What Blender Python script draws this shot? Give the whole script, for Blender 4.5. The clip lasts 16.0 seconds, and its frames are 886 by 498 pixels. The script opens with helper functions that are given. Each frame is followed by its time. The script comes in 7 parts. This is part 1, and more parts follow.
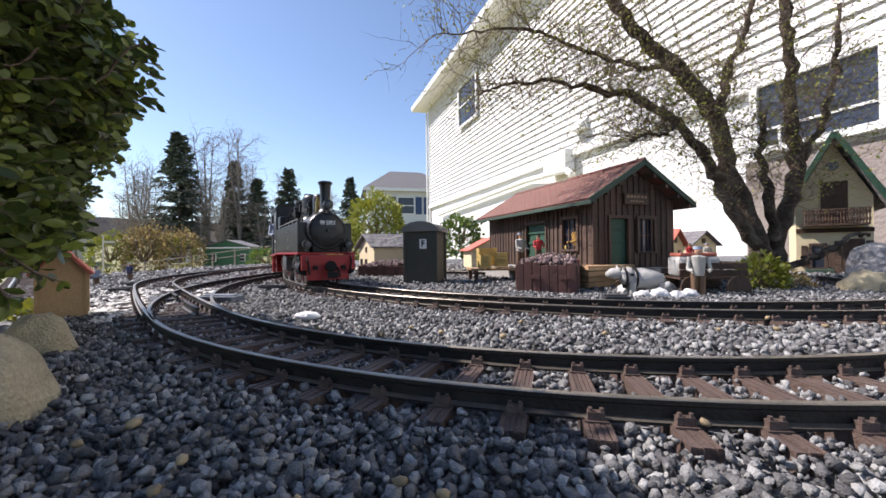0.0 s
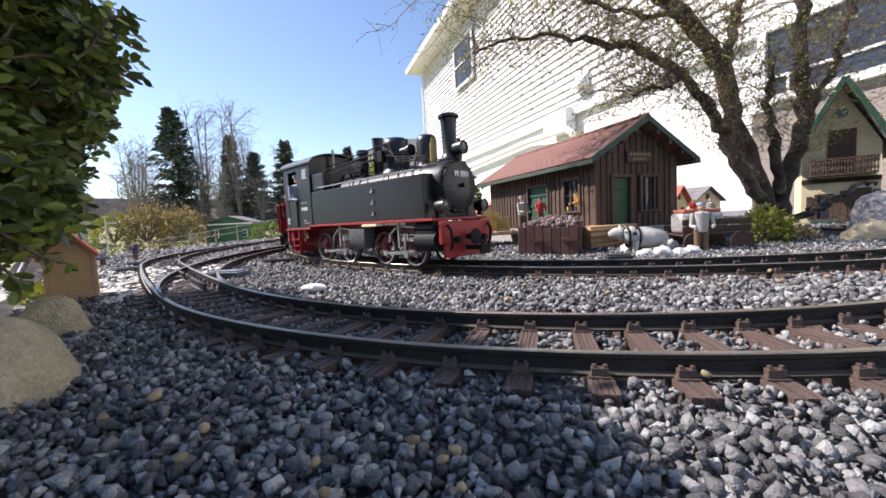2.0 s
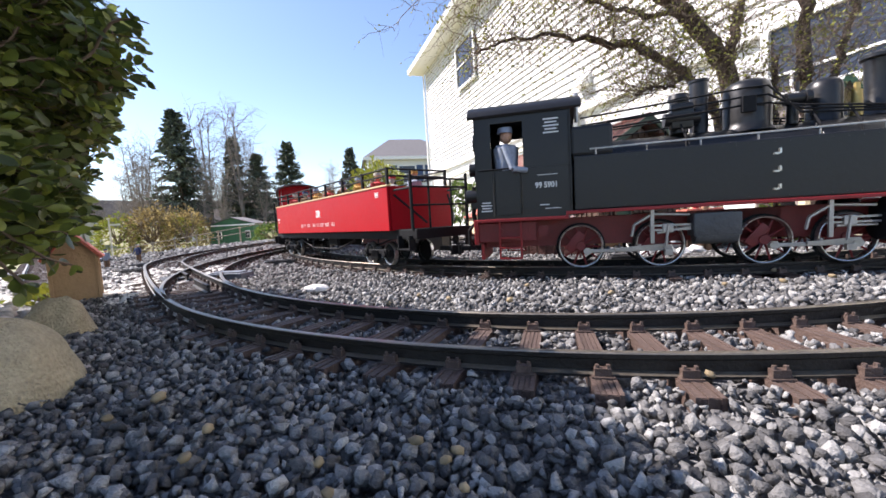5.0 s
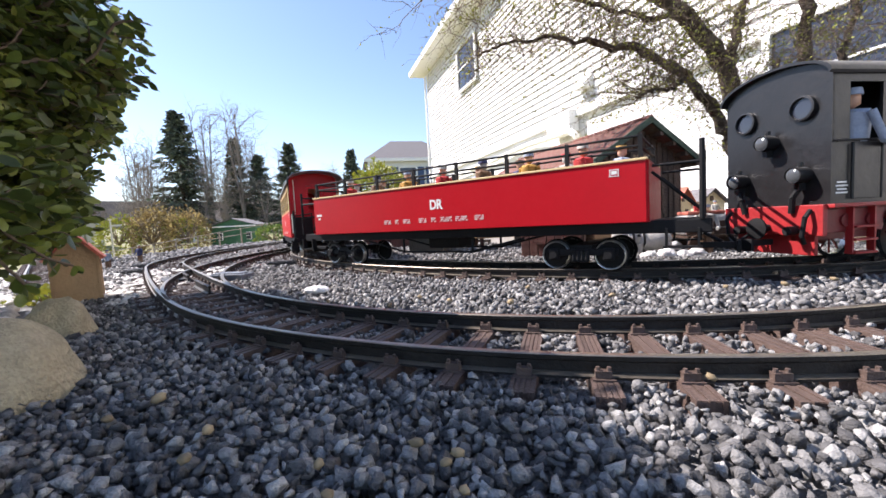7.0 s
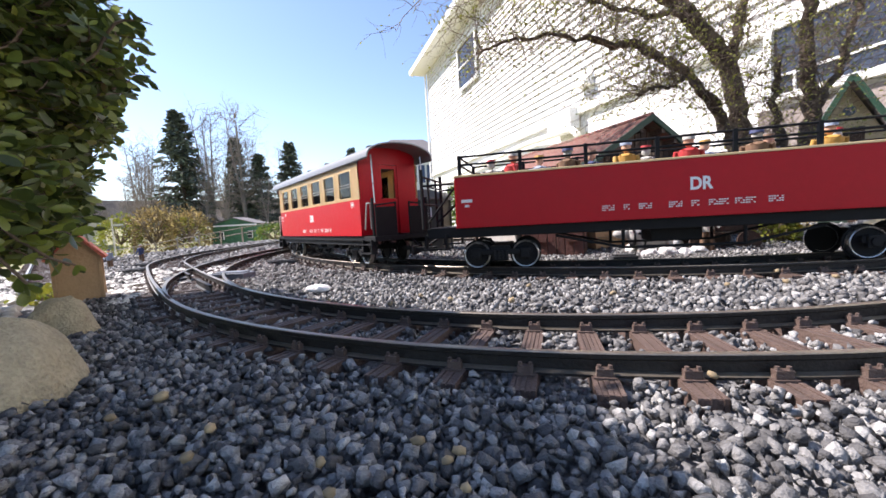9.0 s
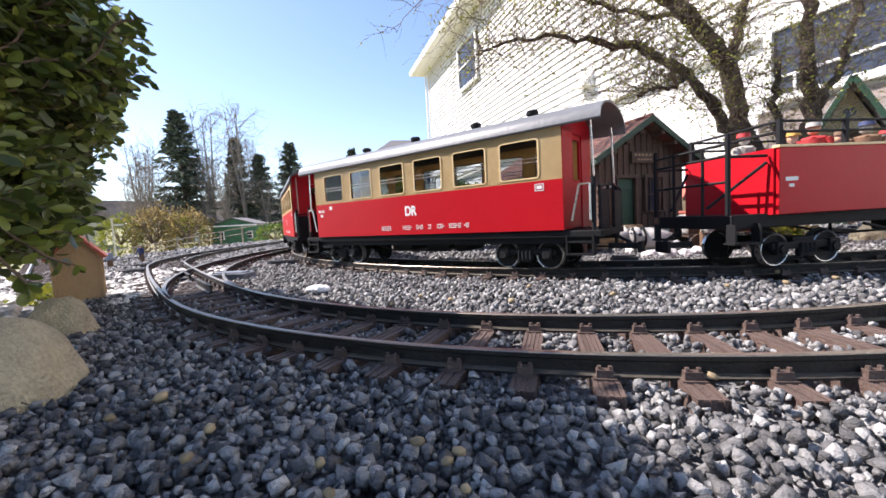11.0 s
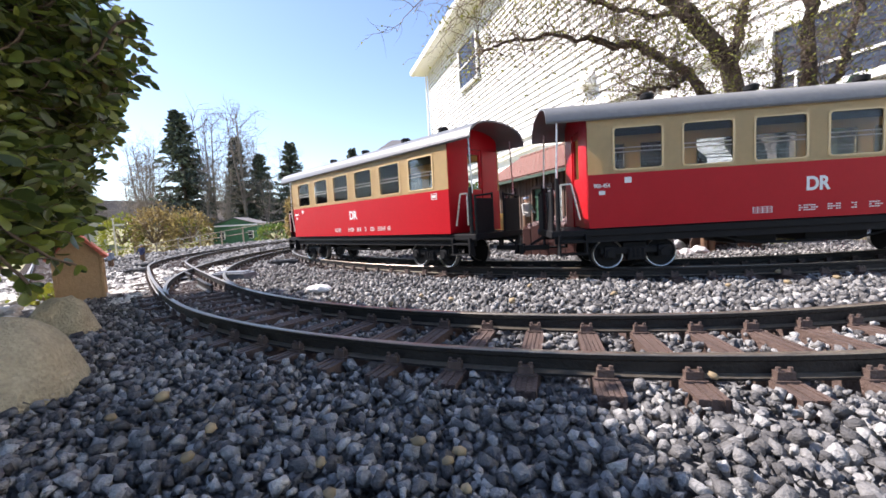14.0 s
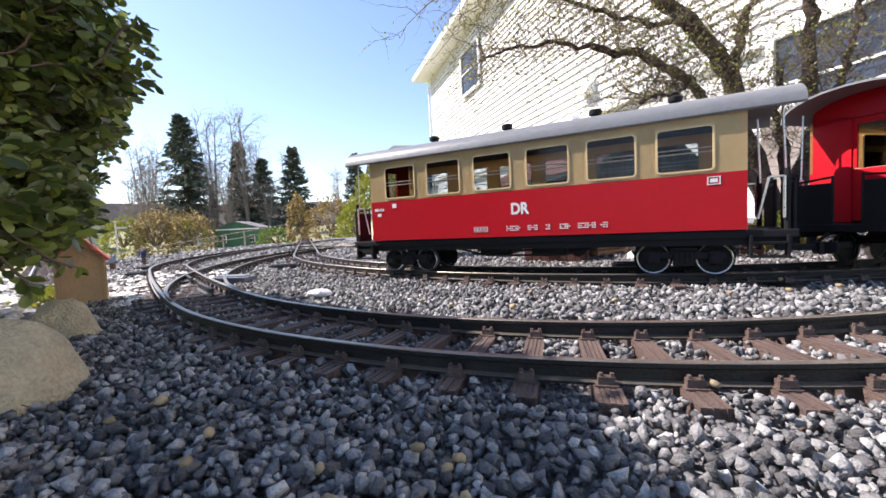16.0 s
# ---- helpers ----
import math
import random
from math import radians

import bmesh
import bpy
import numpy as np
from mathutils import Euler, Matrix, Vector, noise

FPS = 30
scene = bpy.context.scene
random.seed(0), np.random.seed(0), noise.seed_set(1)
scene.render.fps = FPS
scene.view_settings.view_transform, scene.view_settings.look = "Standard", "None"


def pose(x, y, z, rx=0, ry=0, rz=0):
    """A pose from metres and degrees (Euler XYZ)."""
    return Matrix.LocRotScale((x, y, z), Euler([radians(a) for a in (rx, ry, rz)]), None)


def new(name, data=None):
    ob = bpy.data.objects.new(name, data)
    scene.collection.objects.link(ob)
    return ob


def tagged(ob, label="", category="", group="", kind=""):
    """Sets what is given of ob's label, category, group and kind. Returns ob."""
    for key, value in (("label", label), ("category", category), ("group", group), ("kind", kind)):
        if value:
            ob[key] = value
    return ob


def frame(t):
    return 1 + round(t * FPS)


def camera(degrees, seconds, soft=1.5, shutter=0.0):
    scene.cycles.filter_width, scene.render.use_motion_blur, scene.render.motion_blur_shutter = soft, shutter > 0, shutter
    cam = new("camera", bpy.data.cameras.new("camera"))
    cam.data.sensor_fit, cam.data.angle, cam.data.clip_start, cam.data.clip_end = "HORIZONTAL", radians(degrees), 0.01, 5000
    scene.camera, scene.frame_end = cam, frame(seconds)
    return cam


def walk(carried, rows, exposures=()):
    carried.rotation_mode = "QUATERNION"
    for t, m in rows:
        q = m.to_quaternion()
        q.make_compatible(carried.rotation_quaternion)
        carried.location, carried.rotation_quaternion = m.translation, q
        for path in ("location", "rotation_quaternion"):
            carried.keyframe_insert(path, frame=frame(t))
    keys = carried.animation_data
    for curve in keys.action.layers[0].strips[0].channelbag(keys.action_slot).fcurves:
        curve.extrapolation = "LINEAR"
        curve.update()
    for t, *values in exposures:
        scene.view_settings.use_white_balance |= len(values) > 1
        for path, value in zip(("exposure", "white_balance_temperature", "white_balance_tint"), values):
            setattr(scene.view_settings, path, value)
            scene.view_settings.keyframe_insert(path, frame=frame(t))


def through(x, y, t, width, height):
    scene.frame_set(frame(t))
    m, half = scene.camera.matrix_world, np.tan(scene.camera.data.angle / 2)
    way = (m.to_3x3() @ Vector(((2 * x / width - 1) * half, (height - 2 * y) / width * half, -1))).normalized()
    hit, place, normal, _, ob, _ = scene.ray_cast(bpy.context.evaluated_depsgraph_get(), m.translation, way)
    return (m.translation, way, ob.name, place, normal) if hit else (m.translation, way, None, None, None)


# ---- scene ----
cam = camera(98.0, 16.0, soft=1.6)


def cam_pose(yaw, pitch, roll):
    return (Matrix.Translation((0, 0, 0.0656)) @ Matrix.Rotation(radians(yaw), 4, "Z")
            @ Matrix.Rotation(radians(90 + pitch), 4, "X") @ Matrix.Rotation(radians(roll), 4, "Z"))


WAY = [
    (0, -0.07, 0.37, -0.64), (0.5, -0.01, 0.23, -0.89), (1, -0.08, -2.67, -1.93), (1.5, 0.23, -4.17, -2.85),
    (2, 0.42, -4.52, -3.08), (2.5, 0.41, -4.43, -3.09), (3, 0.55, -4.55, -3.22), (3.5, 0.70, -4.57, -3.32),
    (4, 0.74, -4.59, -3.38), (6.5, 0.82, -4.16, -3.11), (7, 0.86, -4.17, -3.13), (7.5, 0.86, -4.27, -3.17),
    (8, 0.98, -4.37, -3.31), (8.5, 0.92, -4.30, -3.23), (9, 1.01, -4.39, -3.29), (11.5, 1.01, -4.29, -3.18),
    (12, 1.04, -4.33, -3.23), (12.5, 1.06, -4.35, -3.26), (13, 1.08, -4.32, -3.21), (13.5, 1.09, -4.35, -3.23),
    (14, 1.10, -4.34, -3.23), (14.5, 1.09, -4.32, -3.21), (15, 1.08, -4.22, -3.12), (15.5, 1.09, -4.11, -3.07),
    (16, 1.21, -3.55, -2.81),
]
walk(cam, [(t, cam_pose(a, b, c)) for t, a, b, c in WAY], [(0, 0.70, 6420, 17), (1.5, 0.82, 6430, 17), (4, 1.08, 6470, 18), (16, 1.22, 6500, 18)])

# ---- light ----
SUN_TO = Vector((-0.67, 0.177, 0.70)).normalized()
world = bpy.data.worlds.new("sky")
scene.world = world
world.use_nodes = True
wn = world.node_tree.nodes
sky = wn.new("ShaderNodeTexSky")
sky.sky_type, sky.sun_disc = "NISHITA", False
sky.sun_elevation = math.asin(SUN_TO.z)
sky.sun_rotation = math.atan2(SUN_TO.x, SUN_TO.y)
sky.air_density, sky.dust_density, sky.ozone_density = 1.0, 0.3, 2.0
wn["Background"].inputs[1].default_value = 0.113
world.node_tree.links.new(sky.outputs[0], wn["Background"].inputs[0])
sun = new("sun", bpy.data.lights.new("sun", "SUN"))
sun.data.energy, sun.data.angle, sun.data.color = 5.0, radians(0.5), (1.0, 0.95, 0.88)
sun.rotation_euler = (-SUN_TO).to_track_quat("-Z", "Y").to_euler()


# ---- materials ----
def material(name, color, rough=0.7, metal=0.0, vary=0.15, scale=40.0, bump=0.2, fine=6.0, spec=0.5, island=0.0, tint=None, through=0.0):
    """A base colour broken up at two scales, with relief of the finer one."""
    m = bpy.data.materials.new(name)
    m.use_nodes = True
    n, l = m.node_tree.nodes, m.node_tree.links
    b = n["Principled BSDF"]
    b.inputs["Roughness"].default_value, b.inputs["Metallic"].default_value = rough, metal
    b.inputs["Specular IOR Level"].default_value = spec
    co = n.new("ShaderNodeTexCoord")
    big, small = n.new("ShaderNodeTexNoise"), n.new("ShaderNodeTexNoise")
    big.inputs["Scale"].default_value, small.inputs["Scale"].default_value = scale, scale * fine
    big.inputs["Detail"].default_value, small.inputs["Detail"].default_value = 4, 3
    mix = n.new("ShaderNodeMath")
    mix.operation = "ADD"
    for k in (big, small):
        l.new(co.outputs["Object"], k.inputs["Vector"])
    l.new(big.outputs[0], mix.inputs[0])
    l.new(small.outputs[0], mix.inputs[1])
    ramp = n.new("ShaderNodeMapRange")
    ramp.inputs[1].default_value, ramp.inputs[2].default_value = 0.6, 1.4
    ramp.inputs[3].default_value, ramp.inputs[4].default_value = 1 - vary, 1 + vary
    l.new(mix.outputs[0], ramp.inputs[0])
    value = ramp.outputs[0]
    if island:
        geo, rng, mul = n.new("ShaderNodeNewGeometry"), n.new("ShaderNodeMapRange"), n.new("ShaderNodeMath")
        info, add, fr = n.new("ShaderNodeObjectInfo"), n.new("ShaderNodeMath"), n.new("ShaderNodeMath")
        add.operation, fr.operation = "ADD", "FRACT"
        l.new(geo.outputs["Random Per Island"], add.inputs[0])
        l.new(info.outputs["Random"], add.inputs[1])
        l.new(add.outputs[0], fr.inputs[0])
        rng.inputs[3].default_value, rng.inputs[4].default_value = 1 - island, 1 + island
        mul.operation = "MULTIPLY"
        l.new(fr.outputs[0], rng.inputs[0])
        l.new(rng.outputs[0], mul.inputs[0])
        l.new(value, mul.inputs[1])
        value = mul.outputs[0]
    sc = n.new("ShaderNodeVectorMath")
    sc.operation = "SCALE"
    if tint:
        cm = n.new("ShaderNodeMix")
        cm.data_type = "RGBA"
        cm.inputs[6].default_value, cm.inputs[7].default_value = (*color, 1), (*tint, 1)
        if island:
            pw = n.new("ShaderNodeMath")
            pw.operation = "POWER"
            pw.inputs[1].default_value = 2.0
            l.new(fr.outputs[0], pw.inputs[0])
            l.new(pw.outputs[0], cm.inputs[0])
        else:
            st = n.new("ShaderNodeMapRange")
            st.inputs[1].default_value, st.inputs[2].default_value = 0.45, 0.65
            l.new(big.outputs[0], st.inputs[0])
            l.new(st.outputs[0], cm.inputs[0])
        l.new(cm.outputs[2], sc.inputs[0])
    else:
        sc.inputs[0].default_value = color
    l.new(value, sc.inputs["Scale"])
    l.new(sc.outputs[0], b.inputs["Base Color"])
    if bump:
        bp = n.new("ShaderNodeBump")
        bp.inputs["Strength"].default_value, bp.inputs["Distance"].default_value = bump, 0.3 / scale
        l.new(small.outputs[0], bp.inputs["Height"])
        l.new(bp.outputs[0], b.inputs["Normal"])
    rr = n.new("ShaderNodeMapRange")
    rr.inputs[3].default_value, rr.inputs[4].default_value = max(rough - 0.12, 0.03), min(rough + 0.12, 1)
    l.new(small.outputs[0], rr.inputs[0])
    l.new(rr.outputs[0], b.inputs["Roughness"])
    if through:
        tr, ms = n.new("ShaderNodeBsdfTranslucent"), n.new("ShaderNodeMixShader")
        ms.inputs[0].default_value = through
        l.new(sc.outputs[0], tr.inputs["Color"])
        l.new(b.outputs[0], ms.inputs[1])
        l.new(tr.outputs[0], ms.inputs[2])
        l.new(ms.outputs[0], n["Material Output"].inputs["Surface"])
    return m


def glass(name, tint=(0.9, 0.95, 0.95), rough=0.02):
    m = bpy.data.materials.new(name)
    m.use_nodes = True
    n, l = m.node_tree.nodes, m.node_tree.links
    tr, gl, mx, fr = (n.new("ShaderNodeBsdfTransparent"), n.new("ShaderNodeBsdfGlossy"), n.new("ShaderNodeMixShader"),
                      n.new("ShaderNodeFresnel"))
    tr.inputs[0].default_value = (*tint, 1)
    gl.inputs["Roughness"].default_value = rough
    fr.inputs[0].default_value = 1.3
    l.new(fr.outputs[0], mx.inputs[0])
    l.new(tr.outputs[0], mx.inputs[1])
    l.new(gl.outputs[0], mx.inputs[2])
    l.new(mx.outputs[0], n["Material Output"].inputs["Surface"])
    return m


GRAVEL = material("crushed_grey_stone", (0.108, 0.105, 0.106), 0.78, vary=0.35, scale=160, bump=0.6, island=0.45, tint=(0.26, 0.255, 0.245))
EARTH = material("gravel_bed", (0.17, 0.17, 0.175), 0.95, vary=0.5, scale=60, bump=1.0)
PALE = material("pale_pebbles", (0.62, 0.60, 0.56), 0.8, vary=0.15, scale=60, island=0.25)
LAWN = material("dry_grass", (0.27, 0.24, 0.12), 0.95, vary=0.4, scale=3, tint=(0.15, 0.17, 0.06))
RAIL = material("weathered_dark_rail", (0.017, 0.014, 0.012), 0.55, vary=0.4, scale=80, bump=0.2, spec=0.3)
# Worn railhead, used again for the glint painted along the rail foot.
RAILTOP_GLINT = material("worn_brass_head_foot_glint", (0.30, 0.26, 0.21), 0.36, metal=0.8, vary=0.2, scale=90, bump=0.05)
SLEEPER = material("brown_plastic_sleeper", (0.088, 0.058, 0.047), 0.6, vary=0.25, scale=120, bump=0.4, island=0.15)
BLACK = material("dull_black_plastic", (0.010, 0.010, 0.011), 0.65, vary=0.2, scale=60, bump=0.05, spec=0.2)
LOCO = material("satin_black_loco_paint", (0.011, 0.011, 0.012), 0.36, vary=0.15, scale=40, bump=0.03, spec=0.45)
RED = material("red_plastic_body", (0.43, 0.007, 0.014), 0.38, vary=0.06, scale=30, bump=0.02, spec=0.2)
# Red for frame and wheels, darkened to hold the shade under the running board.
SHADED_RED = material("shaded_dark_red_paint", (0.17, 0.016, 0.016), 0.5, vary=0.2, scale=60, bump=0.05)
FRAME_RED = material("red_frame_paint", (0.30, 0.014, 0.016), 0.5, vary=0.15, scale=60, bump=0.05)
CREAM = material("cream_plastic_body", (0.72, 0.53, 0.27), 0.4, vary=0.06, scale=30, bump=0.02)
ROOF_GREY = material("grey_coach_roof", (0.15, 0.155, 0.16), 0.42, vary=0.12, scale=40, bump=0.05)
WHITE = material("white_print", (0.75, 0.75, 0.72), 0.5, vary=0.05, bump=0)
STEEL = material("bright_steel", (0.55, 0.54, 0.52), 0.3, metal=0.9, vary=0.1, scale=80, bump=0.05)
ROD = material("dull_steel_rod", (0.40, 0.39, 0.38), 0.36, metal=0.7, vary=0.2, scale=80, bump=0.05)
SIDING = material("white_vinyl_siding", (0.66, 0.65, 0.645), 0.5, vary=0.04, scale=6, bump=0.05)
TRIM = material("white_trim", (0.78, 0.77, 0.75), 0.5, vary=0.04, scale=6, bump=0.05)
FOUND = material("white_painted_foundation", (0.74, 0.73, 0.72), 0.8, vary=0.08, scale=5, bump=0.3)
SHINGLE = material("grey_shingles", (0.16, 0.15, 0.15), 0.9, vary=0.3, scale=8, bump=0.4)
WOOD_DARK = material("dark_brown_boards", (0.075, 0.042, 0.027), 0.75, vary=0.35, scale=50, bump=0.4, island=0.25)
ROOF_RED = material("weathered_red_tiles", (0.21, 0.078, 0.060), 0.85, vary=0.35, scale=30, bump=0.4, island=0.0, tint=(0.13, 0.10, 0.075))
TILE_RED = material("orange_red_tiles", (0.48, 0.13, 0.085), 0.75, vary=0.2, scale=50, bump=0.3)
GREEN = material("dark_green_paint", (0.020, 0.066, 0.036), 0.6, vary=0.2, scale=60)
GREEN_TRIM = material("faded_green_trim", (0.032, 0.058, 0.038), 0.7, vary=0.3, scale=60)
TAN = material("tan_plaster", (0.40, 0.27, 0.15), 0.85, vary=0.1, scale=60, bump=0.2)
STUCCO = material("cream_stucco", (0.62, 0.52, 0.33), 0.85, vary=0.1, scale=40, bump=0.2)
ROCK = material("tan_rough_rock", (0.42, 0.355, 0.23), 0.9, vary=0.3, scale=110, bump=0.8, fine=6)
GREYROCK = material("grey_boulder", (0.25, 0.24, 0.24), 0.85, vary=0.4, scale=12, bump=0.6, tint=(0.33, 0.31, 0.26))
LEAF = material("glossy_boxwood_leaf", (0.080, 0.120, 0.028), 0.36, vary=0.2, scale=60, bump=0.05, island=0.45, tint=(0.17, 0.20, 0.035), through=0.35)
BARK = material("grey_brown_bark", (0.085, 0.062, 0.047), 0.95, vary=0.5, scale=40, bump=1.0, tint=(0.135, 0.11, 0.085), spec=0.2)
TWIG = material("brown_twig", (0.17, 0.125, 0.09), 0.9, vary=0.3, scale=60)
BUD = material("spring_buds", (0.26, 0.27, 0.05), 0.6, vary=0.3, scale=90, island=0.4, through=0.3)
OLIVE = material("olive_hut_paint", (0.060, 0.056, 0.042), 0.6, vary=0.2, scale=50, bump=0.1)
CLEAR = glass("window_glass", (0.75, 0.77, 0.78))
DARKGLASS = material("dark_window", (0.03, 0.035, 0.05), 0.08, vary=0.2, scale=2, bump=0)


# ---- mesh helpers ----
def part(name, bm, mat, parent=None, label="", smooth=None):
    me = bpy.data.meshes.new(name)
    for m in (mat if isinstance(mat, (list, tuple)) else (mat,)):
        me.materials.append(m)
    if smooth is not None:
        bm.normal_update()
        for f in bm.faces:
            f.smooth = True
        for e in bm.edges:
            if len(e.link_faces) != 2 or e.calc_face_angle(0) > radians(smooth):
                e.smooth = False
    bm.to_mesh(me)
    bm.free()
    ob = new(name, me)
    if parent:
        ob.parent = parent
    if label:
        ob["label"] = label
    return ob


def thing(name, label, category, m=None, group="", kind=""):
    ob = new(name)
    ob.empty_display_size = 0.02
    if m is not None:
        ob.matrix_basis = m
    return tagged(ob, label, category, group, kind)


def block(bm, c, s, rz=0.0, ry=0.0, rx=0.0, bev=0.0, mi=0):
    """A box with centre c and size s, its edges rounded by bev."""
    m = pose(*c, rx, ry, rz) @ Matrix.Diagonal((*s, 1))
    g = bmesh.ops.create_cube(bm, size=1, matrix=m)
    fs = {f for v in g["verts"] for f in v.link_faces}
    for f in fs:
        f.material_index = mi
    if bev:
        es = list({e for v in g["verts"] for e in v.link_edges})
        r = bmesh.ops.bevel(bm, geom=es, offset=bev, segments=2, affect="EDGES", profile=0.6)
        for f in r["faces"]:
            f.material_index = mi
    return bm


def rod(bm, a, b, r, r2=None, seg=8, caps=True, mi=0):
    a, b = Vector(a), Vector(b)
    d = b - a
    m = Matrix.Translation((a + b) / 2) @ d.to_track_quat("Z", "Y").to_matrix().to_4x4()
    g = bmesh.ops.create_cone(bm, cap_ends=caps, segments=seg, radius1=r, radius2=r if r2 is None else r2, depth=d.length, matrix=m)
    for f in {f for v in g["verts"] for f in v.link_faces}:
        f.material_index = mi
    return bm


def pipe(bm, pts, r, seg=6):
    for a, b in zip(pts, pts[1:]):
        rod(bm, a, b, r, seg=seg)
    return bm


def lathe(bm, prof, m=None, seg=20, mi=0, ring=False):
    """Turns a profile of (radius, height) round z."""
    m = m or Matrix()
    rings = []
    for r, z in prof:
        rings.append([bm.verts.new(m @ Vector((r * math.cos(2 * math.pi * i / seg), r * math.sin(2 * math.pi * i / seg), z))) for i in range(seg)])
    for p, q in zip(rings, rings[1:] + (rings[:1] if ring else [])):
        for i in range(seg):
            bm.faces.new((p[i], p[(i + 1) % seg], q[(i + 1) % seg], q[i])).material_index = mi
    if ring:
        return bm
    bm.faces.new(rings[0][::-1]).material_index = mi
    bm.faces.new(rings[-1]).material_index = mi
    return bm


def prism(bm, poly, y0, y1, m=None, mi=0):
    """A polygon of (x, z) drawn out from y0 to y1."""
    m = m or Matrix()
    a = [bm.verts.new(m @ Vector((x, y0, z))) for x, z in poly]
    b = [bm.verts.new(m @ Vector((x, y1, z))) for x, z in poly]
    k = len(poly)
    fs = [bm.faces.new(a), bm.faces.new(b[::-1])]
    fs += [bm.faces.new((a[i], b[i], b[(i + 1) % k], a[(i + 1) % k])) for i in range(k)]
    for f in fs:
        f.material_index = mi
    bmesh.ops.recalc_face_normals(bm, faces=fs)
    return bm


def blob(bm, c, s, sub=3, rough=0.25, freq=2.0, seed=0.0, mi=0):
    """An uneven stone or lump."""
    g = bmesh.ops.create_icosphere(bm, subdivisions=sub, radius=1)
    for v in g["verts"]:
        n = noise.noise(v.co * freq + Vector((seed, seed * 1.7, -seed))) + 0.4 * noise.noise(v.co * freq * 2.7 + Vector((seed, 3, 1)))
        v.co = Vector(c) + Vector([k * q for k, q in zip(v.co * (1 + rough * n), s)])
    for f in {f for v in g["verts"] for f in v.link_faces}:
        f.material_index = mi
    return bm


def bm_new():
    return bmesh.new()


def lettering(text, size, m, mat, parent, name="lettering", label="", ext=0.0001):
    cu = bpy.data.curves.new(name, "FONT")
    cu.body, cu.size, cu.extrude, cu.align_x, cu.align_y = text, size, ext, "CENTER", "CENTER"
    cu.offset = size * 0.034
    tmp = bpy.data.objects.new(name, cu)
    me = bpy.data.meshes.new_from_object(tmp)
    bpy.data.objects.remove(tmp)
    me.materials.clear()
    me.materials.append(mat)
    ob = new(name, me)
    ob.parent, ob.matrix_basis = parent, m @ Matrix.Diagonal((0.86, 1, 1, 1))
    if label:
        ob["label"] = label
    return ob


# ---- the tracks' lines ----
GAUGE, HEAD = 0.0285, 0.0125
DEEP = 1.363  # depth of the plan against its width


def place(x, y, z, rx=0, ry=0, rz=0):
    """A pose at a spot of the plan."""
    return pose(x, y * DEEP, z, rx, ry, rz)


def deep(pts):
    """Spots with headings, carried into the plan's depth."""
    return [(x, y * DEEP, math.atan2(math.sin(a) * DEEP, math.cos(a))) for x, y, a in pts]



C1, R1 = Vector((0.157, 0.7210)), 0.6037
C2, R2 = Vector((0.3584, 1.0660)), 0.8079
S_LIMB = -0.884


def on_ring(c, r, s):
    """Place and heading on a ring at arc length s from its point nearest to the camera's side."""
    a = s / r
    return c.x + r * math.sin(a), c.y - r * math.cos(a), a


def inner_ring(s):
    if s >= S_LIMB:
        return on_ring(C2, R2, s)
    x, y, a = on_ring(C2, R2, S_LIMB)
    return x + (s - S_LIMB) * math.cos(a), y + (s - S_LIMB) * math.sin(a), a


def line(x, y, a, runs, step=0.008):
    """Places along a line that starts at x, y with heading a, by runs of (length, curvature)."""
    out = [(x, y, a)]
    for length, k in runs:
        n = max(int(length / step), 1)
        for _ in range(n):
            h = length / n
            a2 = a + k * h / 2
            x, y, a = x + h * math.cos(a2), y + h * math.sin(a2), a + k * h
            out.append((x, y, a))
    return out


OUTER = deep([on_ring(C1, R1, -1.15 + 0.008 * i) for i in range(238)])
TRAIN = deep([inner_ring(-3.0 + 0.008 * i) for i in range(570)])
bx, by, ba = on_ring(C1, R1, -0.40)
BRANCH = deep(line(bx, by, ba + math.pi, [(0.10, -0.4), (0.30, -0.15), (0.45, -1.6), (0.9, -0.25)]))
SIDE = deep(line(-0.60, 0.415, math.pi - 0.60, [(1.6, 0.0)]))
REAR = deep(line(0.30, 0.66, math.pi - 0.42, [(0.45, 0.0), (0.6, -0.5)]))
RUNS = np.concatenate([[0], np.cumsum([math.hypot(q[0] - p[0], q[1] - p[1]) for p, q in zip(TRAIN, TRAIN[1:])])])
RUNS -= RUNS[375]  # counted from the ring's nearest point


def train_line(s):
    """The spot on the train's track at arc length s."""
    return float(np.interp(s, RUNS, [p[0] for p in TRAIN])), float(np.interp(s, RUNS, [p[1] for p in TRAIN]))


# ---- ground ----
def rise(x, y):
    """Height of the ground: a raised bed for the railway, lower lawns beyond it."""
    y = y / DEEP
    d = max(0.0, math.hypot(max(-1.1 - x, 0), max(y - 2.6, 0)))
    z = -0.62 * min(d / 4.0, 1.0) ** 0.8 if d else 0.0
    far = max(0.0, math.hypot(x, y) - 14)
    return z - 0.003 + min(far * 0.035, 3.0)


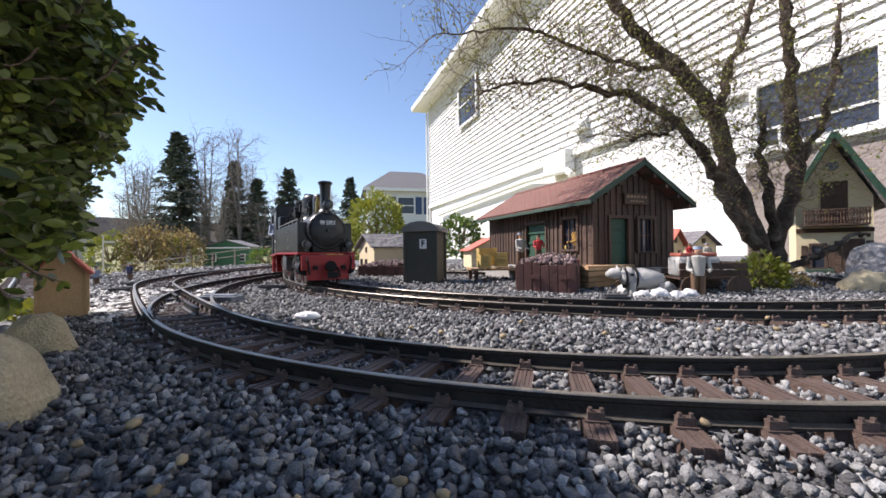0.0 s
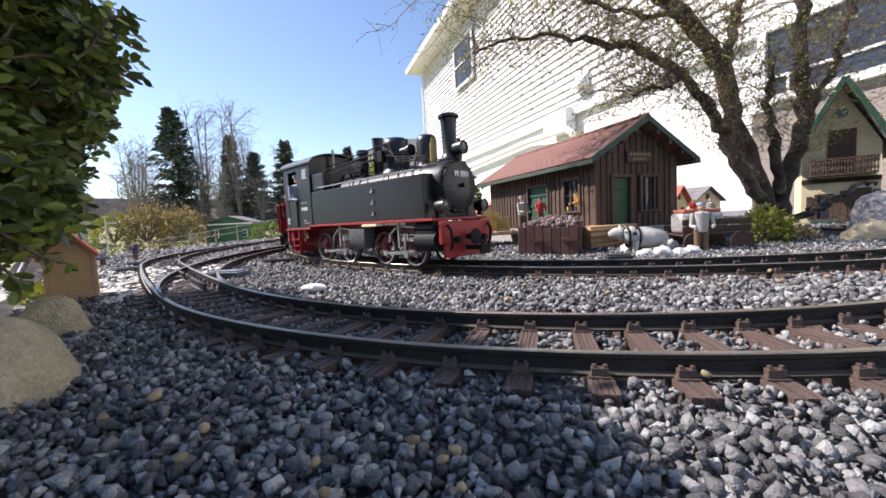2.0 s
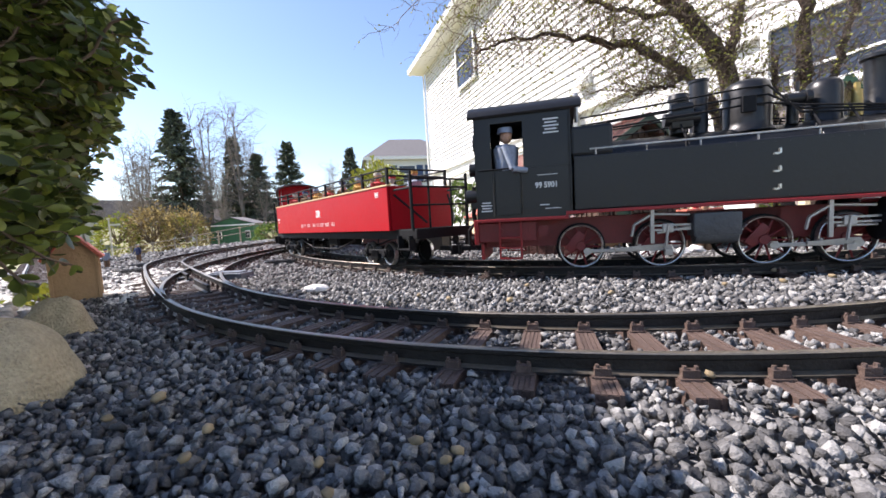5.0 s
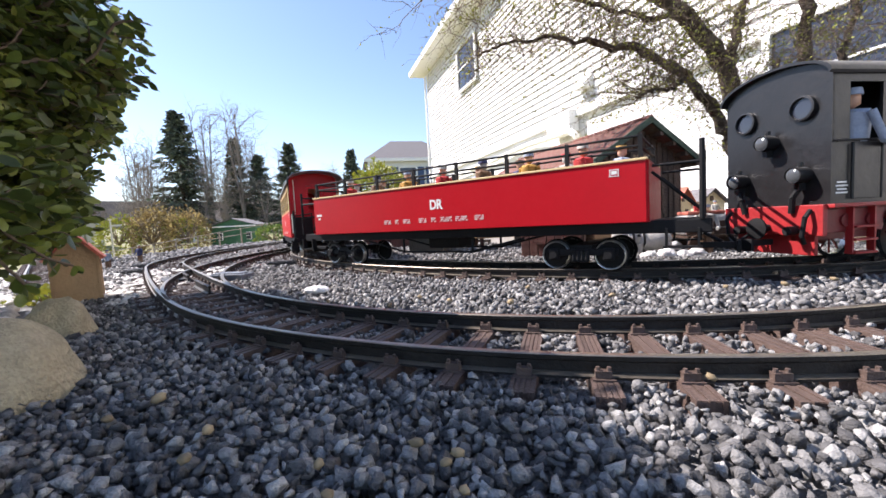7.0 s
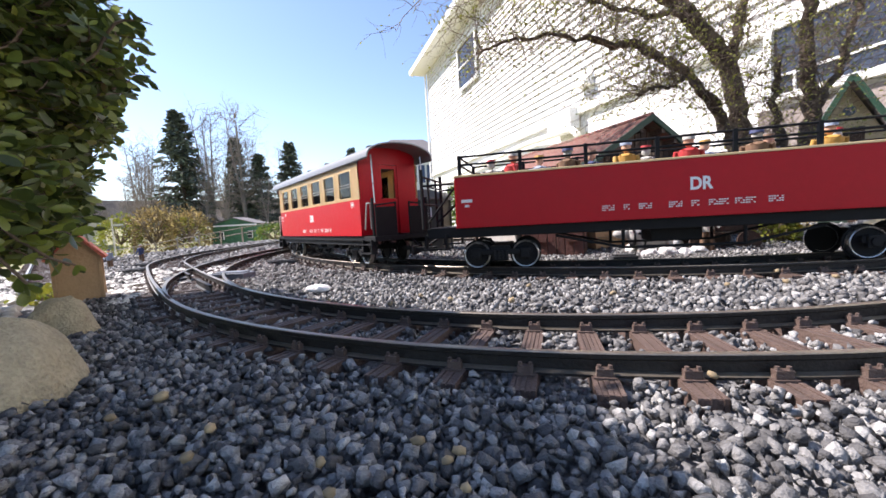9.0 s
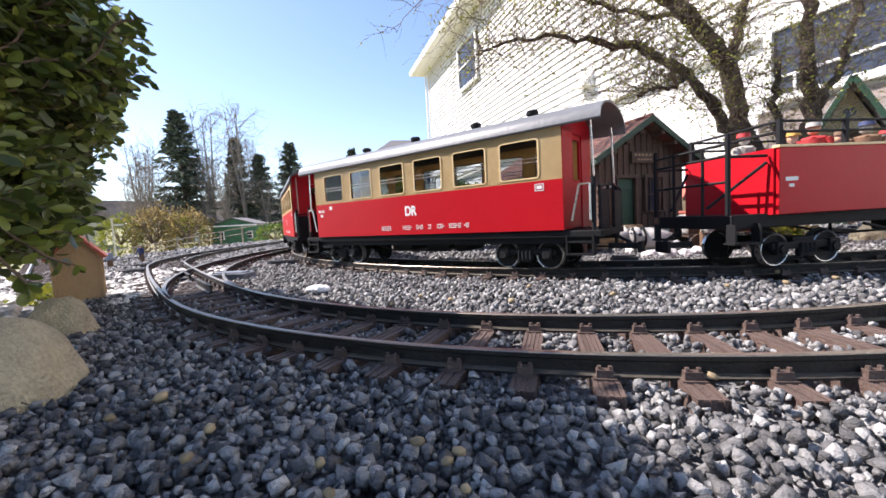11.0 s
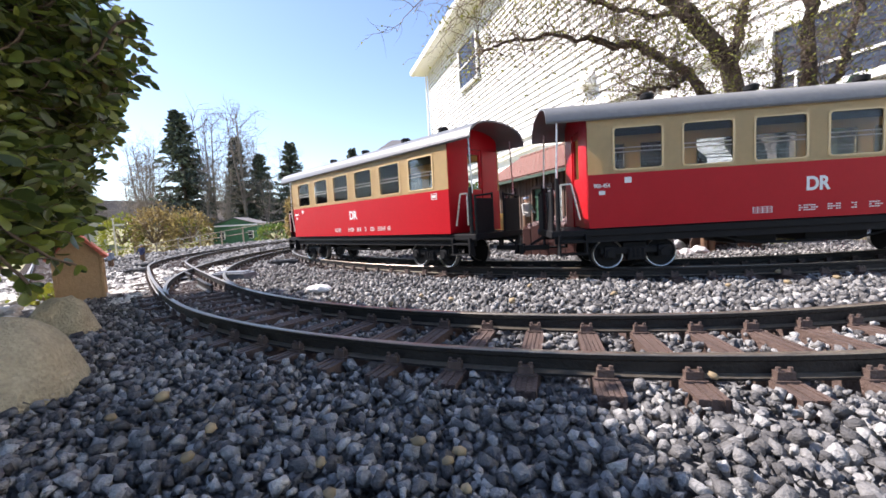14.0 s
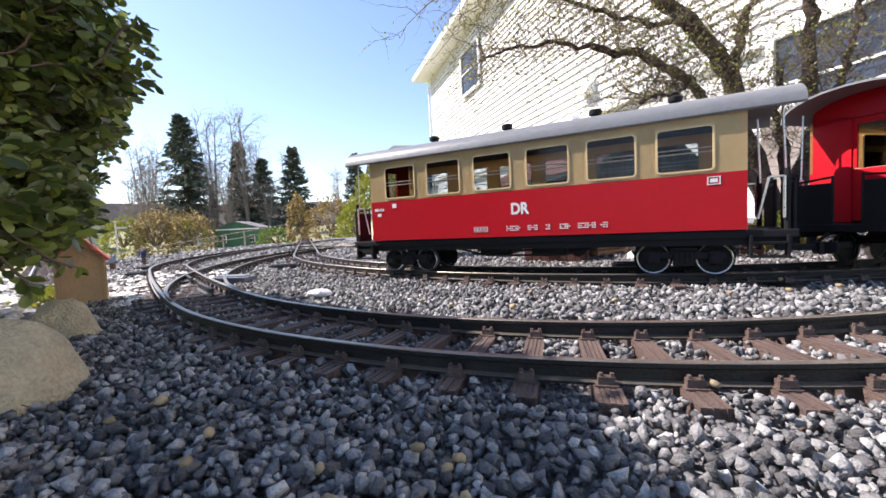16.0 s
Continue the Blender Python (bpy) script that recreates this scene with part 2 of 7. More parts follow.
def ground():
    xs = sorted({round(k * 0.12, 3) for k in range(-22, 30)} | {-900, -300, -120, -60, -40, -30, -22, -16, -12, -9, -7, -5.5, -4.2, -3.4, 4.2, 5, 7, 10, 16, 30, 60, 120, 300, 900})
    ys = sorted({round(-0.6 + k * 0.12, 3) for k in range(40)} | {-900, -200, -60, -20, -6, -2, 4.6, 5.5, 7, 9, 12, 16, 20, 26, 34, 45, 60, 90, 150, 300, 900})
    bm = bm_new()
    v = [[bm.verts.new((x, y, rise(x, y))) for x in xs] for y in ys]
    for j in range(len(ys) - 1):
        for i in range(len(xs) - 1):
            f = bm.faces.new((v[j][i], v[j][i + 1], v[j + 1][i + 1], v[j + 1][i]))
            cx, cy = (xs[i] + xs[i + 1]) / 2, (ys[j] + ys[j + 1]) / 2
            f.material_index = 0 if -1.15 < cx < 3 and -0.6 < cy < 3.7 else 1
            f.smooth = True
    tagged(part("ground", bm, (EARTH, LAWN)), "gravel bed of the garden railway and dry lawn beyond", "ground", kind="structure")


ground()


# ---- tracks ----
def sweep(bm, pts, prof, tops=()):
    """Draws a profile of (sideways, up) along places with headings."""
    rings = []
    for x, y, a in pts:
        nx, ny = -math.sin(a), math.cos(a)
        rings.append([bm.verts.new((x + nx * u, y + ny * u, z)) for u, z in prof])
    k = len(prof)
    for p, q in zip(rings, rings[1:]):
        for i in range(k):
            f = bm.faces.new((p[i], q[i], q[(i + 1) % k], p[(i + 1) % k]))
            f.material_index = 1 if i in tops else 0
    bm.faces.new(rings[0])
    bm.faces.new(rings[-1][::-1])
    bmesh.ops.recalc_face_normals(bm, faces=bm.faces)


def rail_prof(u, z0=0.0038):
    h = HEAD - z0
    half = [(-0.0034, 0), (-0.0034, 0.0010), (-0.0008, 0.0018), (-0.0007, 0.0058), (-0.0017, 0.0066), (-0.0017, h - 0.0004), (-0.0013, h)]
    return [(u + a, z0 + b) for a, b in half] + [(u - a, z0 + b) for a, b in half[::-1]]


def sleeper_mesh():
    """One moulded sleeper: grained plank, chairs and bolts that hold both rails."""
    bm = bm_new()
    half, w, t = 0.0470, 0.0048, 0.0042
    for k in range(5):
        y = -w + (k + 0.5) * 2 * w / 5
        block(bm, (0, y, -0.003 + t / 2 - (0.0003 if k % 2 else 0)), (2 * half - 0.001 * (k % 2), 2 * w / 5 - 0.0003, t + 0.006))
    block(bm, (0, 0, -0.003 + t / 2 - 0.0006), (2 * half - 0.0005, 2 * w - 0.0004, t + 0.006))
    for u in (-GAUGE, GAUGE):
        block(bm, (u, 0, 0.0042), (0.0125, 0.0080, 0.0012))
        for e in (-1, 1):
            block(bm, (u + e * 0.0038, 0, 0.0060), (0.0028, 0.0058, 0.0034))
            for q in (-0.0024, 0.0024):
                rod(bm, (u + e * 0.0040, q * 0.8, 0.0074), (u + e * 0.0040, q * 0.8, 0.0090), 0.0010, 0.0008, seg=6)
    me = bpy.data.meshes.new("sleeper")
    bm.to_mesh(me)
    bm.free()
    me.materials.append(SLEEPER)
    return me


SLEEPER_MESH = sleeper_mesh()
SLEEPERS = []


def track(label, pts, pitch=0.0269, first=0.0, z=0.0):
    t = thing("railway_track", label, "track", pose(0, 0, z), kind="structure")
    for side in (-1, 1):
        bm = bm_new()
        # Faces 1 and 11 put the bright metal on the foot as sun glint.
        sweep(bm, pts, rail_prof(side * GAUGE), tops=(1, 5, 6, 7, 11))
        part("rail", bm, (RAIL, RAILTOP_GLINT), t)
    run, nxt = 0.0, first
    for (x, y, a), (x2, y2, _) in zip(pts, pts[1:]):
        step = math.hypot(x2 - x, y2 - y)
        run += step
        if run >= nxt:
            k = 1 - (run - nxt) / step
            nxt += pitch
            x, y = x + (x2 - x) * k, y + (y2 - y) * k
            s = new("sleeper", SLEEPER_MESH)
            s.parent = t
            s.matrix_basis = pose(x, y, 0, 0, 0, math.degrees(a) + 90)
            SLEEPERS.append((x, y, a))
    return t


track("curved outer track with dark rails on brown sleepers in gravel", OUTER, first=0.0124)
track("curved inner track with dark rails that carries the train", TRAIN)
track("branch track that leaves the curve at a turnout", BRANCH, first=0.06)
track("short straight siding behind the tan kiosk", SIDE)
track("straight rear siding beside the goods shed", REAR)


# ---- gravel ----
def gravel():
    rng = np.random.default_rng(5)
    base = []
    for k in range(10):
        bm = bm_new()
        for p in rng.normal(size=(10, 3)):
            bm.verts.new(p / np.linalg.norm(p) * rng.uniform(0.85, 1.15))
        hull = bmesh.ops.convex_hull(bm, input=bm.verts)
        bmesh.ops.delete(bm, geom=[v for v in hull["geom_interior"] if isinstance(v, bmesh.types.BMVert)], context="VERTS")
        bmesh.ops.triangulate(bm, faces=bm.faces)
        bmesh.ops.recalc_face_normals(bm, faces=bm.faces)
        bm.verts.index_update()
        co = np.array([v.co[:] for v in bm.verts])
        fc = np.array([[v.index for v in f.verts] for f in bm.faces])
        bm.free()
        base.append((co, fc))
    spots = []

    def field(x0, x1, y0, y1, gap, size):
        for gx in np.arange(x0, x1, gap):
            for gy in np.arange(y0, y1, gap):
                spots.append((gx + rng.uniform(-0.6, 0.6) * gap, gy + rng.uniform(-0.6, 0.6) * gap, size * (0.55 + 0.95 * rng.random() ** 1.6)))

    field(-0.27, 0.31, 0.022, 0.17, 0.0025, 0.0022)
    field(-0.35, 0.43, 0.17, 0.33, 0.0031, 0.0024)
    field(-0.37, 0.77, 0.33, 0.61, 0.0030, 0.0022)
    field(-0.63, -0.37, 0.46, 0.61, 0.0056, 0.0038)
    field(-0.87, 0.97, 0.61, 1.09, 0.0062, 0.0036)
    field(-1.12, 1.32, 1.09, 2.18, 0.0160, 0.0070)
    lines = np.array([(x, y) for p in (OUTER, TRAIN, BRANCH, SIDE, REAR) for x, y, _ in p])
    sl = np.array([(x, y, math.cos(a), math.sin(a)) for x, y, a in SLEEPERS])
    sp = np.array(spots)
    cell = {}
    for x, y in lines:
        for dx in (-1, 0, 1):
            for dy in (-1, 0, 1):
                cell.setdefault((int(x // 0.06) + dx, int(y // 0.06) + dy), []).append((x, y))
    scell = {}
    for row in sl:
        for dx in (-1, 0, 1):
            for dy in (-1, 0, 1):
                scell.setdefault((int(row[0] // 0.06) + dx, int(row[1] // 0.06) + dy), []).append(row)
    cell = {k: np.array(v) for k, v in cell.items()}
    scell = {k: np.array(v) for k, v in scell.items()}
    vs, fs, total = [], [], 0
    for x, y, size in sp:
        key = (int(x // 0.06), int(y // 0.06))
        z = rise(x, y) + 0.0047 + rng.uniform(-0.0022, 0.0026) + 0.0012 * math.sin(x * 70 + 2 * math.sin(y * 55))
        near = cell.get(key)
        if near is not None:
            d = np.sqrt(((near - (x, y)) ** 2).sum(1).min())
            if abs(d - GAUGE) < 0.0046 + 0.3 * size:
                continue
            if d < 0.055:
                z -= 0.0010
                size *= 0.9
            near_s = scell.get(key)
            if near_s is not None:
                rel = np.array((x, y)) - near_s[:, :2]
                along = np.abs((rel * near_s[:, 2:]).sum(1))
                across = np.abs(rel[:, 0] * near_s[:, 3] - rel[:, 1] * near_s[:, 2])
                if ((along < 0.0047 + 0.35 * size) & (across < 0.045)).any():
                    continue
        co, fc = base[rng.integers(10)]
        q = rng.normal(size=4)
        q /= np.linalg.norm(q)
        w, a, b, c = q
        rot = np.array([[1 - 2 * (b * b + c * c), 2 * (a * b - c * w), 2 * (a * c + b * w)],
                        [2 * (a * b + c * w), 1 - 2 * (a * a + c * c), 2 * (b * c - a * w)],
                        [2 * (a * c - b * w), 2 * (b * c + a * w), 1 - 2 * (a * a + b * b)]])
        p = (co * np.array((1.15, 0.95, 0.8)) * size) @ rot.T + (x, y, z)
        vs.append(p)
        fs.append(fc + total)
        total += len(p)
    vs, fs = np.concatenate(vs), np.concatenate(fs)
    me = bpy.data.meshes.new("gravel")
    me.vertices.add(len(vs))
    me.vertices.foreach_set("co", vs.astype(np.float32).ravel())
    me.loops.add(len(fs) * 3)
    me.loops.foreach_set("vertex_index", fs.astype(np.int32).ravel())
    me.polygons.add(len(fs))
    me.polygons.foreach_set("loop_start", np.arange(0, len(fs) * 3, 3, dtype=np.int32))
    me.update(calc_edges=True)
    me.materials.append(GRAVEL)
    tagged(new("gravel", me), "loose crushed blue-grey gravel used as ballast", "gravel", kind="stuff")


gravel()


# ---- house ----
HC, HD = Vector((-0.441, 14.392)), Vector((0.3319, -0.9433))
HN = Vector((-0.9433, -0.3319))
HOUSE = Matrix(((HD.x, HN.x, 0, HC.x), (HD.y, HN.y, 0, HC.y), (0, 0, 1, 0), (0, 0, 0, 1)))


def house():
    """Local x along the wall towards the camera, y out of the wall, z up."""
    h = thing("house", "white two-storey house with vinyl siding over a painted foundation", "house", HOUSE)
    low, high, length = 1.78, 5.35, 19.5
    bm = bm_new()
    block(bm, (length / 2, -4.02, 1.6), (length, 8.0, 7.0))
    part("wall", bm, FOUND, h)
    n, ex = 30, 0.1206
    for k in range(n):
        z = low + k * ex
        bm = bm_new()
        prism(bm, [(0.0, z + 0.012), (0.036, z), (0.036, z + 0.010), (0.004, z + ex + 0.01), (0.0, z + ex + 0.01)], 0.09, length,
              Matrix(((0, 1, 0, 0), (1, 0, 0, 0), (0, 0, 1, 0), (0, 0, 0, 1))))
        part("siding_board", bm, SIDING, h)
    bm = bm_new()
    block(bm, (0.045, 0.02, 2.6), (0.09, 0.06, 6.0))
    part("corner_board", bm, TRIM, h)
    bm = bm_new()
    block(bm, (length / 2, 0.03, low - 0.05), (length, 0.09, 0.12), bev=0.01)
    part("belt_trim", bm, TRIM, h)
    # eaves: soffit, fascia, gutter and roof
    bm = bm_new()
    block(bm, (length / 2 - 0.2, 0.22, high + 0.05), (length + 0.4, 0.5, 0.03))
    part("soffit", bm, TRIM, h)
    bm = bm_new()
    prism(bm, [(0.46, high), (0.58, high + 0.03), (0.60, high + 0.17), (0.57, high + 0.17), (0.55, high + 0.06), (0.46, high + 0.05)], -0.4, length,
          Matrix(((0, 1, 0, 0), (1, 0, 0, 0), (0, 0, 1, 0), (0, 0, 0, 1))))
    part("gutter", bm, TRIM, h)
    bm = bm_new()
    prism(bm, [(0.55, high + 0.17), (0.55, high + 0.22), (-4.0, high + 2.0), (-8.6, high + 0.22), (-8.6, high + 0.17), (-4.0, high + 1.93)], -0.4, length,
          Matrix(((0, 1, 0, 0), (1, 0, 0, 0), (0, 0, 1, 0), (0, 0, 0, 1))))
    part("roof", bm, SHINGLE, h)

    def window(x0, x1, z0, z1, sash=True, mat=DARKGLASS, d=0.085):
        bm = bm_new()
        w = 0.07
        block(bm, ((x0 + x1) / 2, d, z1 + w / 2), (x1 - x0 + 2 * w, 0.05, w))
        block(bm, ((x0 + x1) / 2, d, z0 - w / 2), (x1 - x0 + 2 * w, 0.07, w))
        for x in (x0 - w / 2, x1 + w / 2):
            block(bm, (x, d, (z0 + z1) / 2), (w, 0.05, z1 - z0))
        win = part("window", bm, TRIM, h)
        bm = bm_new()
        block(bm, ((x0 + x1) / 2, d - 0.02, (z0 + z1) / 2), (x1 - x0, 0.012, z1 - z0))
        part("pane", bm, mat, win)
        bm = bm_new()
        if sash:
            block(bm, ((x0 + x1) / 2, d, (z0 + z1) / 2), (x1 - x0, 0.03, 0.035))
        else:
            block(bm, ((x0 + x1) / 2, d, z0 + (z1 - z0) * 0.28), (x1 - x0, 0.02, 0.02))
            block(bm, (x0 + 0.18, d, z0 + (z1 - z0) * 0.14), (0.02, 0.02, (z1 - z0) * 0.28))
        part("sash_bar", bm, TRIM, win)

    window(3.19, 4.37, 3.72, 4.82)
    window(11.15, 12.02, 1.06, 1.66, sash=False)
    # Added panel paints the shade on the foundation below the window.
    bm = bm_new()
    block(bm, (12.0, 0.02, 0.40), (2.0, 0.06, 1.10), bev=0.01)
    part("foundation_panel", bm, material("grey_brown_shade", (0.23, 0.19, 0.17), 0.9, vary=0.15, scale=6, bump=0.3), h, "grey-brown panel for the shade under the window")
    # dryer hood and pipe box under the belt
    bm = bm_new()
    block(bm, (7.94, 0.12, 1.62), (0.65, 0.2, 0.34), bev=0.02)
    part("duct_box", bm, TRIM, h)
    bm = bm_new()
    pipe(bm, [(1.3, 0.10, 1.32), (6.8, 0.10, 1.50), (8.3, 0.22, 1.42), (8.45, 0.22, 1.30)], 0.055, 10)
    part("drain_pipe", bm, TRIM, h)
    bm = bm_new()
    prism(bm, [(0.0, 2.05), (0.20, 2.05), (0.20, 2.10), (0.0, 2.28)], 8.33, 8.62, Matrix(((0, 1, 0, 0), (1, 0, 0, 0), (0, 0, 1, 0), (0, 0, 0, 1))))
    part("vent_hood", bm, TRIM, h)
    bm = bm_new()
    rod(bm, (-0.02, 0.10, 5.3), (-0.02, 0.10, -0.5), 0.035, seg=8)
    part("downspout", bm, TRIM, h)


house()


# ---- train ----
def wheelset(parent, x, r, mat=BLACK, spokes=0, tread=STEEL):
    """A wheel on each side, turning about its own axle."""
    out = []
    for side in (-1, 1):
        bm = bm_new()
        prof = [(0.0015, -0.0030), (r - 0.0012, -0.0030), (r - 0.0012, -0.0002), (r - 0.004, -0.0008), (0.004, -0.0006), (0.0015, 0.0016)]
        if spokes:
            lathe(bm, [(0.0010, -0.0024), (0.0042, -0.0024), (0.0042, 0.0010), (0.0010, 0.0010)], seg=12)
            for k in range(spokes):
                a = 2 * math.pi * k / spokes
                rod(bm, (0.003 * math.cos(a), 0.003 * math.sin(a), -0.0012), ((r - 0.002) * math.cos(a), (r - 0.002) * math.sin(a), -0.0012), 0.0011, 0.0008, seg=5)
            block(bm, (-r * 0.33, 0, -0.0010), (r * 0.42, r * 1.05, 0.0020), bev=0.0006)
        else:
            lathe(bm, prof, seg=20)
        w = part("wheel", bm, mat, parent, smooth=35)
        bm = bm_new()
        lathe(bm, [(r - 0.0014, -0.0036), (r + 0.0003, -0.0036), (r + 0.0001, 0.0014), (r - 0.0004, 0.0018), (r - 0.0010, 0.0016)], seg=32, ring=True)
        part("tyre", bm, tread, w, "bright steel tyre", smooth=35)
        bm = bm_new()
        lathe(bm, [(r - 0.001, -0.0052), (r + 0.0022, -0.0050), (r + 0.0022, -0.0042), (r - 0.001, -0.0036)], seg=32, ring=True)
        part("flange", bm, BLACK, w, smooth=35)
        m = Matrix.Translation((x, side * GAUGE, r)) @ Matrix.Rotation(-side * math.pi / 2, 4, "X")
        w.matrix_basis = m
        out.append((w, m, r, side))
    return out


def bars(parent, items, y, name="lettering"):
    """Marks that cannot be read, as small bars: (x, z, width, height)."""
    bm = bm_new()
    for x, z, w, h in items:
        block(bm, (x, y, z), (w, 0.0003, h))
    part(name, bm, WHITE, parent, "small white marks")["kind"] = "stuff"


ROLL = []
SIDE_M = lambda x, y, z: pose(x, y, z, 90, 0, 0)


def bogie(parent, x, wb=0.046, r=0.0135):
    bm = bm_new()
    for s in (-1, 1):
        block(bm, (0, s * 0.033, 0.0165), (wb + 0.016, 0.004, 0.006), bev=0.0008)
        block(bm, (0, s * 0.034, 0.012), (0.016, 0.005, 0.009), bev=0.001)
        for e in (-1, 1):
            block(bm, (e * wb / 2, s * 0.034, 0.0150), (0.010, 0.006, 0.011), bev=0.0012)
            rod(bm, (e * wb / 2, s * 0.036, 0.0145), (e * wb / 2, s * 0.0385, 0.0145), 0.0036, seg=10)
        for q in range(4):
            rod(bm, (-0.006 + q * 0.004, s * 0.036, 0.010), (-0.006 + q * 0.004, s * 0.036, 0.018), 0.0016, seg=6)
    block(bm, (0, 0, 0.020), (0.02, 0.064, 0.006))
    b = part("bogie", bm, BLACK, parent)
    b.location = (x, 0, 0)
    for e in (-1, 1):
        ROLL.extend(wheelset(b, e * wb / 2, r))
    return b


def couple(parent, x, e):
    bm = bm_new()
    block(bm, (x + e * 0.010, 0, 0.020), (0.024, 0.006, 0.005), bev=0.0008)
    block(bm, (x + e * 0.022, 0, 0.019), (0.003, 0.016, 0.010), bev=0.0008)
    pipe(bm, [(x, 0.012, 0.030), (x + e * 0.012, 0.013, 0.022), (x + e * 0.016, 0.013, 0.016)], 0.0014)
    part("coupler", bm, BLACK, parent)


def round_frame(bm, x0, x1, z0, z1, y, w, d, r=0.004, mi=0):
    """A rounded window frame standing in the plane y."""
    def ring(k):
        pts = []
        for cx, cz, a0 in ((x1 - r, z1 - r, 0), (x0 + r, z1 - r, 90), (x0 + r, z0 + r, 180), (x1 - r, z0 + r, 270)):
            for q in range(5):
                a = radians(a0 + q * 22.5)
                pts.append((cx + (r - k) * math.cos(a), cz + (r - k) * math.sin(a)))
        return pts
    o, i = ring(0), ring(w)
    lay = []
    for yy in (y, y + d):
        lay.append(([bm.verts.new((x, yy, z)) for x, z in o], [bm.verts.new((x, yy, z)) for x, z in i]))
    n = len(o)
    fs = []
    for k in range(n):
        j = (k + 1) % n
        for a, b in ((lay[0][0], lay[0][1]), (lay[1][1], lay[1][0])):
            fs.append(bm.faces.new((a[k], a[j], b[j], b[k])))
        fs.append(bm.faces.new((lay[0][0][j], lay[0][0][k], lay[1][0][k], lay[1][0][j])))
        fs.append(bm.faces.new((lay[0][1][k], lay[0][1][j], lay[1][1][j], lay[1][1][k])))
    for f in fs:
        f.material_index = mi


def coach(name):
    """A bogie coach: cream over red, six windows, open end platforms. Local x forward, z up from the railhead."""
    c = thing(name, "cream and red passenger coach with grey roof and open platforms", "railway coach", group="coaches of the train")
    L, W = 0.159, 0.044
    zb, zm, zt = 0.038, 0.0845, 0.132
    bm = bm_new()
    block(bm, (0, 0, 0.034), (2 * L + 0.056, 2 * W - 0.004, 0.0065), bev=0.001)
    for s in (-1, 1):
        block(bm, (0, s * (W - 0.006), 0.0285), (2 * L + 0.05, 0.003, 0.007))
    for x in (-0.03, 0.02):
        block(bm, (x, 0.0, 0.024), (0.030, 0.05, 0.014), bev=0.002)
    rod(bm, (0.045, -0.02, 0.022), (0.045, 0.02, 0.022), 0.007, seg=12)
    for s in (-1, 1):
        pipe(bm, [(-0.08, s * 0.033, 0.030), (-0.035, s * 0.033, 0.018), (0.035, s * 0.033, 0.018), (0.08, s * 0.033, 0.030)], 0.0011)
    part("underframe", bm, BLACK, c)
    wins = [(-0.1225 + 0.0490 * k) for k in range(6)]
    hw, w0, w1 = 0.0175, 0.0875, 0.1235
    for s in (-1, 1):
        bm = bm_new()
        block(bm, (0, s * (W - 0.001), (zb + zm) / 2), (2 * L, 0.002, zm - zb))
        side = part("red_side_panel", bm, RED, c)
        bm = bm_new()
        edges = [-L] + [q for x in wins for q in (x - hw, x + hw)] + [L]
        levels = [zm, w0, w1, zt]
        grid = [[bm.verts.new((x, s * W, z)) for x in edges] for z in levels]
        for i in range(3):
            for j in range(len(edges) - 1):
                if i != 1 or j % 2 == 0:
                    bm.faces.new((grid[i][j], grid[i][j + 1], grid[i + 1][j + 1], grid[i + 1][j]) if s < 0 else (grid[i][j], grid[i + 1][j], grid[i + 1][j + 1], grid[i][j + 1]))
        bmesh.ops.solidify(bm, geom=bm.faces, thickness=0.002)
        part("cream_side_panel", bm, CREAM, c)
        for x in wins:
            bm = bm_new()
            round_frame(bm, x - hw - 0.0007, x + hw + 0.0007, w0 - 0.0007, w1 + 0.0007, s * W - (0.0006 if s < 0 else 0.0004), 0.0014, 0.001, 0.0038)
            f = part("window", bm, CREAM, c)
            bm = bm_new()
            block(bm, (x, s * (W - 0.0012), (w0 + w1) / 2), (2 * hw - 0.0004, 0.0007, w1 - w0 - 0.0004))
            p = part("pane", bm, CLEAR, f)
            p.visible_shadow = False
            bm = bm_new()
            for zz in (w0 + 0.0185, w0 + 0.0150):
                rod(bm, (x - hw + 0.001, s * (W - 0.0003), zz), (x + hw - 0.001, s * (W - 0.0003), zz), 0.0005, seg=5)
            part("window_bar", bm, STEEL, f)
        y = s * (W + 0.0002)
        m = pose(0.0, y, 0.0655, 90, 0, 0 if s < 0 else 180)
        lettering("DR", 0.0155, m, WHITE, c, label="white lettering")
        lettering("900-454", 0.0048, pose(-s * -0.149 if s > 0 else -0.149, y, 0.0745, 90, 0, 0 if s < 0 else 180), WHITE, c)
        marks = [(-0.149, 0.0685, 0.0045, 0.0035), (0.14, 0.0755, 0.008, 0.0006), (0.14, 0.0815, 0.008, 0.0006), (0.1365, 0.0785, 0.0006, 0.006),
                 (0.1435, 0.0785, 0.0006, 0.006), (0.140, 0.0785, 0.0045, 0.003), (-0.130, 0.0785, 0.005, 0.005)]
        for k in range(5):
            marks.append((-0.043 + k * 0.0032, 0.0463, 0.0004, 0.0052))
        for k in range(4):
            marks.append((-0.0366, 0.0440 + k * 0.0016, 0.0135, 0.0004))
        for i, (x, w) in enumerate(((-0.022, 0.003), (-0.006, 0.013), (0.011, 0.009), (0.024, 0.004), (0.038, 0.009), (0.055, 0.014), (0.068, 0.006))):
            for k in range(1 if w < 0.004 else 3):
                n = max(int(w / 0.0016), 1)
                for j in range(n):
                    if (i * 5 + k * 3 + j * 7) % 6:
                        marks.append((x - w / 2 + (j + 0.5) * w / n, 0.0445 + k * 0.0019, w / n * 0.72, 0.0010))
        bars(c, [(q[0] * (1 if s < 0 else -1), *q[1:]) for q in marks], y)
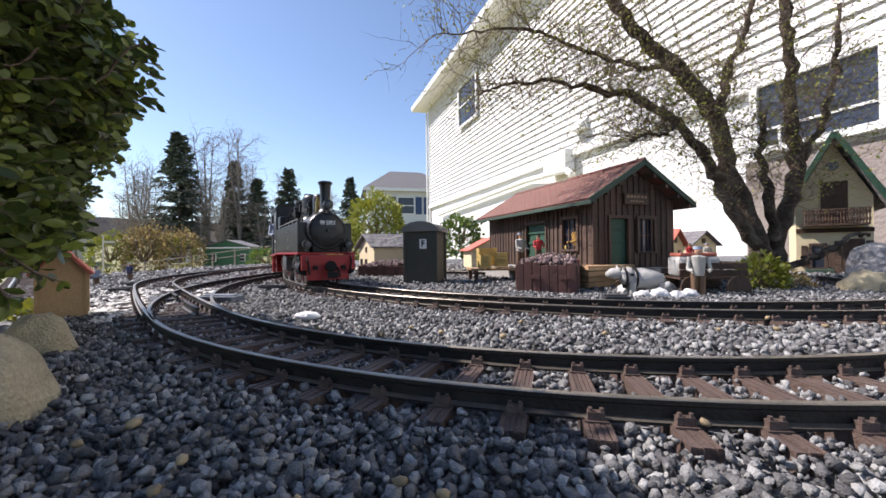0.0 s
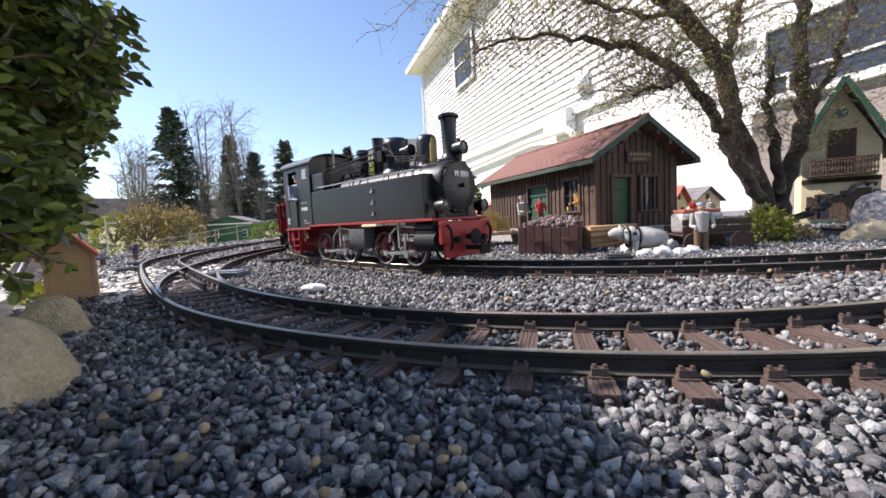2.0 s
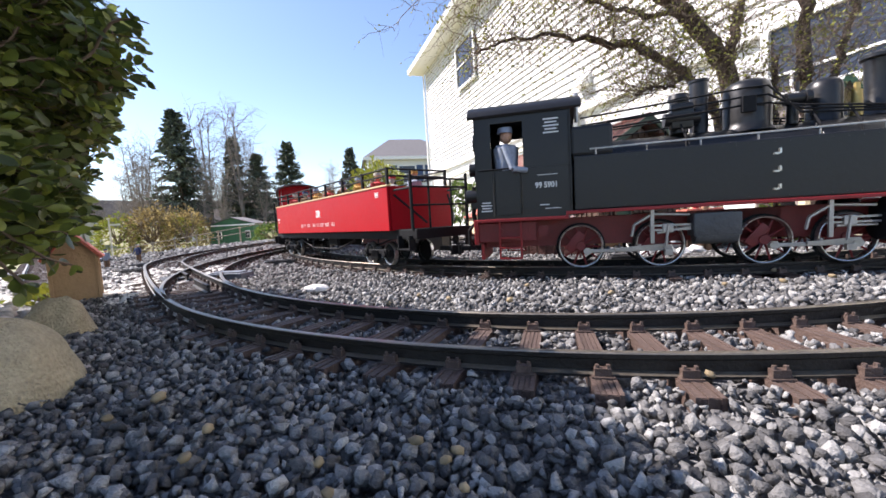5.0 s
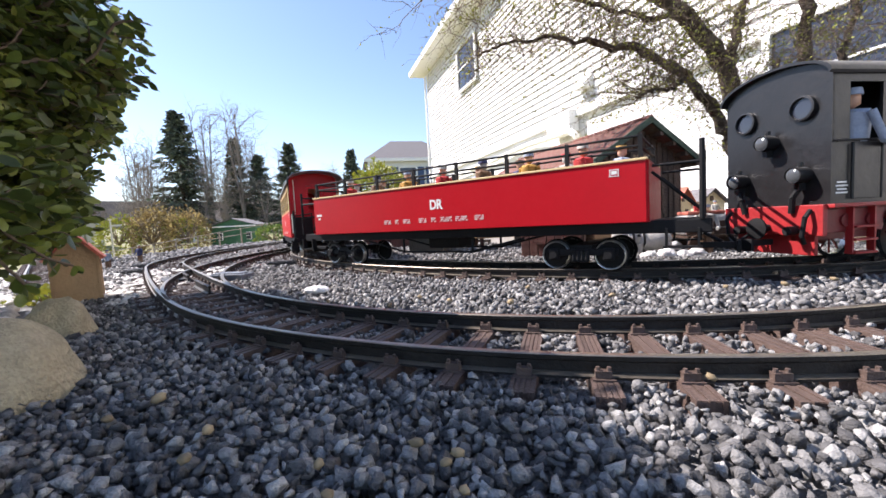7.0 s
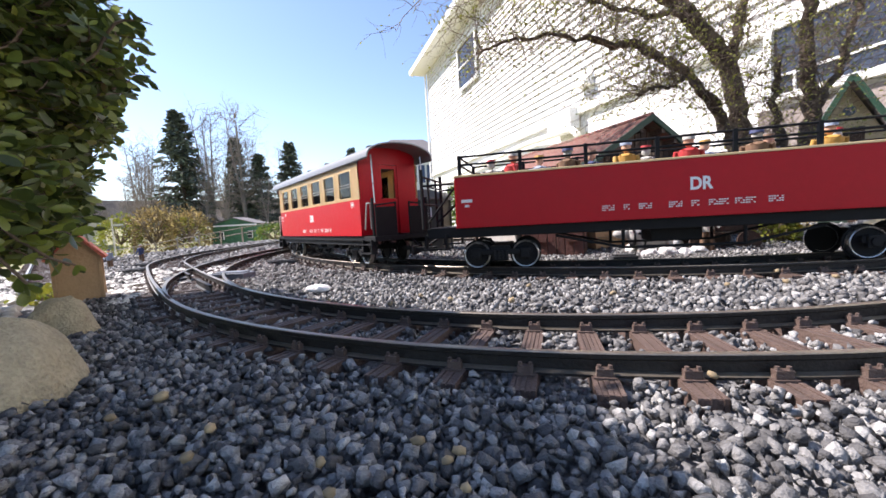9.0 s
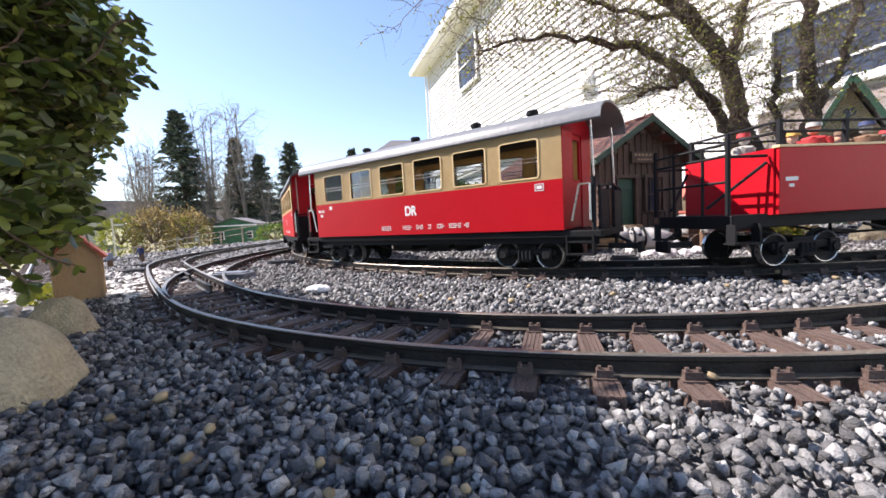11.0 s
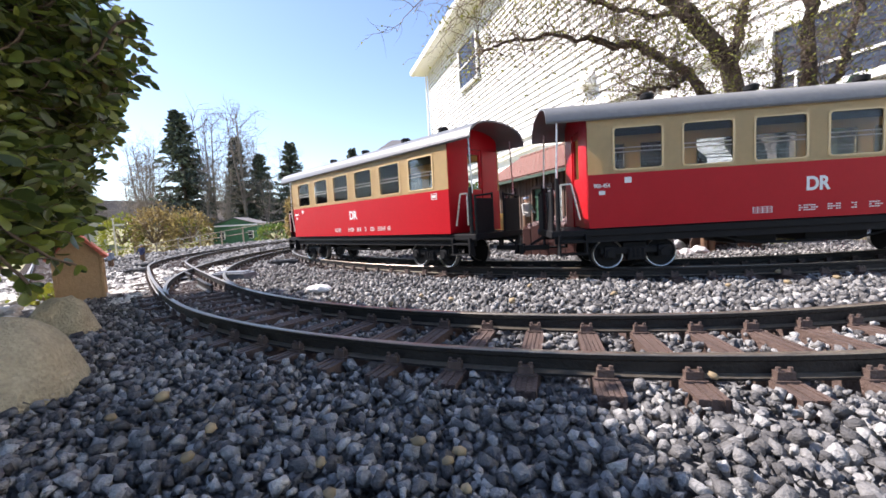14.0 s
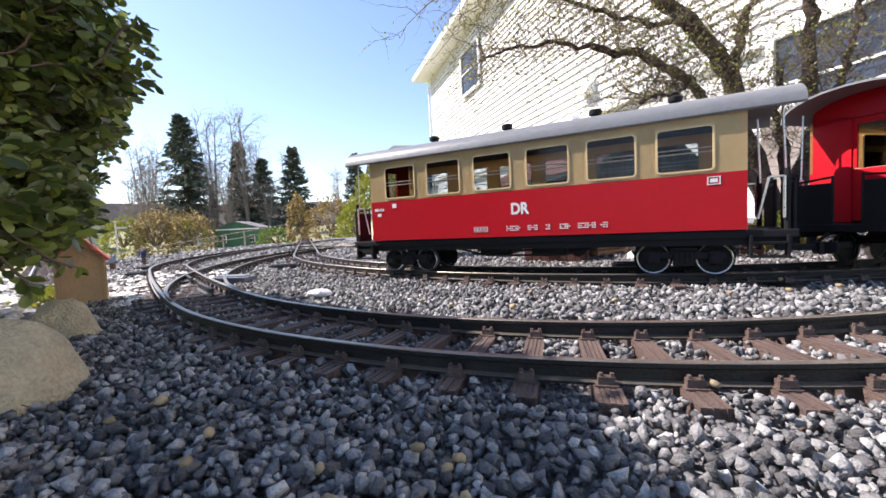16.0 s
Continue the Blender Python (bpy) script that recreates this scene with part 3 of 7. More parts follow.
    for e in (-1, 1):
        bm = bm_new()
        for s in (-1, 1):
            block(bm, (e * (L - 0.001), s * 0.0275, (zb + zt) / 2), (0.002, 0.033 - 0.0044, zt - zb))
        block(bm, (e * (L - 0.001), 0, 0.134), (0.002, 0.0836, 0.010))
        prism(bm, [(math.cos(a) * 0.0418, 0.1385 + math.sin(a) * 0.013) for a in [math.pi * k / 12 for k in range(13)]], e * (L - 0.002), e * L,
              Matrix(((0, 1, 0, 0), (1, 0, 0, 0), (0, 0, 1, 0), (0, 0, 0, 1))))
        end = part("end_wall", bm, RED, c)
        bm = bm_new()
        block(bm, (e * (L - 0.002), 0, 0.062), (0.002, 0.026, 0.046), bev=0.0005)
        block(bm, (e * (L - 0.002), 0, 0.126), (0.002, 0.026, 0.005))
        for s in (-1, 1):
            block(bm, (e * (L - 0.002), s * 0.0115, 0.105), (0.002, 0.003, 0.038))
        part("end_door", bm, RED, c)
        x = e * (L + 0.026)
        for s in (-1, 1):
            bm = bm_new()
            block(bm, (x, s * 0.024, 0.055), (0.002, 0.026, 0.036), bev=0.0004)
            part("gate_panel", bm, BLACK, c, "black platform gate panel")
            bm = bm_new()
            rod(bm, (x, s * 0.038, 0.036), (x, s * 0.038, 0.076), 0.0011)
            rod(bm, (x, s * 0.010, 0.036), (x, s * 0.010, 0.079), 0.0011)
            rod(bm, (x, s * 0.038, 0.075), (x, s * 0.010, 0.078), 0.0010)
            rod(bm, (x - e * 0.004, s * 0.0395, 0.036), (x - e * 0.004, s * 0.0395, 0.084), 0.0018)
            part("platform_rail", bm, BLACK, c, "black platform end rail")
        for s in (-1, 1):
            bm = bm_new()
            pipe(bm, [(x - e * 0.004, s * 0.036, 0.078), (x - e * 0.006, s * 0.036, 0.137)], 0.0008)
            part("roof_stay", bm, STEEL, c, "thin steel roof stay")
            bm = bm_new()
            pipe(bm, [(x - e * 0.020, s * 0.0415, 0.046), (x - e * 0.014, s * 0.0415, 0.078), (x - e * 0.006, s * 0.0415, 0.078), (x - e * 0.006, s * 0.0415, 0.046)], 0.0009)
            part("grab_rail", bm, STEEL, c, "thin steel grab rail")
            bm = bm_new()
            for q, z in enumerate((0.027, 0.016)):
                block(bm, (x - e * 0.014, s * (0.040 + 0.002 * q), z), (0.022, 0.010, 0.0015))
            for d in (-0.010, 0.010):
                block(bm, (x - e * 0.014 + d, s * 0.041, 0.024), (0.0015, 0.008, 0.018))
            part("step", bm, BLACK, c)
        couple(c, e * (L + 0.026), e)
    # roof
    bm = bm_new()
    prof = []
    for k in range(17):
        a = math.pi * k / 16
        prof.append((0.0475 * math.cos(a), 0.1320 + 0.0200 * math.sin(a) ** 0.8))
    prof += [(x * 0.975, z - 0.0016) for x, z in prof[::-1]]
    prism(bm, prof, -(L + 0.030), L + 0.030, Matrix(((0, 1, 0, 0), (1, 0, 0, 0), (0, 0, 1, 0), (0, 0, 0, 1))))
    part("roof", bm, ROOF_GREY, c, "grey arched roof", smooth=30)
    for x in (-0.10, -0.02, 0.06, 0.12):
        bm = bm_new()
        lathe(bm, [(0.0040, 0), (0.0040, 0.0055), (0.0060, 0.006), (0.0064, 0.0095), (0.0045, 0.011)], pose(x, 0, 0.1508), 14)
        part("roof_vent", bm, BLACK, c, "dark round roof vent", smooth=40)
    # inside: floor, seats, far partition
    bm = bm_new()
    block(bm, (0, 0, 0.043), (2 * L - 0.006, 2 * W - 0.006, 0.002))
    part("floor", bm, WOOD_DARK, c)
    for k in range(7):
        bm = bm_new()
        x = -0.151 + k * 0.0503
        for s in (-1, 1):
            block(bm, (x, s * 0.025, 0.062), (0.004, 0.030, 0.038), bev=0.001)
            for e in (-1, 1):
                if abs(x + e * 0.009) < 0.155:
                    block(bm, (x + e * 0.009, s * 0.025, 0.058), (0.014, 0.030, 0.004), bev=0.001)
        part("seat", bm, WOOD_DARK, c, "brown bench seats")
    for e in (-1, 1):
        bogie(c, e * 0.122)
    return c


def open_wagon():
    """A long red open excursion wagon with a rail round its top and seated dolls."""
    c = thing("open_wagon", "red open excursion wagon with black railing and seated figures", "railway wagon")
    x0, x1, W = -0.187, 0.202, 0.044
    z0, z1 = 0.043, 0.094
    bm = bm_new()
    block(bm, (0.012, 0, 0.0385), (0.460, 2 * W - 0.008, 0.011), bev=0.001)
    part("underframe", bm, BLACK, c)
    for s in (-1, 1):
        bm = bm_new()
        pipe(bm, [(-0.10, s * 0.035, 0.031), (-0.045, s * 0.035, 0.017), (0.045, s * 0.035, 0.017), (0.10, s * 0.035, 0.031)], 0.0013)
        for x in (-0.045, 0.045):
            rod(bm, (x, s * 0.035, 0.017), (x, s * 0.035, 0.034), 0.0014)
        part("truss_rod", bm, BLACK, c)
    bm = bm_new()
    block(bm, (0.0, 0, 0.027), (0.04, 0.04, 0.014), bev=0.002)
    part("equipment_box", bm, BLACK, c)
    for s in (-1, 1):
        bm = bm_new()
        block(bm, ((x0 + x1) / 2, s * (W + 0.0015), (z0 + z1) / 2), (x1 - x0, 0.003, z1 - z0), bev=0.0006)
        part("side_panel", bm, RED, c)
        bm = bm_new()
        block(bm, ((x0 + x1) / 2, s * (W + 0.001), z1 + 0.001), (x1 - x0 + 0.002, 0.006, 0.002), bev=0.0005)
        part("top_ledge", bm, CREAM, c, "cream top ledge")
        y = s * (W + 0.0032)
        lettering("DR", 0.0150, pose(-0.010 * s, y, 0.0715, 90, 0, 0 if s < 0 else 180), WHITE, c, label="white lettering")
        marks = [(0.180, 0.083, 0.007, 0.0006), (0.180, 0.0885, 0.007, 0.0006), (0.177, 0.086, 0.0006, 0.006), (0.183, 0.086, 0.0006, 0.006), (0.180, 0.086, 0.004, 0.003),
                 (-0.177, 0.070, 0.010, 0.0030), (-0.177, 0.065, 0.004, 0.0025)]
        for x, w in ((-0.058, 0.010), (-0.044, 0.005), (-0.030, 0.010), (-0.008, 0.010), (0.006, 0.006), (0.022, 0.014), (0.040, 0.014), (0.060, 0.010)):
            n = max(int(w / 0.0016), 1)
            for k in range(3):
                for j in range(n):
                    if (k * 3 + j * 7 + n) % 5:
                        marks.append((x - w / 2 + (j + 0.5) * w / n, 0.0530 + k * 0.0019, w / n * 0.72, 0.0010))
        bars(c, [(q[0] * (1 if s < 0 else -1), *q[1:]) for q in marks], y)
    for x in (x0, x1):
        bm = bm_new()
        block(bm, (x, 0, (z0 + z1) / 2), (0.003, 2 * W - 0.0004, z1 - z0))
        part("end_panel", bm, RED, c)
    bm = bm_new()
    block(bm, ((x0 + x1) / 2, 0, 0.050), (x1 - x0 - 0.006, 2 * W - 0.004, 0.003))
    part("floor", bm, WOOD_DARK, c)
    for k in range(8):
        x = -0.158 + k * 0.047
        bm = bm_new()
        block(bm, (x, 0, 0.066), (0.014, 2 * W - 0.006, 0.004))
        block(bm, (x - 0.008, 0, 0.074), (0.003, 2 * W - 0.006, 0.020))
        part("bench", bm, WOOD_DARK, c, "brown wooden bench")
    bm = bm_new()
    n = 8
    for s in (-1, 1):
        for k in range(n):
            x = x0 + 0.004 + (x1 - x0 - 0.008) * k / (n - 1)
            block(bm, (x, s * (W - 0.001), z1 + 0.011), (0.0030, 0.0030, 0.022))
        for z in (0.0125, 0.0205):
            rod(bm, (x0 + 0.003, s * (W - 0.001), z1 + z), (x1 - 0.003, s * (W - 0.001), z1 + z), 0.0011, seg=6)
    for x in (x0 + 0.004, x1 - 0.004):
        for z in (0.0125, 0.0205):
            rod(bm, (x, -W + 0.001, z1 + z), (x, W - 0.001, z1 + z), 0.0011, seg=6)
    part("railing", bm, BLACK, c, "thin black railing")
    for xb, e in ((x1, 1), (x0, -1)):
        xe = xb + e * 0.034
        for s in (-1, 1):
            for y, z, r in ((0.040, 0.106, 0.0018), (0.016, 0.100, 0.0012)):
                bm = bm_new()
                rod(bm, (xe, s * y, 0.044), (xe, s * y, z), r)
                part("platform_post", bm, BLACK, c, "black platform post")
            for a, b in (((xb + e * 0.003, s * 0.040, 0.089), (xe, s * 0.040, 0.089)), ((xb + e * 0.003, s * 0.040, 0.084), (xe, s * 0.020, 0.050))):
                bm = bm_new()
                rod(bm, a, b, 0.0012)
                part("platform_rail", bm, BLACK, c)
            bm = bm_new()
            block(bm, (xe - e * 0.012, s * 0.041, 0.022), (0.024, 0.010, 0.0015))
            for d in (-0.01, 0.01):
                block(bm, (xe - e * 0.012 + d, s * 0.041, 0.029), (0.0015, 0.008, 0.016))
            part("step", bm, BLACK, c)
        for z in (0.070, 0.090, 0.099):
            bm = bm_new()
            rod(bm, (xe, -0.040, z), (xe, 0.040, z), 0.0011)
            part("end_rail", bm, BLACK, c)
        couple(c, xe, e)
    for e in (-1, 1):
        bogie(c, e * 0.150, 0.050)
    return c


def doll(bm, m, s, coat=0, head=1, legs=True):
    """A small painted doll about s tall, as one plain shape."""
    def at(p):
        return m @ Vector([k * s for k in p])
    if legs:
        for e in (-1, 1):
            rod(bm, at((0, e * 0.06, 0)), at((0, e * 0.06, 0.48)), 0.055 * s, 0.07 * s, seg=7, mi=2)
    rod(bm, at((0, 0, 0.44)), at((0, 0, 0.80)), 0.11 * s, 0.14 * s, seg=8, mi=coat)
    blob(bm, at((0, 0, 0.80)), (0.13 * s, 0.15 * s, 0.05 * s), 1, 0.05, mi=coat)
    for e in (-1, 1):
        rod(bm, at((0, e * 0.15, 0.80)), at((0.08, e * 0.19, 0.56)), 0.036 * s, 0.032 * s, seg=6, mi=coat)
        rod(bm, at((0.08, e * 0.19, 0.56)), at((0.22, e * 0.13, 0.54)), 0.032 * s, 0.028 * s, seg=6, mi=coat)
    blob(bm, at((0.01, 0, 0.92)), (0.075 * s, 0.07 * s, 0.085 * s), 1, 0.05, mi=head)
    rod(bm, at((0, 0, 0.955)), at((0, 0, 1.01)), 0.083 * s, 0.075 * s, seg=9, mi=3)


SKIN = material("painted_flesh", (0.55, 0.30, 0.19), 0.6, vary=0.1, bump=0)
CLOTH = [material("painted_cloth_" + n, c, 0.7, vary=0.2, scale=80) for n, c in
         (("blue_grey", (0.28, 0.32, 0.40)), ("red", (0.42, 0.03, 0.03)), ("white", (0.40, 0.38, 0.34)), ("ochre", (0.45, 0.25, 0.05)), ("navy", (0.04, 0.05, 0.12)), ("brown", (0.16, 0.09, 0.05)))]
LENS = material("lamp_lens", (0.07, 0.075, 0.08), 0.06, vary=0.05, bump=0)
ROT_X = Matrix.Rotation(math.pi / 2, 4, "Y")


def lamp(c, x, y, z, e, r=0.0068):
    bm = bm_new()
    m = pose(x, y, z) @ (ROT_X if e > 0 else Matrix.Rotation(-math.pi / 2, 4, "Y"))
    lathe(bm, [(r * 0.55, -0.010), (r * 0.9, -0.008), (r, -0.002), (r, 0.0045), (r * 0.86, 0.0045), (r * 0.8, 0.002)], m, 16)
    block(bm, (x - e * 0.003, y, z - r - 0.002), (0.006, 0.004, 0.006))
    rod(bm, (x - e * 0.003, y, z + r), (x - e * 0.003, y, z + r + 0.003), 0.002)
    h = part("headlight", bm, LOCO, c, "round black headlight", smooth=40)
    bm = bm_new()
    lathe(bm, [(r * 0.84, 0.0030), (r * 0.6, 0.0042), (r * 0.2, 0.0048)], m, 16)
    part("lens", bm, LENS, h, "clear round lens", smooth=60)


def locomotive():
    """A four-cylinder tank engine. Local x forward, z up from the railhead."""
    c = thing("locomotive", "black steam tank locomotive with red frame and running board", "locomotive")
    W = 0.0435
    # running board, frame and buffer beams
    bm = bm_new()
    block(bm, (0.036, 0, 0.0525), (0.252, 2 * W + 0.006, 0.003), bev=0.0006)
    block(bm, (-0.1285, 0, 0.0485), (0.079, 2 * W + 0.006, 0.003), bev=0.0006)
    block(bm, (-0.0895, 0, 0.0505), (0.002, 2 * W + 0.006, 0.007))
    part("running_board", bm, FRAME_RED, c, "bright red running board")
    bm = bm_new()
    for s in (-1, 1):
        block(bm, (-0.045, s * 0.017, 0.034), (0.245, 0.004, 0.026))
        block(bm, (0.090, s * 0.017, 0.034), (0.13, 0.004, 0.026))
        block(bm, (-0.142, s * 0.038, 0.037), (0.052, 0.003, 0.018), bev=0.0006)
        for x in (-0.150, -0.128, -0.110):
            rod(bm, (x, s * 0.0395, 0.037), (x, s * 0.041, 0.037), 0.005, seg=12)
    part("frame", bm, SHADED_RED, c)
    for x in (-0.170, 0.168):
        e = 1 if x > 0 else -1
        bm = bm_new()
        block(bm, (x, 0, 0.038), (0.004, 0.084, 0.024), bev=0.0008)
        block(bm, (x - e * 0.004, 0, 0.018), (0.003, 0.066, 0.016), bev=0.0008)
        part("buffer_beam", bm, FRAME_RED, c, "red buffer beam")
        for s in (-1, 1):
            bm = bm_new()
            rod(bm, (x, s * 0.022, 0.030), (x + e * 0.010, s * 0.022, 0.030), 0.0036, seg=12)
            part("pipe_stub", bm, BLACK, c, smooth=40)
            bm = bm_new()
            pipe(bm, [(x + e * 0.003, s * 0.034, 0.046), (x + e * 0.008, s * 0.034, 0.040), (x + e * 0.008, s * 0.032, 0.026), (x + e * 0.003, s * 0.030, 0.020)], 0.0016, 8)
            part("brake_hose", bm, BLACK, c, "black rubber brake hose")
        bm = bm_new()
        rod(bm, (x, 0, 0.032), (x + e * 0.012, 0, 0.032), 0.003, seg=10)
        lathe(bm, [(0.004, 0), (0.009, 0.0005), (0.009, 0.002), (0.004, 0.003)], pose(x + e * 0.012, 0, 0.032) @ (ROT_X if e > 0 else Matrix.Rotation(-math.pi / 2, 4, "Y")), 16)
        part("buffer", bm, BLACK, c, "round black centre buffer", smooth=40)
        couple(c, x + e * 0.002, e)
    # tanks and boiler
    for s in (-1, 1):
        bm = bm_new()
        block(bm, (0.033, s * 0.0345, 0.0783), (0.232, 0.018, 0.0485), bev=0.0012)
        t = part("side_tank", bm, LOCO, c)
        bm = bm_new()
        y = s * (W + 0.0012)
        for z in (0.062, 0.076, 0.090):
            block(bm, (0.062, y, z), (0.0035, 0.0024, 0.0014))
            block(bm, (0.0645, y, z + 0.002), (0.0014, 0.0024, 0.004))
        part("tank_step", bm, STEEL, t, "small steel steps")
        bm = bm_new()
        rod(bm, (-0.07, s * 0.041, 0.1080), (0.135, s * 0.041, 0.1080), 0.0009, seg=6)
        for k in range(6):
            rod(bm, (-0.065 + k * 0.039, s * 0.041, 0.102), (-0.065 + k * 0.039, s * 0.041, 0.108), 0.0007, seg=5)
        part("handrail", bm, ROD, t)
        bm = bm_new()
        for k in range(26):
            for z in (0.0565, 0.0995):
                rod(bm, (-0.078 + k * 0.0088, s * 0.0433, z), (-0.078 + k * 0.0088, s * 0.0440, z), 0.0006, seg=5)
        part("rivets", bm, LOCO, t)["kind"] = "stuff"
    bm = bm_new()
    lathe(bm, [(0.030, -0.09), (0.030, 0.10), (0.0312, 0.101), (0.0312, 0.157), (0.0295, 0.160)], pose(0, 0, 0.089) @ ROT_X, 36)
    for x in (-0.04, 0.01, 0.058, 0.10):
        lathe(bm, [(0.0300, 0), (0.0306, 0.0002), (0.0306, 0.0030), (0.0300, 0.0032)], pose(x, 0, 0.089) @ ROT_X, 36)
    block(bm, (0.125, 0, 0.066), (0.062, 0.044, 0.026), bev=0.002)
    b = part("boiler", bm, LOCO, c, smooth=30)
    bm = bm_new()
    lathe(bm, [(0.0275, 0), (0.0275, 0.002), (0.025, 0.0034), (0.012, 0.0048), (0.003, 0.0050)], pose(0.160, 0, 0.089) @ ROT_X, 32)
    rod(bm, (0.164, 0, 0.089), (0.170, 0, 0.089), 0.0025, seg=8)
    block(bm, (0.169, 0.004, 0.089), (0.0012, 0.011, 0.0016), rx=30)
    for s in (-0.010, 0.010):
        block(bm, (0.1625, 0.012, 0.089 + s), (0.002, 0.034, 0.0028))
    for k in range(16):
        a = 2 * math.pi * k / 16
        rod(bm, (0.160, 0.0285 * math.cos(a), 0.089 + 0.0285 * math.sin(a)), (0.1625, 0.0285 * math.cos(a), 0.089 + 0.0285 * math.sin(a)), 0.0010, seg=5)
    d = part("smokebox_door", bm, LOCO, b, smooth=35)
    lettering("99 5901", 0.0088, Matrix.Translation((0.1655, 0, 0.1010)) @ Matrix.Rotation(math.pi / 2, 4, "Z") @ Matrix.Rotation(math.pi / 2, 4, "X"), WHITE, d)
    # chimney, domes and fittings
    bm = bm_new()
    lathe(bm, [(0.0135, 0), (0.0100, 0.003), (0.0078, 0.008), (0.0088, 0.040), (0.0095, 0.0455), (0.0116, 0.047), (0.0116, 0.0495), (0.0095, 0.0510), (0.0080, 0.0500), (0.0075, 0.044)], pose(0.150, 0, 0.1185), 28)
    part("chimney", bm, LOCO, c, "tall black chimney with a flared rim", smooth=35)
    for x, r, z0, h, nm in ((0.061, 0.0178, 0.114, 0.046, "steam_dome"), (0.115, 0.0122, 0.115, 0.039, "sand_dome")):
        bm = bm_new()
        lathe(bm, [(r * 1.25, 0), (r * 1.02, 0.005), (r, 0.009), (r, h - 0.009), (r * 0.92, h - 0.004), (r * 0.7, h - 0.001), (r * 0.3, h)], pose(x, 0, z0), 28)
        part(nm, bm, LOCO, c, smooth=40)
    bm = bm_new()
    lathe(bm, [(0.0082, 0), (0.0074, 0.004), (0.0074, 0.0475), (0.0082, 0.048), (0.0082, 0.050), (0.0060, 0.050)], pose(0.025, 0, 0.116), 20)
    part("sand_pipe_dome", bm, LOCO, c, smooth=40)
    bm = bm_new()
    rod(bm, (0.006, -0.012, 0.118), (0.006, -0.012, 0.148), 0.0075, seg=16)
    rod(bm, (0.006, -0.012, 0.148), (0.006, -0.012, 0.152), 0.0090, 0.0082, seg=16)
    block(bm, (0.006, -0.018, 0.132), (0.018, 0.010, 0.022), bev=0.002)
    rod(bm, (-0.008, -0.018, 0.130), (0.020, -0.018, 0.130), 0.006, seg=12)
    part("feed_pump", bm, LOCO, c, smooth=40)
    bm = bm_new()
    rod(bm, (0.0885, -0.010, 0.117), (0.0885, -0.010, 0.134), 0.0042, seg=12)
    rod(bm, (0.083, -0.010, 0.138), (0.096, -0.010, 0.138), 0.0052, seg=12)
    rod(bm, (0.096, -0.010, 0.138), (0.100, -0.010, 0.138), 0.0070, seg=14)
    rod(bm, (0.092, -0.010, 0.144), (0.092, -0.010, 0.152), 0.0016, seg=8)
    part("turbo_generator", bm, LOCO, c, smooth=40)
    bm = bm_new()
    rod(bm, (0.132, -0.008, 0.119), (0.132, -0.008, 0.140), 0.0042, 0.0036, seg=12)
    rod(bm, (0.132, -0.008, 0.140), (0.132, -0.008, 0.146), 0.0022, seg=8)
    part("bell", bm, material("dull_brass", (0.32, 0.24, 0.09), 0.4, metal=0.8), c, "small brass bell", smooth=40)
    for s in (-1, 1):
        for k, z in enumerate((0.148, 0.1405, 0.1335)):
            bm = bm_new()
            pipe(bm, [(-0.075, s * (0.020 + 0.003 * k), z - 0.008), (0.0, s * (0.022 + 0.003 * k), z - 0.003), (0.052, s * 0.0190, z + 0.002), (0.068, s * 0.0190, z + 0.002),
                      (0.088, s * 0.024, 0.124 + 0.003 * k), (0.14, s * 0.026, 0.119 + 0.002 * k)], 0.0009, 5)
            part("sand_pipe", bm, BLACK, c, "thin black boiler pipe")
        for x in (0.004, 0.095, 0.12):
            bm = bm_new()
            pipe(bm, [(x, s * 0.020, 0.128), (x + 0.002, s * 0.030, 0.112), (x + 0.002, s * 0.031, 0.104)], 0.0010, 5)
            part("feed_pipe", bm, BLACK, c)
        bm = bm_new()
        block(bm, (0.054, s * 0.0205, 0.136), (0.010, 0.004, 0.014), bev=0.0008)
        part("pipe_bracket", bm, BLACK, c)
    # cab
    x0, x1, zb, zt = -0.167, -0.086, 0.050, 0.146
    for s in (-1, 1):
        bm = bm_new()
        y = s * (W - 0.001)
        block(bm, ((x0 + x1) / 2, y, (zb + 0.096) / 2), (x1 - x0, 0.002, 0.096 - zb))
        block(bm, (-0.160, y, (0.0961 + zt) / 2), (0.014, 0.002, zt - 0.0961))
        block(bm, (-0.1055, y, (0.0961 + zt) / 2), (0.039, 0.002, zt - 0.0961))
        block(bm, (-0.139, y, 0.1425), (0.028, 0.002, 0.007))
        side = part("cab_side", bm, LOCO, c)
        bm = bm_new()
        yy = s * (W + 0.0006)
        for x in (-0.152, -0.127):
            rod(bm, (x, yy + s * 0.001, 0.053), (x, yy + s * 0.001, 0.094), 0.0007, seg=5)
        block(bm, (-0.1395, yy, 0.074), (0.022, 0.0016, 0.042), bev=0.0004)
        rod(bm, (-0.165, yy + s * 0.001, 0.0965), (-0.128, yy + s * 0.001, 0.0965), 0.0008, seg=5)
        part("cab_door", bm, LOCO, side)
        flip = 0 if s < 0 else 180
        lettering("99 5901", 0.0072, pose(-0.106, s * (W + 0.0002), 0.079, 90, 0, flip), WHITE, side, label="white lettering")
        bars(side, [(-0.101, 0.126 + 0.003 * k, 0.013 - 0.003 * (k % 2), 0.0013) for k in range(5)] + [(-0.105, 0.0885, 0.017, 0.0006)]
             + [(-0.159, 0.058 + 0.0026 * k, 0.010 - 0.002 * (k % 2), 0.0012) for k in range(4)] + [(-0.108, 0.061, 0.008, 0.0010), (-0.101, 0.0575, 0.014, 0.0006)], s * (W + 0.0002))
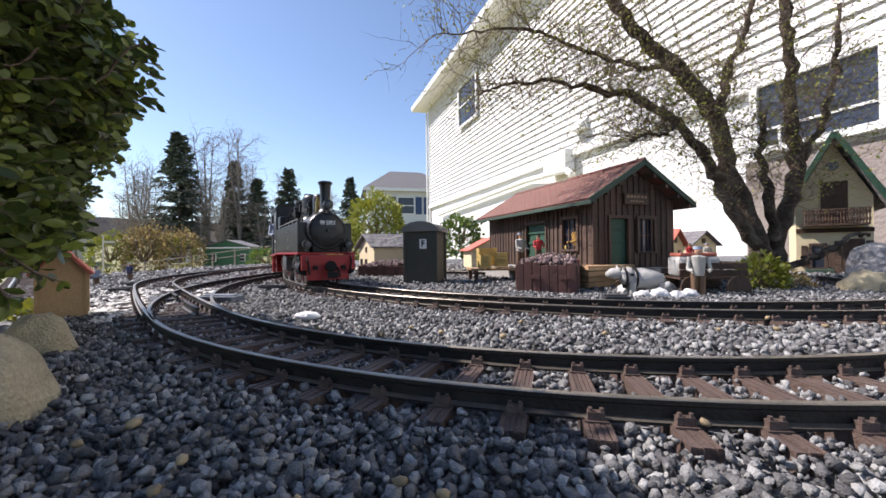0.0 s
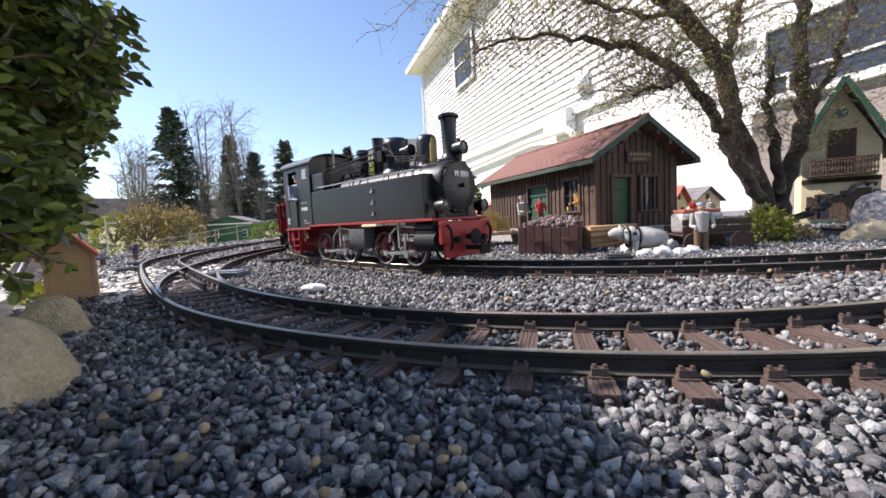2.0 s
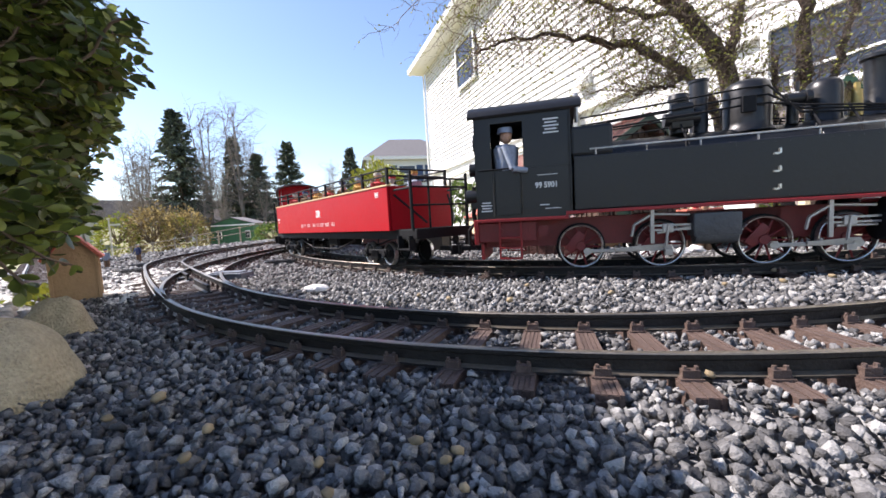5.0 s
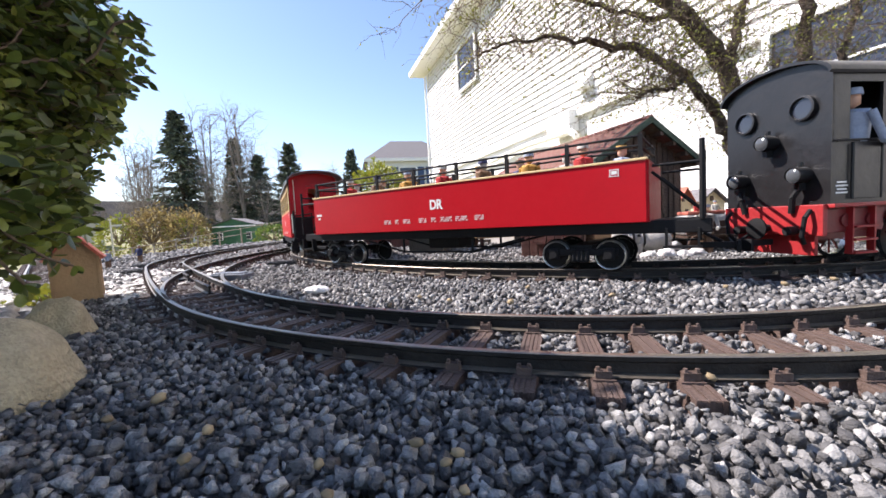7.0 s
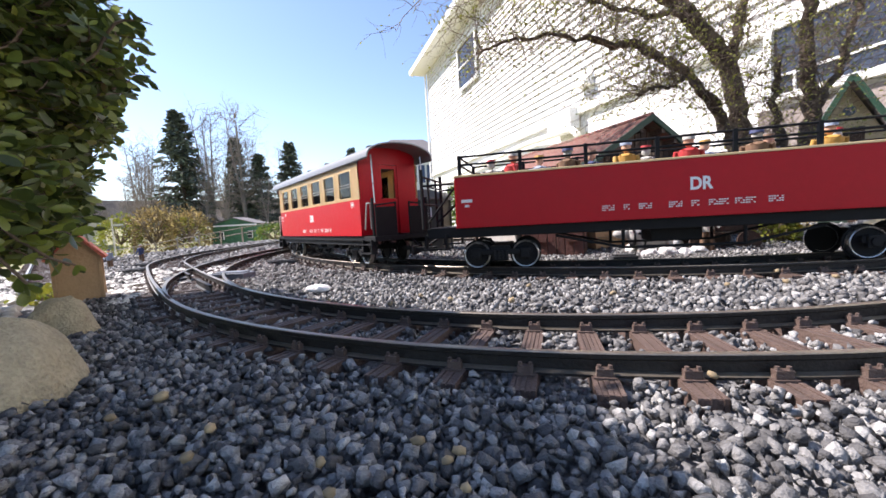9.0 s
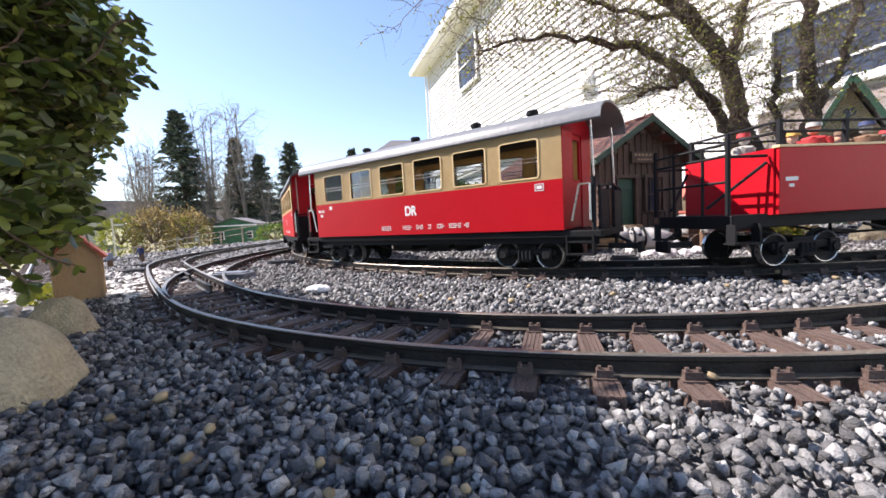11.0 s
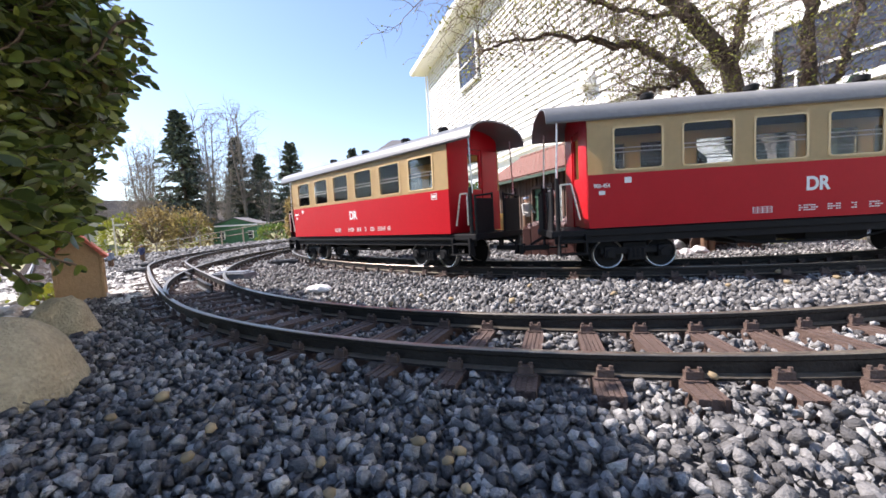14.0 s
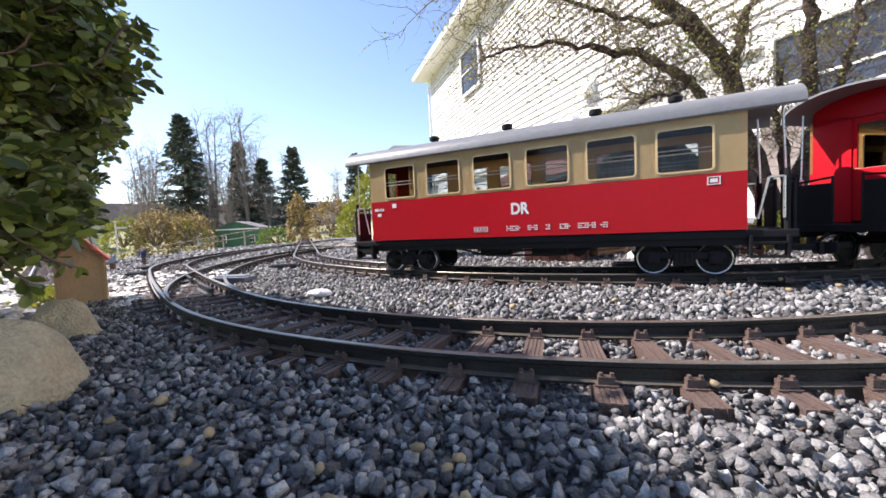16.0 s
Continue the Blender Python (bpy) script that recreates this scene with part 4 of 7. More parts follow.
    for x, e in ((x0, -1), (x1, 1)):
        bm = bm_new()
        arch = [(-W, zb), (-W, zt)] + [(-W * math.cos(a), zt + 0.014 * math.sin(a)) for a in [math.pi * k / 14 for k in range(1, 14)]] + [(W, zt), (W, zb)]
        prism(bm, arch, x - 0.001, x + 0.001, Matrix(((0, 1, 0, 0), (1, 0, 0, 0), (0, 0, 1, 0), (0, 0, 0, 1))))
        part("cab_front" if e > 0 else "cab_back", bm, LOCO, c)
        for s in (-1, 1):
            bm = bm_new()
            m = pose(x + e * 0.001, s * 0.024, 0.125) @ (ROT_X if e > 0 else Matrix.Rotation(-math.pi / 2, 4, "Y"))
            lathe(bm, [(0.0098, 0), (0.0098, 0.003), (0.0082, 0.0032), (0.0080, 0.0008)], m, 24)
            w = part("round_window", bm, LOCO, c, smooth=40)
            bm = bm_new()
            lathe(bm, [(0.0080, 0.0009), (0.004, 0.0010)], m, 20)
            part("pane", bm, DARKGLASS, w)
    bm = bm_new()
    prof = [((W + 0.003) * math.cos(a), 0.1465 + 0.0160 * math.sin(a)) for a in [math.pi * k / 18 for k in range(19)]]
    prof += [(y * 0.97, z - 0.0018) for y, z in prof[::-1]]
    prism(bm, prof, x0 - 0.006, x1 + 0.010, Matrix(((0, 1, 0, 0), (1, 0, 0, 0), (0, 0, 1, 0), (0, 0, 0, 1))))
    part("cab_roof", bm, LOCO, c, smooth=30)
    bm = bm_new()
    rod(bm, (-0.077, -0.006, 0.140), (-0.077, -0.006, 0.160), 0.0020, seg=8)
    rod(bm, (-0.077, -0.006, 0.160), (-0.077, -0.006, 0.168), 0.0028, 0.0020, seg=8)
    part("whistle", bm, ROD, c)
    bm = bm_new()
    block(bm, (-0.126, 0, 0.051), (0.078, 0.08, 0.002))
    block(bm, (-0.095, 0, 0.085), (0.016, 0.05, 0.060), bev=0.003)
    part("cab_floor", bm, BLACK, c)
    for s in (-1, 1):
        bm = bm_new()
        block(bm, (-0.068, s * 0.034, 0.116), (0.034, 0.014, 0.027), bev=0.003)
        part("tank_hopper", bm, LOCO, c)
    bm = bm_new()
    doll(bm, pose(-0.141, -0.034, 0.0450, 0, 0, 0), 0.090, legs=False)
    part("figure", bm, (CLOTH[0], SKIN, CLOTH[4], CLOTH[0]), c, "painted driver doll in a grey cap", smooth=60)
    # lamps
    lamp(c, 0.166, 0.0, 0.130, 1, 0.0075)
    for s in (-1, 1):
        lamp(c, 0.166, s * 0.033, 0.0665, 1)
        lamp(c, -0.176, s * 0.026, 0.0735, -1)
    lamp(c, -0.176, 0.0, 0.103, -1)
    for s in (-1, 1):
        bm = bm_new()
        pipe(bm, [(-0.173, s * 0.026, 0.064), (-0.175, s * 0.022, 0.056), (-0.173, s * 0.020, 0.044)], 0.0022, 8)
        part("lamp_cable", bm, BLACK, c)
    # wheels, cylinders and rods
    wheels = []
    for x in (0.116, 0.062, -0.014, -0.078):
        got = wheelset(c, x, 0.0200, SHADED_RED, spokes=10)
        wheels.append((x, got))
        ROLL.extend(got)
    for xc, xs in ((0.146, (0.116, 0.062)), (0.024, (-0.014, -0.078))):
        for s in (-1, 1):
            bm = bm_new()
            if xc > 0.1:
                rod(bm, (xc - 0.015, s * 0.034, 0.029), (xc + 0.015, s * 0.034, 0.029), 0.0115, seg=22)
                block(bm, (xc, s * 0.032, 0.038), (0.028, 0.020, 0.018), bev=0.002)
                rod(bm, (xc - 0.013, s * 0.037, 0.045), (xc + 0.013, s * 0.037, 0.045), 0.0065, seg=16)
                rod(bm, (xc + 0.017, s * 0.036, 0.030), (xc + 0.021, s * 0.036, 0.030), 0.005, seg=12)
            else:
                block(bm, (xc, s * 0.035, 0.036), (0.034, 0.018, 0.020), bev=0.002)
                rod(bm, (xc - 0.015, s * 0.036, 0.026), (xc + 0.015, s * 0.036, 0.026), 0.007, seg=16)
            part("cylinder", bm, BLACK if xc > 0.1 else material("dark_grey_casing", (0.07, 0.072, 0.075), 0.5), c, smooth=35)
            bm = bm_new()
            y = s * 0.037
            for z in (0.0365, 0.0325):
                block(bm, (xc - 0.031, y, z), (0.034, 0.0016, 0.0016))
            rod(bm, (xc - 0.017, y, 0.0345 if xc < 0.1 else 0.030), (xc - 0.042, y, 0.030), 0.0012, seg=6)
            block(bm, (xc - 0.034, y, 0.0340), (0.008, 0.004, 0.008), bev=0.0006)
            block(bm, (xc - 0.046, y + s * 0.001, 0.036), (0.003, 0.0025, 0.030), bev=0.0005)
            pipe(bm, [(xc - 0.046, y, 0.047), (xc - 0.018, y, 0.045)], 0.0012)
            pipe(bm, [(xc - 0.034, y + s * 0.002, 0.038), (xc - 0.036, y + s * 0.002, 0.018)], 0.0012)
            pipe(bm, [(xc - 0.048, y + s * 0.002, 0.046), (xc - 0.060, y + s * 0.002, 0.038), (xc - 0.062, y + s * 0.002, 0.028)], 0.0013)
            block(bm, (xc - 0.034, y + s * 0.002, 0.013), (0.006, 0.003, 0.005))
            part("valve_gear", bm, ROD, c, "dull steel slide bars and links")
            # coupling rod between the two axles, circling with the crank pins
            bm = bm_new()
            a, b = xs
            block(bm, ((a + b) / 2, 0, 0), (abs(a - b) + 0.006, 0.0016, 0.0032), bev=0.0005)
            for x in xs:
                rod(bm, (x, -0.0014, 0), (x, 0.0014, 0), 0.0034, seg=12)
            cr = part("coupling_rod", bm, ROD, c, "dull steel coupling rod")
            RODS.append((cr, s * 0.0305, 0.0075, 0.0 if s < 0 else math.pi / 2))
            bm = bm_new()
            block(bm, ((xs[0] + xs[1]) / 2 + 0.012, 0, 0.001), (abs(a - b) * 0.62, 0.0016, 0.0026), ry=-4)
            mr = part("main_rod", bm, ROD, c, "dull steel driving rod")
            RODS.append((mr, s * 0.0328, 0.0055, 0.0 if s < 0 else math.pi / 2))
    # steps below the cab and front
    for s in (-1, 1):
        bm = bm_new()
        x = -0.139
        for z in (0.012, 0.022, 0.032):
            block(bm, (x, s * 0.042, z), (0.020, 0.008, 0.0015))
        for e in (-1, 1):
            block(bm, (x + e * 0.010, s * 0.0415, 0.029), (0.0015, 0.005, 0.036))
        part("cab_step", bm, FRAME_RED, c, "red cab step ladder")
    return c


RODS = []
FLEET = [(locomotive(), -0.790, 0.063)]
wagon = open_wagon()


def passengers():
    rng = random.Random(4)
    for k in range(15):
        bm = bm_new()
        x = -0.160 + k * 0.0240
        doll(bm, pose(x, -0.026 if k % 2 else 0.012, 0.050, 0, 0, rng.choice((80, -80, 10, 60))), 0.066, legs=False)
        part("seated_figure", bm, (CLOTH[(k * 5 + 2) % 6], SKIN if k % 3 else CLOTH[2], CLOTH[4], CLOTH[(k * 7 + 1) % 6]), wagon, "small painted seated doll", smooth=60)


passengers()
FLEET.append((wagon, -1.274, 0.166))
FLEET.append((coach("passenger_coach"), -1.785, 0.140))
FLEET.append((coach("passenger_coach"), -2.257, 0.139))


def lengthen(car, q):
    """Stretches a vehicle along its length; what is round or turned is only moved."""
    moved = ("chimney", "steam_dome", "sand_dome", "sand_pipe_dome", "bell", "whistle", "headlight", "lens", "roof_vent", "round_window", "figure", "seated_figure", "feed_pump",
             "turbo_generator", "lettering", "buffer", "pipe_stub", "brake_hose", "cab_step", "tank_step")
    for ob in car.children_recursive:
        kind = ob.name.split(".")[0]
        if kind in ("wheel", "tyre", "flange") or ob.parent.name.startswith(("wheel", "bogie")):
            continue
        if kind == "bogie":
            ob.location.x *= q
        elif kind in moved:
            if ob.type == "MESH" and kind != "lettering":
                xs = [v.co.x for v in ob.data.vertices]
                ob.data.transform(Matrix.Translation(((min(xs) + max(xs)) / 2 * (q - 1), 0, 0)))
            elif ob.matrix_basis.translation.length > 0:
                ob.location.x *= q
            else:
                ob.data.transform(Matrix.Diagonal((q, 1, 1, 1)))
        else:
            ob.data.transform(Matrix.Diagonal((q, 1, 1, 1)))


LONG = 1.055
for (car, _, _), q in zip(FLEET, (LONG, 1.11, 1.155, 1.155)):
    lengthen(car, q)
for k, (wheel, m, r, side) in enumerate(ROLL):
    if wheel.parent == FLEET[0][0]:
        ROLL[k] = (wheel, Matrix.Translation((m.translation.x * (LONG - 1), 0, 0)) @ m, r, side)


# ---- goods shed ----
def board_wall(t, m, width, height, peak, doors, mat, name, step=0.0135):
    """Upright boards with cover battens on a local x-z plane; doors: (x0, x1, z0, z1) kept free. peak: extra height at mid-width."""
    n = round(width / step)
    for k in range(n):
        x0, x1 = k * width / n, (k + 1) * width / n
        xm = (x0 + x1) / 2
        top = height + peak * (1 - abs(2 * xm / width - 1))
        spans = [(0.0, top)]
        for d in doors:
            if d[0] - 0.002 < xm < d[1] + 0.002:
                spans = [q for a, b in spans for q in ((a, min(b, d[2])), (max(a, d[3]), b)) if q[1] - q[0] > 0.002]
        for a, b in spans:
            bm = bm_new()
            block(bm, (xm, 0, (a + b) / 2), (x1 - x0 - 0.0008, 0.003, b - a))
            block(bm, (x0, -0.002, (a + b) / 2), (0.0036, 0.003, b - a))
            part(name, bm, mat, t).matrix_basis = m


def goods_shed():
    s = thing("goods_shed", "dark brown boarded model goods shed with red tiled roof", "model building", place(0.242, 0.46, 0.022, 0, 0, 20))
    L, Wd, ov = 0.430, 0.236, 0.026
    ze, zr = 0.128, 0.198
    w = Wd - 2 * ov
    rise_ = (zr - ze) * (w / Wd) - 0.004
    doors = [(0.036, 0.074, 0.012, 0.098), (0.100, 0.136, 0.040, 0.098)]
    board_wall(s, pose(ov, ov, 0), w, ze + 0.012, rise_ - 0.006, doors, WOOD_DARK, "board")
    board_wall(s, pose(ov + w, L - ov, 0, 0, 0, 180), w, ze + 0.012, rise_ - 0.006, [], WOOD_DARK, "board")
    side_doors = [(0.035, 0.075, 0.045, 0.100), (0.130, 0.200, 0.012, 0.098)]
    board_wall(s, pose(ov, L - ov, 0, 0, 0, -90), L - 2 * ov, ze + 0.010, 0, [(L - 2 * ov - b, L - 2 * ov - a, c, d) for a, b, c, d in side_doors], WOOD_DARK, "board")
    board_wall(s, pose(ov + w, ov, 0, 0, 0, 90), L - 2 * ov, ze + 0.010, 0, [], WOOD_DARK, "board")
    bm = bm_new()
    block(bm, (Wd / 2, L / 2, -0.006), (w + 0.06, L + 0.0, 0.034), bev=0.002)
    part("loading_platform", bm, material("grey_concrete", (0.32, 0.30, 0.27), 0.9, vary=0.2, scale=40), s, "worn grey stone platform")

    def leaf(m, x0, x1, z0, z1, mat, glazed):
        bm = bm_new()
        for a, b, c, d in ((x0 - 0.005, x1 + 0.005, z1, z1 + 0.006), (x0 - 0.005, x0, z0, z1), (x1, x1 + 0.005, z0, z1), (x0 - 0.005, x1 + 0.005, z0 - 0.004, z0)):
            block(bm, ((a + b) / 2, -0.003, (c + d) / 2), (b - a, 0.006, d - c), bev=0.0006)
        fr = part("window" if glazed else "door", bm, WOOD_DARK, s)
        fr.matrix_basis = m
        bm = bm_new()
        block(bm, ((x0 + x1) / 2, 0.003, (z0 + z1) / 2), (x1 - x0, 0.003, z1 - z0))
        part("pane" if glazed else "door_leaf", bm, mat, fr, "" if glazed else "dark green door leaf")
        bm = bm_new()
        if glazed:
            for k in (1, 2):
                block(bm, (x0 + (x1 - x0) * k / 3, 0.0005, (z0 + z1) / 2), (0.0018, 0.003, z1 - z0))
            block(bm, ((x0 + x1) / 2, 0.0005, (z0 + z1) / 2), (x1 - x0, 0.003, 0.0018))
        else:
            for z in (0.25, 0.55, 0.8):
                block(bm, ((x0 + x1) / 2, 0.0005, z0 + (z1 - z0) * z), (x1 - x0 - 0.004, 0.003, 0.004))
        part("glazing_bar" if glazed else "ledge", bm, GREEN if not glazed else WOOD_DARK, fr)

    front = pose(ov, ov, 0)
    leaf(front, *doors[0], GREEN, False)
    leaf(front, *doors[1], DARKGLASS, True)
    side = pose(ov, L - ov, 0, 0, 0, -90)
    for k, d in enumerate(side_doors):
        leaf(side, L - 2 * ov - d[1], L - 2 * ov - d[0], d[2], d[3], DARKGLASS if k == 0 else GREEN, k == 0)
    # name board in the gable, writing too small to read
    bm = bm_new()
    block(bm, (Wd / 2, ov - 0.006, 0.133), (0.056, 0.004, 0.020), bev=0.0008)
    sign = part("sign_board", bm, WOOD_DARK, s)
    bm = bm_new()
    for k in range(6):
        block(bm, (Wd / 2 - 0.020 + k * 0.008, ov - 0.0084, 0.137), (0.0050, 0.0006, 0.0044))
    for k in range(5):
        block(bm, (Wd / 2 - 0.013 + k * 0.0065, ov - 0.0084, 0.129), (0.0040, 0.0006, 0.0030))
    part("sign_mark", bm, material("faded_ochre_print", (0.30, 0.20, 0.12), 0.8), sign)
    # roof: rows of tiles on both slopes
    for e in (-1, 1):
        slope = math.atan2(zr - ze, Wd / 2)
        length = math.hypot(zr - ze, Wd / 2)
        xm = Wd / 2 + e * Wd / 4
        bm = bm_new()
        block(bm, (xm, L / 2, (ze + zr) / 2 - 0.004), (length, L, 0.005), ry=e * math.degrees(slope))
        r = part("roof", bm, ROOF_RED, s)
        rows, cols = 9, 22
        tm = bm_new()
        block(tm, (0, 0, 0), (length / rows + 0.004, L / cols - 0.001, 0.0022), bev=0.0006)
        me = bpy.data.meshes.new("roof_tile")
        tm.to_mesh(me)
        tm.free()
        me.materials.append(ROOF_RED)
        for i in range(rows if e < 0 else 4):
            for j in range(cols if e < 0 else 8):
                if e > 0:
                    a = (i + 0.5) / 4
                    yy, sx, sy = (j + 0.5) * L / 8, 2.2, 2.6
                else:
                    a, yy, sx, sy = (i + 0.5) / rows, (j + 0.5) * L / cols, 1, 1
                o = new("roof_tile", me)
                o.parent = r
                x = Wd / 2 + e * (Wd / 2) * a
                z = zr - (zr - ze) * a
                o.matrix_basis = pose(x, yy, z + 0.0005 + 0.0005 * ((i * 7 + j * 3) % 3), 0, e * math.degrees(slope) + e * 2.5, 0) @ Matrix.Diagonal((sx, sy, 1, 1))
        for y in (0.0, L):
            bm = bm_new()
            block(bm, (xm, y, (ze + zr) / 2 - 0.003), (length + 0.004, 0.004, 0.0095), ry=e * math.degrees(slope), bev=0.0008)
            part("barge_board", bm, GREEN_TRIM, s, "faded green barge board")
        bm = bm_new()
        block(bm, (Wd / 2 + e * (Wd / 2 + 0.001), L / 2, ze - 0.006), (0.004, L + 0.006, 0.0065), bev=0.001)
        part("eaves_board", bm, GREEN_TRIM, s, "faded green eaves board")
        for y in (ov * 0.5, L - ov * 0.5):
            bm = bm_new()
            for k in range(4):
                a = 0.2 + k * 0.24
                block(bm, (Wd / 2 + e * Wd / 2 * a, y, zr - (zr - ze) * a - 0.011), (0.007, ov, 0.007))
            part("purlin", bm, WOOD_DARK, s)
    bm = bm_new()
    for k in range(23):
        rod(bm, (Wd / 2, k * L / 23, zr), (Wd / 2, (k + 0.93) * L / 23, zr + 0.001), 0.0055, 0.0048, seg=8)
    part("ridge_tile", bm, ROOF_RED, s)


goods_shed()


# ---- signal hut ----
def hut():
    s = thing("trackside_hut", "small dark olive trackside hut with curved roof, letter F", "model building", place(-0.035, 0.585, -0.002, 0, 0, -14))
    w, d, h = 0.064, 0.074, 0.108
    bm = bm_new()
    block(bm, (0, 0, h / 2), (w, d, h), bev=0.0012)
    for x in (-w / 2, w / 2):
        for y in (-d / 2, d / 2):
            block(bm, (x, y, h / 2), (0.006, 0.006, h), bev=0.0008)
    part("body", bm, OLIVE, s)
    bm = bm_new()
    prof = [(0.038 * math.cos(a), h + 0.020 * math.sin(a)) for a in [math.pi * k / 14 for k in range(15)]]
    prism(bm, prof, -d / 2 - 0.006, d / 2 + 0.006)
    part("roof", bm, material("grey_hut_roof", (0.16, 0.15, 0.13), 0.7), s, "grey curved roof", smooth=30)
    bm = bm_new()
    block(bm, (0.006, -d / 2 - 0.0012, 0.083), (0.014, 0.0016, 0.019))
    sign = part("sign", bm, WHITE, s, "white square sign")
    lettering("F", 0.017, pose(0.006, -d / 2 - 0.0021, 0.083, 90, 0, 0), BLACK, sign, ext=0.0003)
    bm = bm_new()
    for z, hh in ((0.085, 0.030), (0.060, 0.008)):
        block(bm, (-w / 2 - 0.0015, 0.004, z), (0.003, 0.040, hh))
    part("window_opening", bm, DARKGLASS, s)
    bm = bm_new()
    for y in (-0.022, 0.030):
        block(bm, (-w / 2 - 0.003, y, 0.06), (0.004, 0.006, 0.1))
    part("door_frame", bm, material("cream_hut_trim", (0.35, 0.30, 0.17), 0.7), s)


hut()


# ---- coal bin ----
COAL = material("reddish_brown_lumps", (0.13, 0.085, 0.08), 0.85, vary=0.3, scale=60, island=0.4, tint=(0.22, 0.15, 0.14))
STAIN = material("red_brown_planks", (0.11, 0.045, 0.035), 0.7, vary=0.3, scale=60, island=0.25)


def coal_bin(m, nx, ny, h, name="coal_bin"):
    s = thing(name, "red-brown plank bin heaped with brown lumps", "coal bin", m)
    rng = random.Random(nx)
    p = 0.0125
    for k in range(nx):
        for y in (0, ny * p):
            bm = bm_new()
            hh = h * rng.uniform(0.88, 1.05)
            block(bm, (k * p, y, hh / 2), (p - 0.001, 0.004, hh), bev=0.0006)
            part("plank", bm, STAIN, s)
    for k in range(1, ny):
        for x in (-p / 2, (nx - 0.5) * p):
            bm = bm_new()
            hh = h * rng.uniform(0.88, 1.05)
            block(bm, (x, k * p, hh / 2), (0.004, p - 0.001, hh), bev=0.0006)
            part("plank", bm, STAIN, s)
    bm = bm_new()
    block(bm, (nx * p / 2, ny * p / 2, h * 0.45), (nx * p - 0.012, ny * p - 0.004, h * 0.86))
    for k in range(nx * ny * 7):
        x, y = rng.uniform(0, nx * p - 0.012), rng.uniform(0.004, ny * p - 0.004)
        z = h * 0.92 + 0.010 * math.sin(math.pi * x / (nx * p)) * math.sin(math.pi * y / (ny * p)) + rng.uniform(-0.003, 0.004)
        blob(bm, (x, y, z), [rng.uniform(0.003, 0.0052) for _ in range(3)], 1, 0.35, 2, k)
    part("coal_heap", bm, COAL, s, "heap of brown lumps")["kind"] = "stuff"
    bm = bm_new()
    for x in (0.25, 0.75):
        block(bm, (nx * p * x, -0.004, h * 0.55), (0.016, 0.003, 0.005))
    part("latch", bm, STAIN, s)


coal_bin(place(0.118, 0.432, -0.003, 0, 0, -22), 7, 9, 0.052)
coal_bin(place(-0.215, 0.74, -0.002, 0, 0, -8), 12, 5, 0.034)


# ---- loading yard ----
CRATE = material("yellow_crate_wood", (0.52, 0.36, 0.11), 0.75, vary=0.2, scale=60, island=0.2)
PLANKS = material("bare_planks", (0.36, 0.22, 0.11), 0.8, vary=0.3, scale=60, island=0.25)


def crate(x, y, z, w, d, h, rz, mat=CRATE):
    s = thing("crate", "small yellow wooden crate on the loading platform", "crate", place(x, y, z, 0, 0, rz), group="crates by the shed")
    for k in range(4):
        bm = bm_new()
        block(bm, (0, 0, (k + 0.5) * h / 4), (w, d, h / 4 - 0.0007), bev=0.0005)
        part("slat", bm, mat, s)
    bm = bm_new()
    for a in (-1, 1):
        for b in (-1, 1):
            block(bm, (a * w * 0.42, b * (d / 2 + 0.0006), h / 2), (0.005, 0.0012, h))
    part("batten", bm, mat, s)


for q in ((0.098, 0.63, 0.032, 0.040, 0.030, 0.040, 5), (0.125, 0.60, 0.032, 0.026, 0.026, 0.030, -12), (0.086, 0.585, 0.030, 0.020, 0.022, 0.028, 10),
          (0.243, 0.545, 0.045, 0.032, 0.026, 0.030, 18), (0.262, 0.535, 0.045, 0.026, 0.022, 0.022, -5)):
    crate(*q)


def flat_cart(m, label):
    s = thing("loading_trestle", label, "loading platform", m)
    for k in range(8):
        bm = bm_new()
        block(bm, (k * 0.015, 0, 0.030), (0.0135, 0.075, 0.004), bev=0.0006)
        part("plank", bm, PLANKS, s)
    for x in (0.0, 0.105):
        for y in (-0.03, 0.03):
            bm = bm_new()
            block(bm, (x, y, 0.013), (0.007, 0.007, 0.032))
            part("leg", bm, WOOD_DARK, s)


flat_cart(place(0.065, 0.605, -0.003, 0, 0, 8), "low plank loading trestle with crates on it")


def plank_pile():
    s = thing("timber_stack", "stack of pale sawn planks beside the coal bin", "timber", place(0.235, 0.455, -0.003, 0, 0, 22))
    for i in range(4):
        for j in range(4):
            bm = bm_new()
            block(bm, (0.045 + 0.003 * ((i * 3 + j) % 3), j * 0.011, 0.012 + i * 0.009), (0.10, 0.0098, 0.0078), bev=0.0007)
            part("plank", bm, PLANKS, s)
    bm = bm_new()
    for x in (0.01, 0.08):
        block(bm, (x, 0.016, 0.003), (0.008, 0.05, 0.010))
    part("bearer", bm, WOOD_DARK, s)


plank_pile()


def standing_doll(x, y, z, rz, size, cloth, label, head=None):
    bm = bm_new()
    doll(bm, Matrix(), size)
    ob = part("figurine", bm, (CLOTH[cloth], head or SKIN, CLOTH[5], CLOTH[(cloth + 4) % 6]), smooth=60)
    ob.matrix_basis = place(x, y, z, 0, 0, rz)
    tagged(ob, label, "figurine", group="painted figurines")


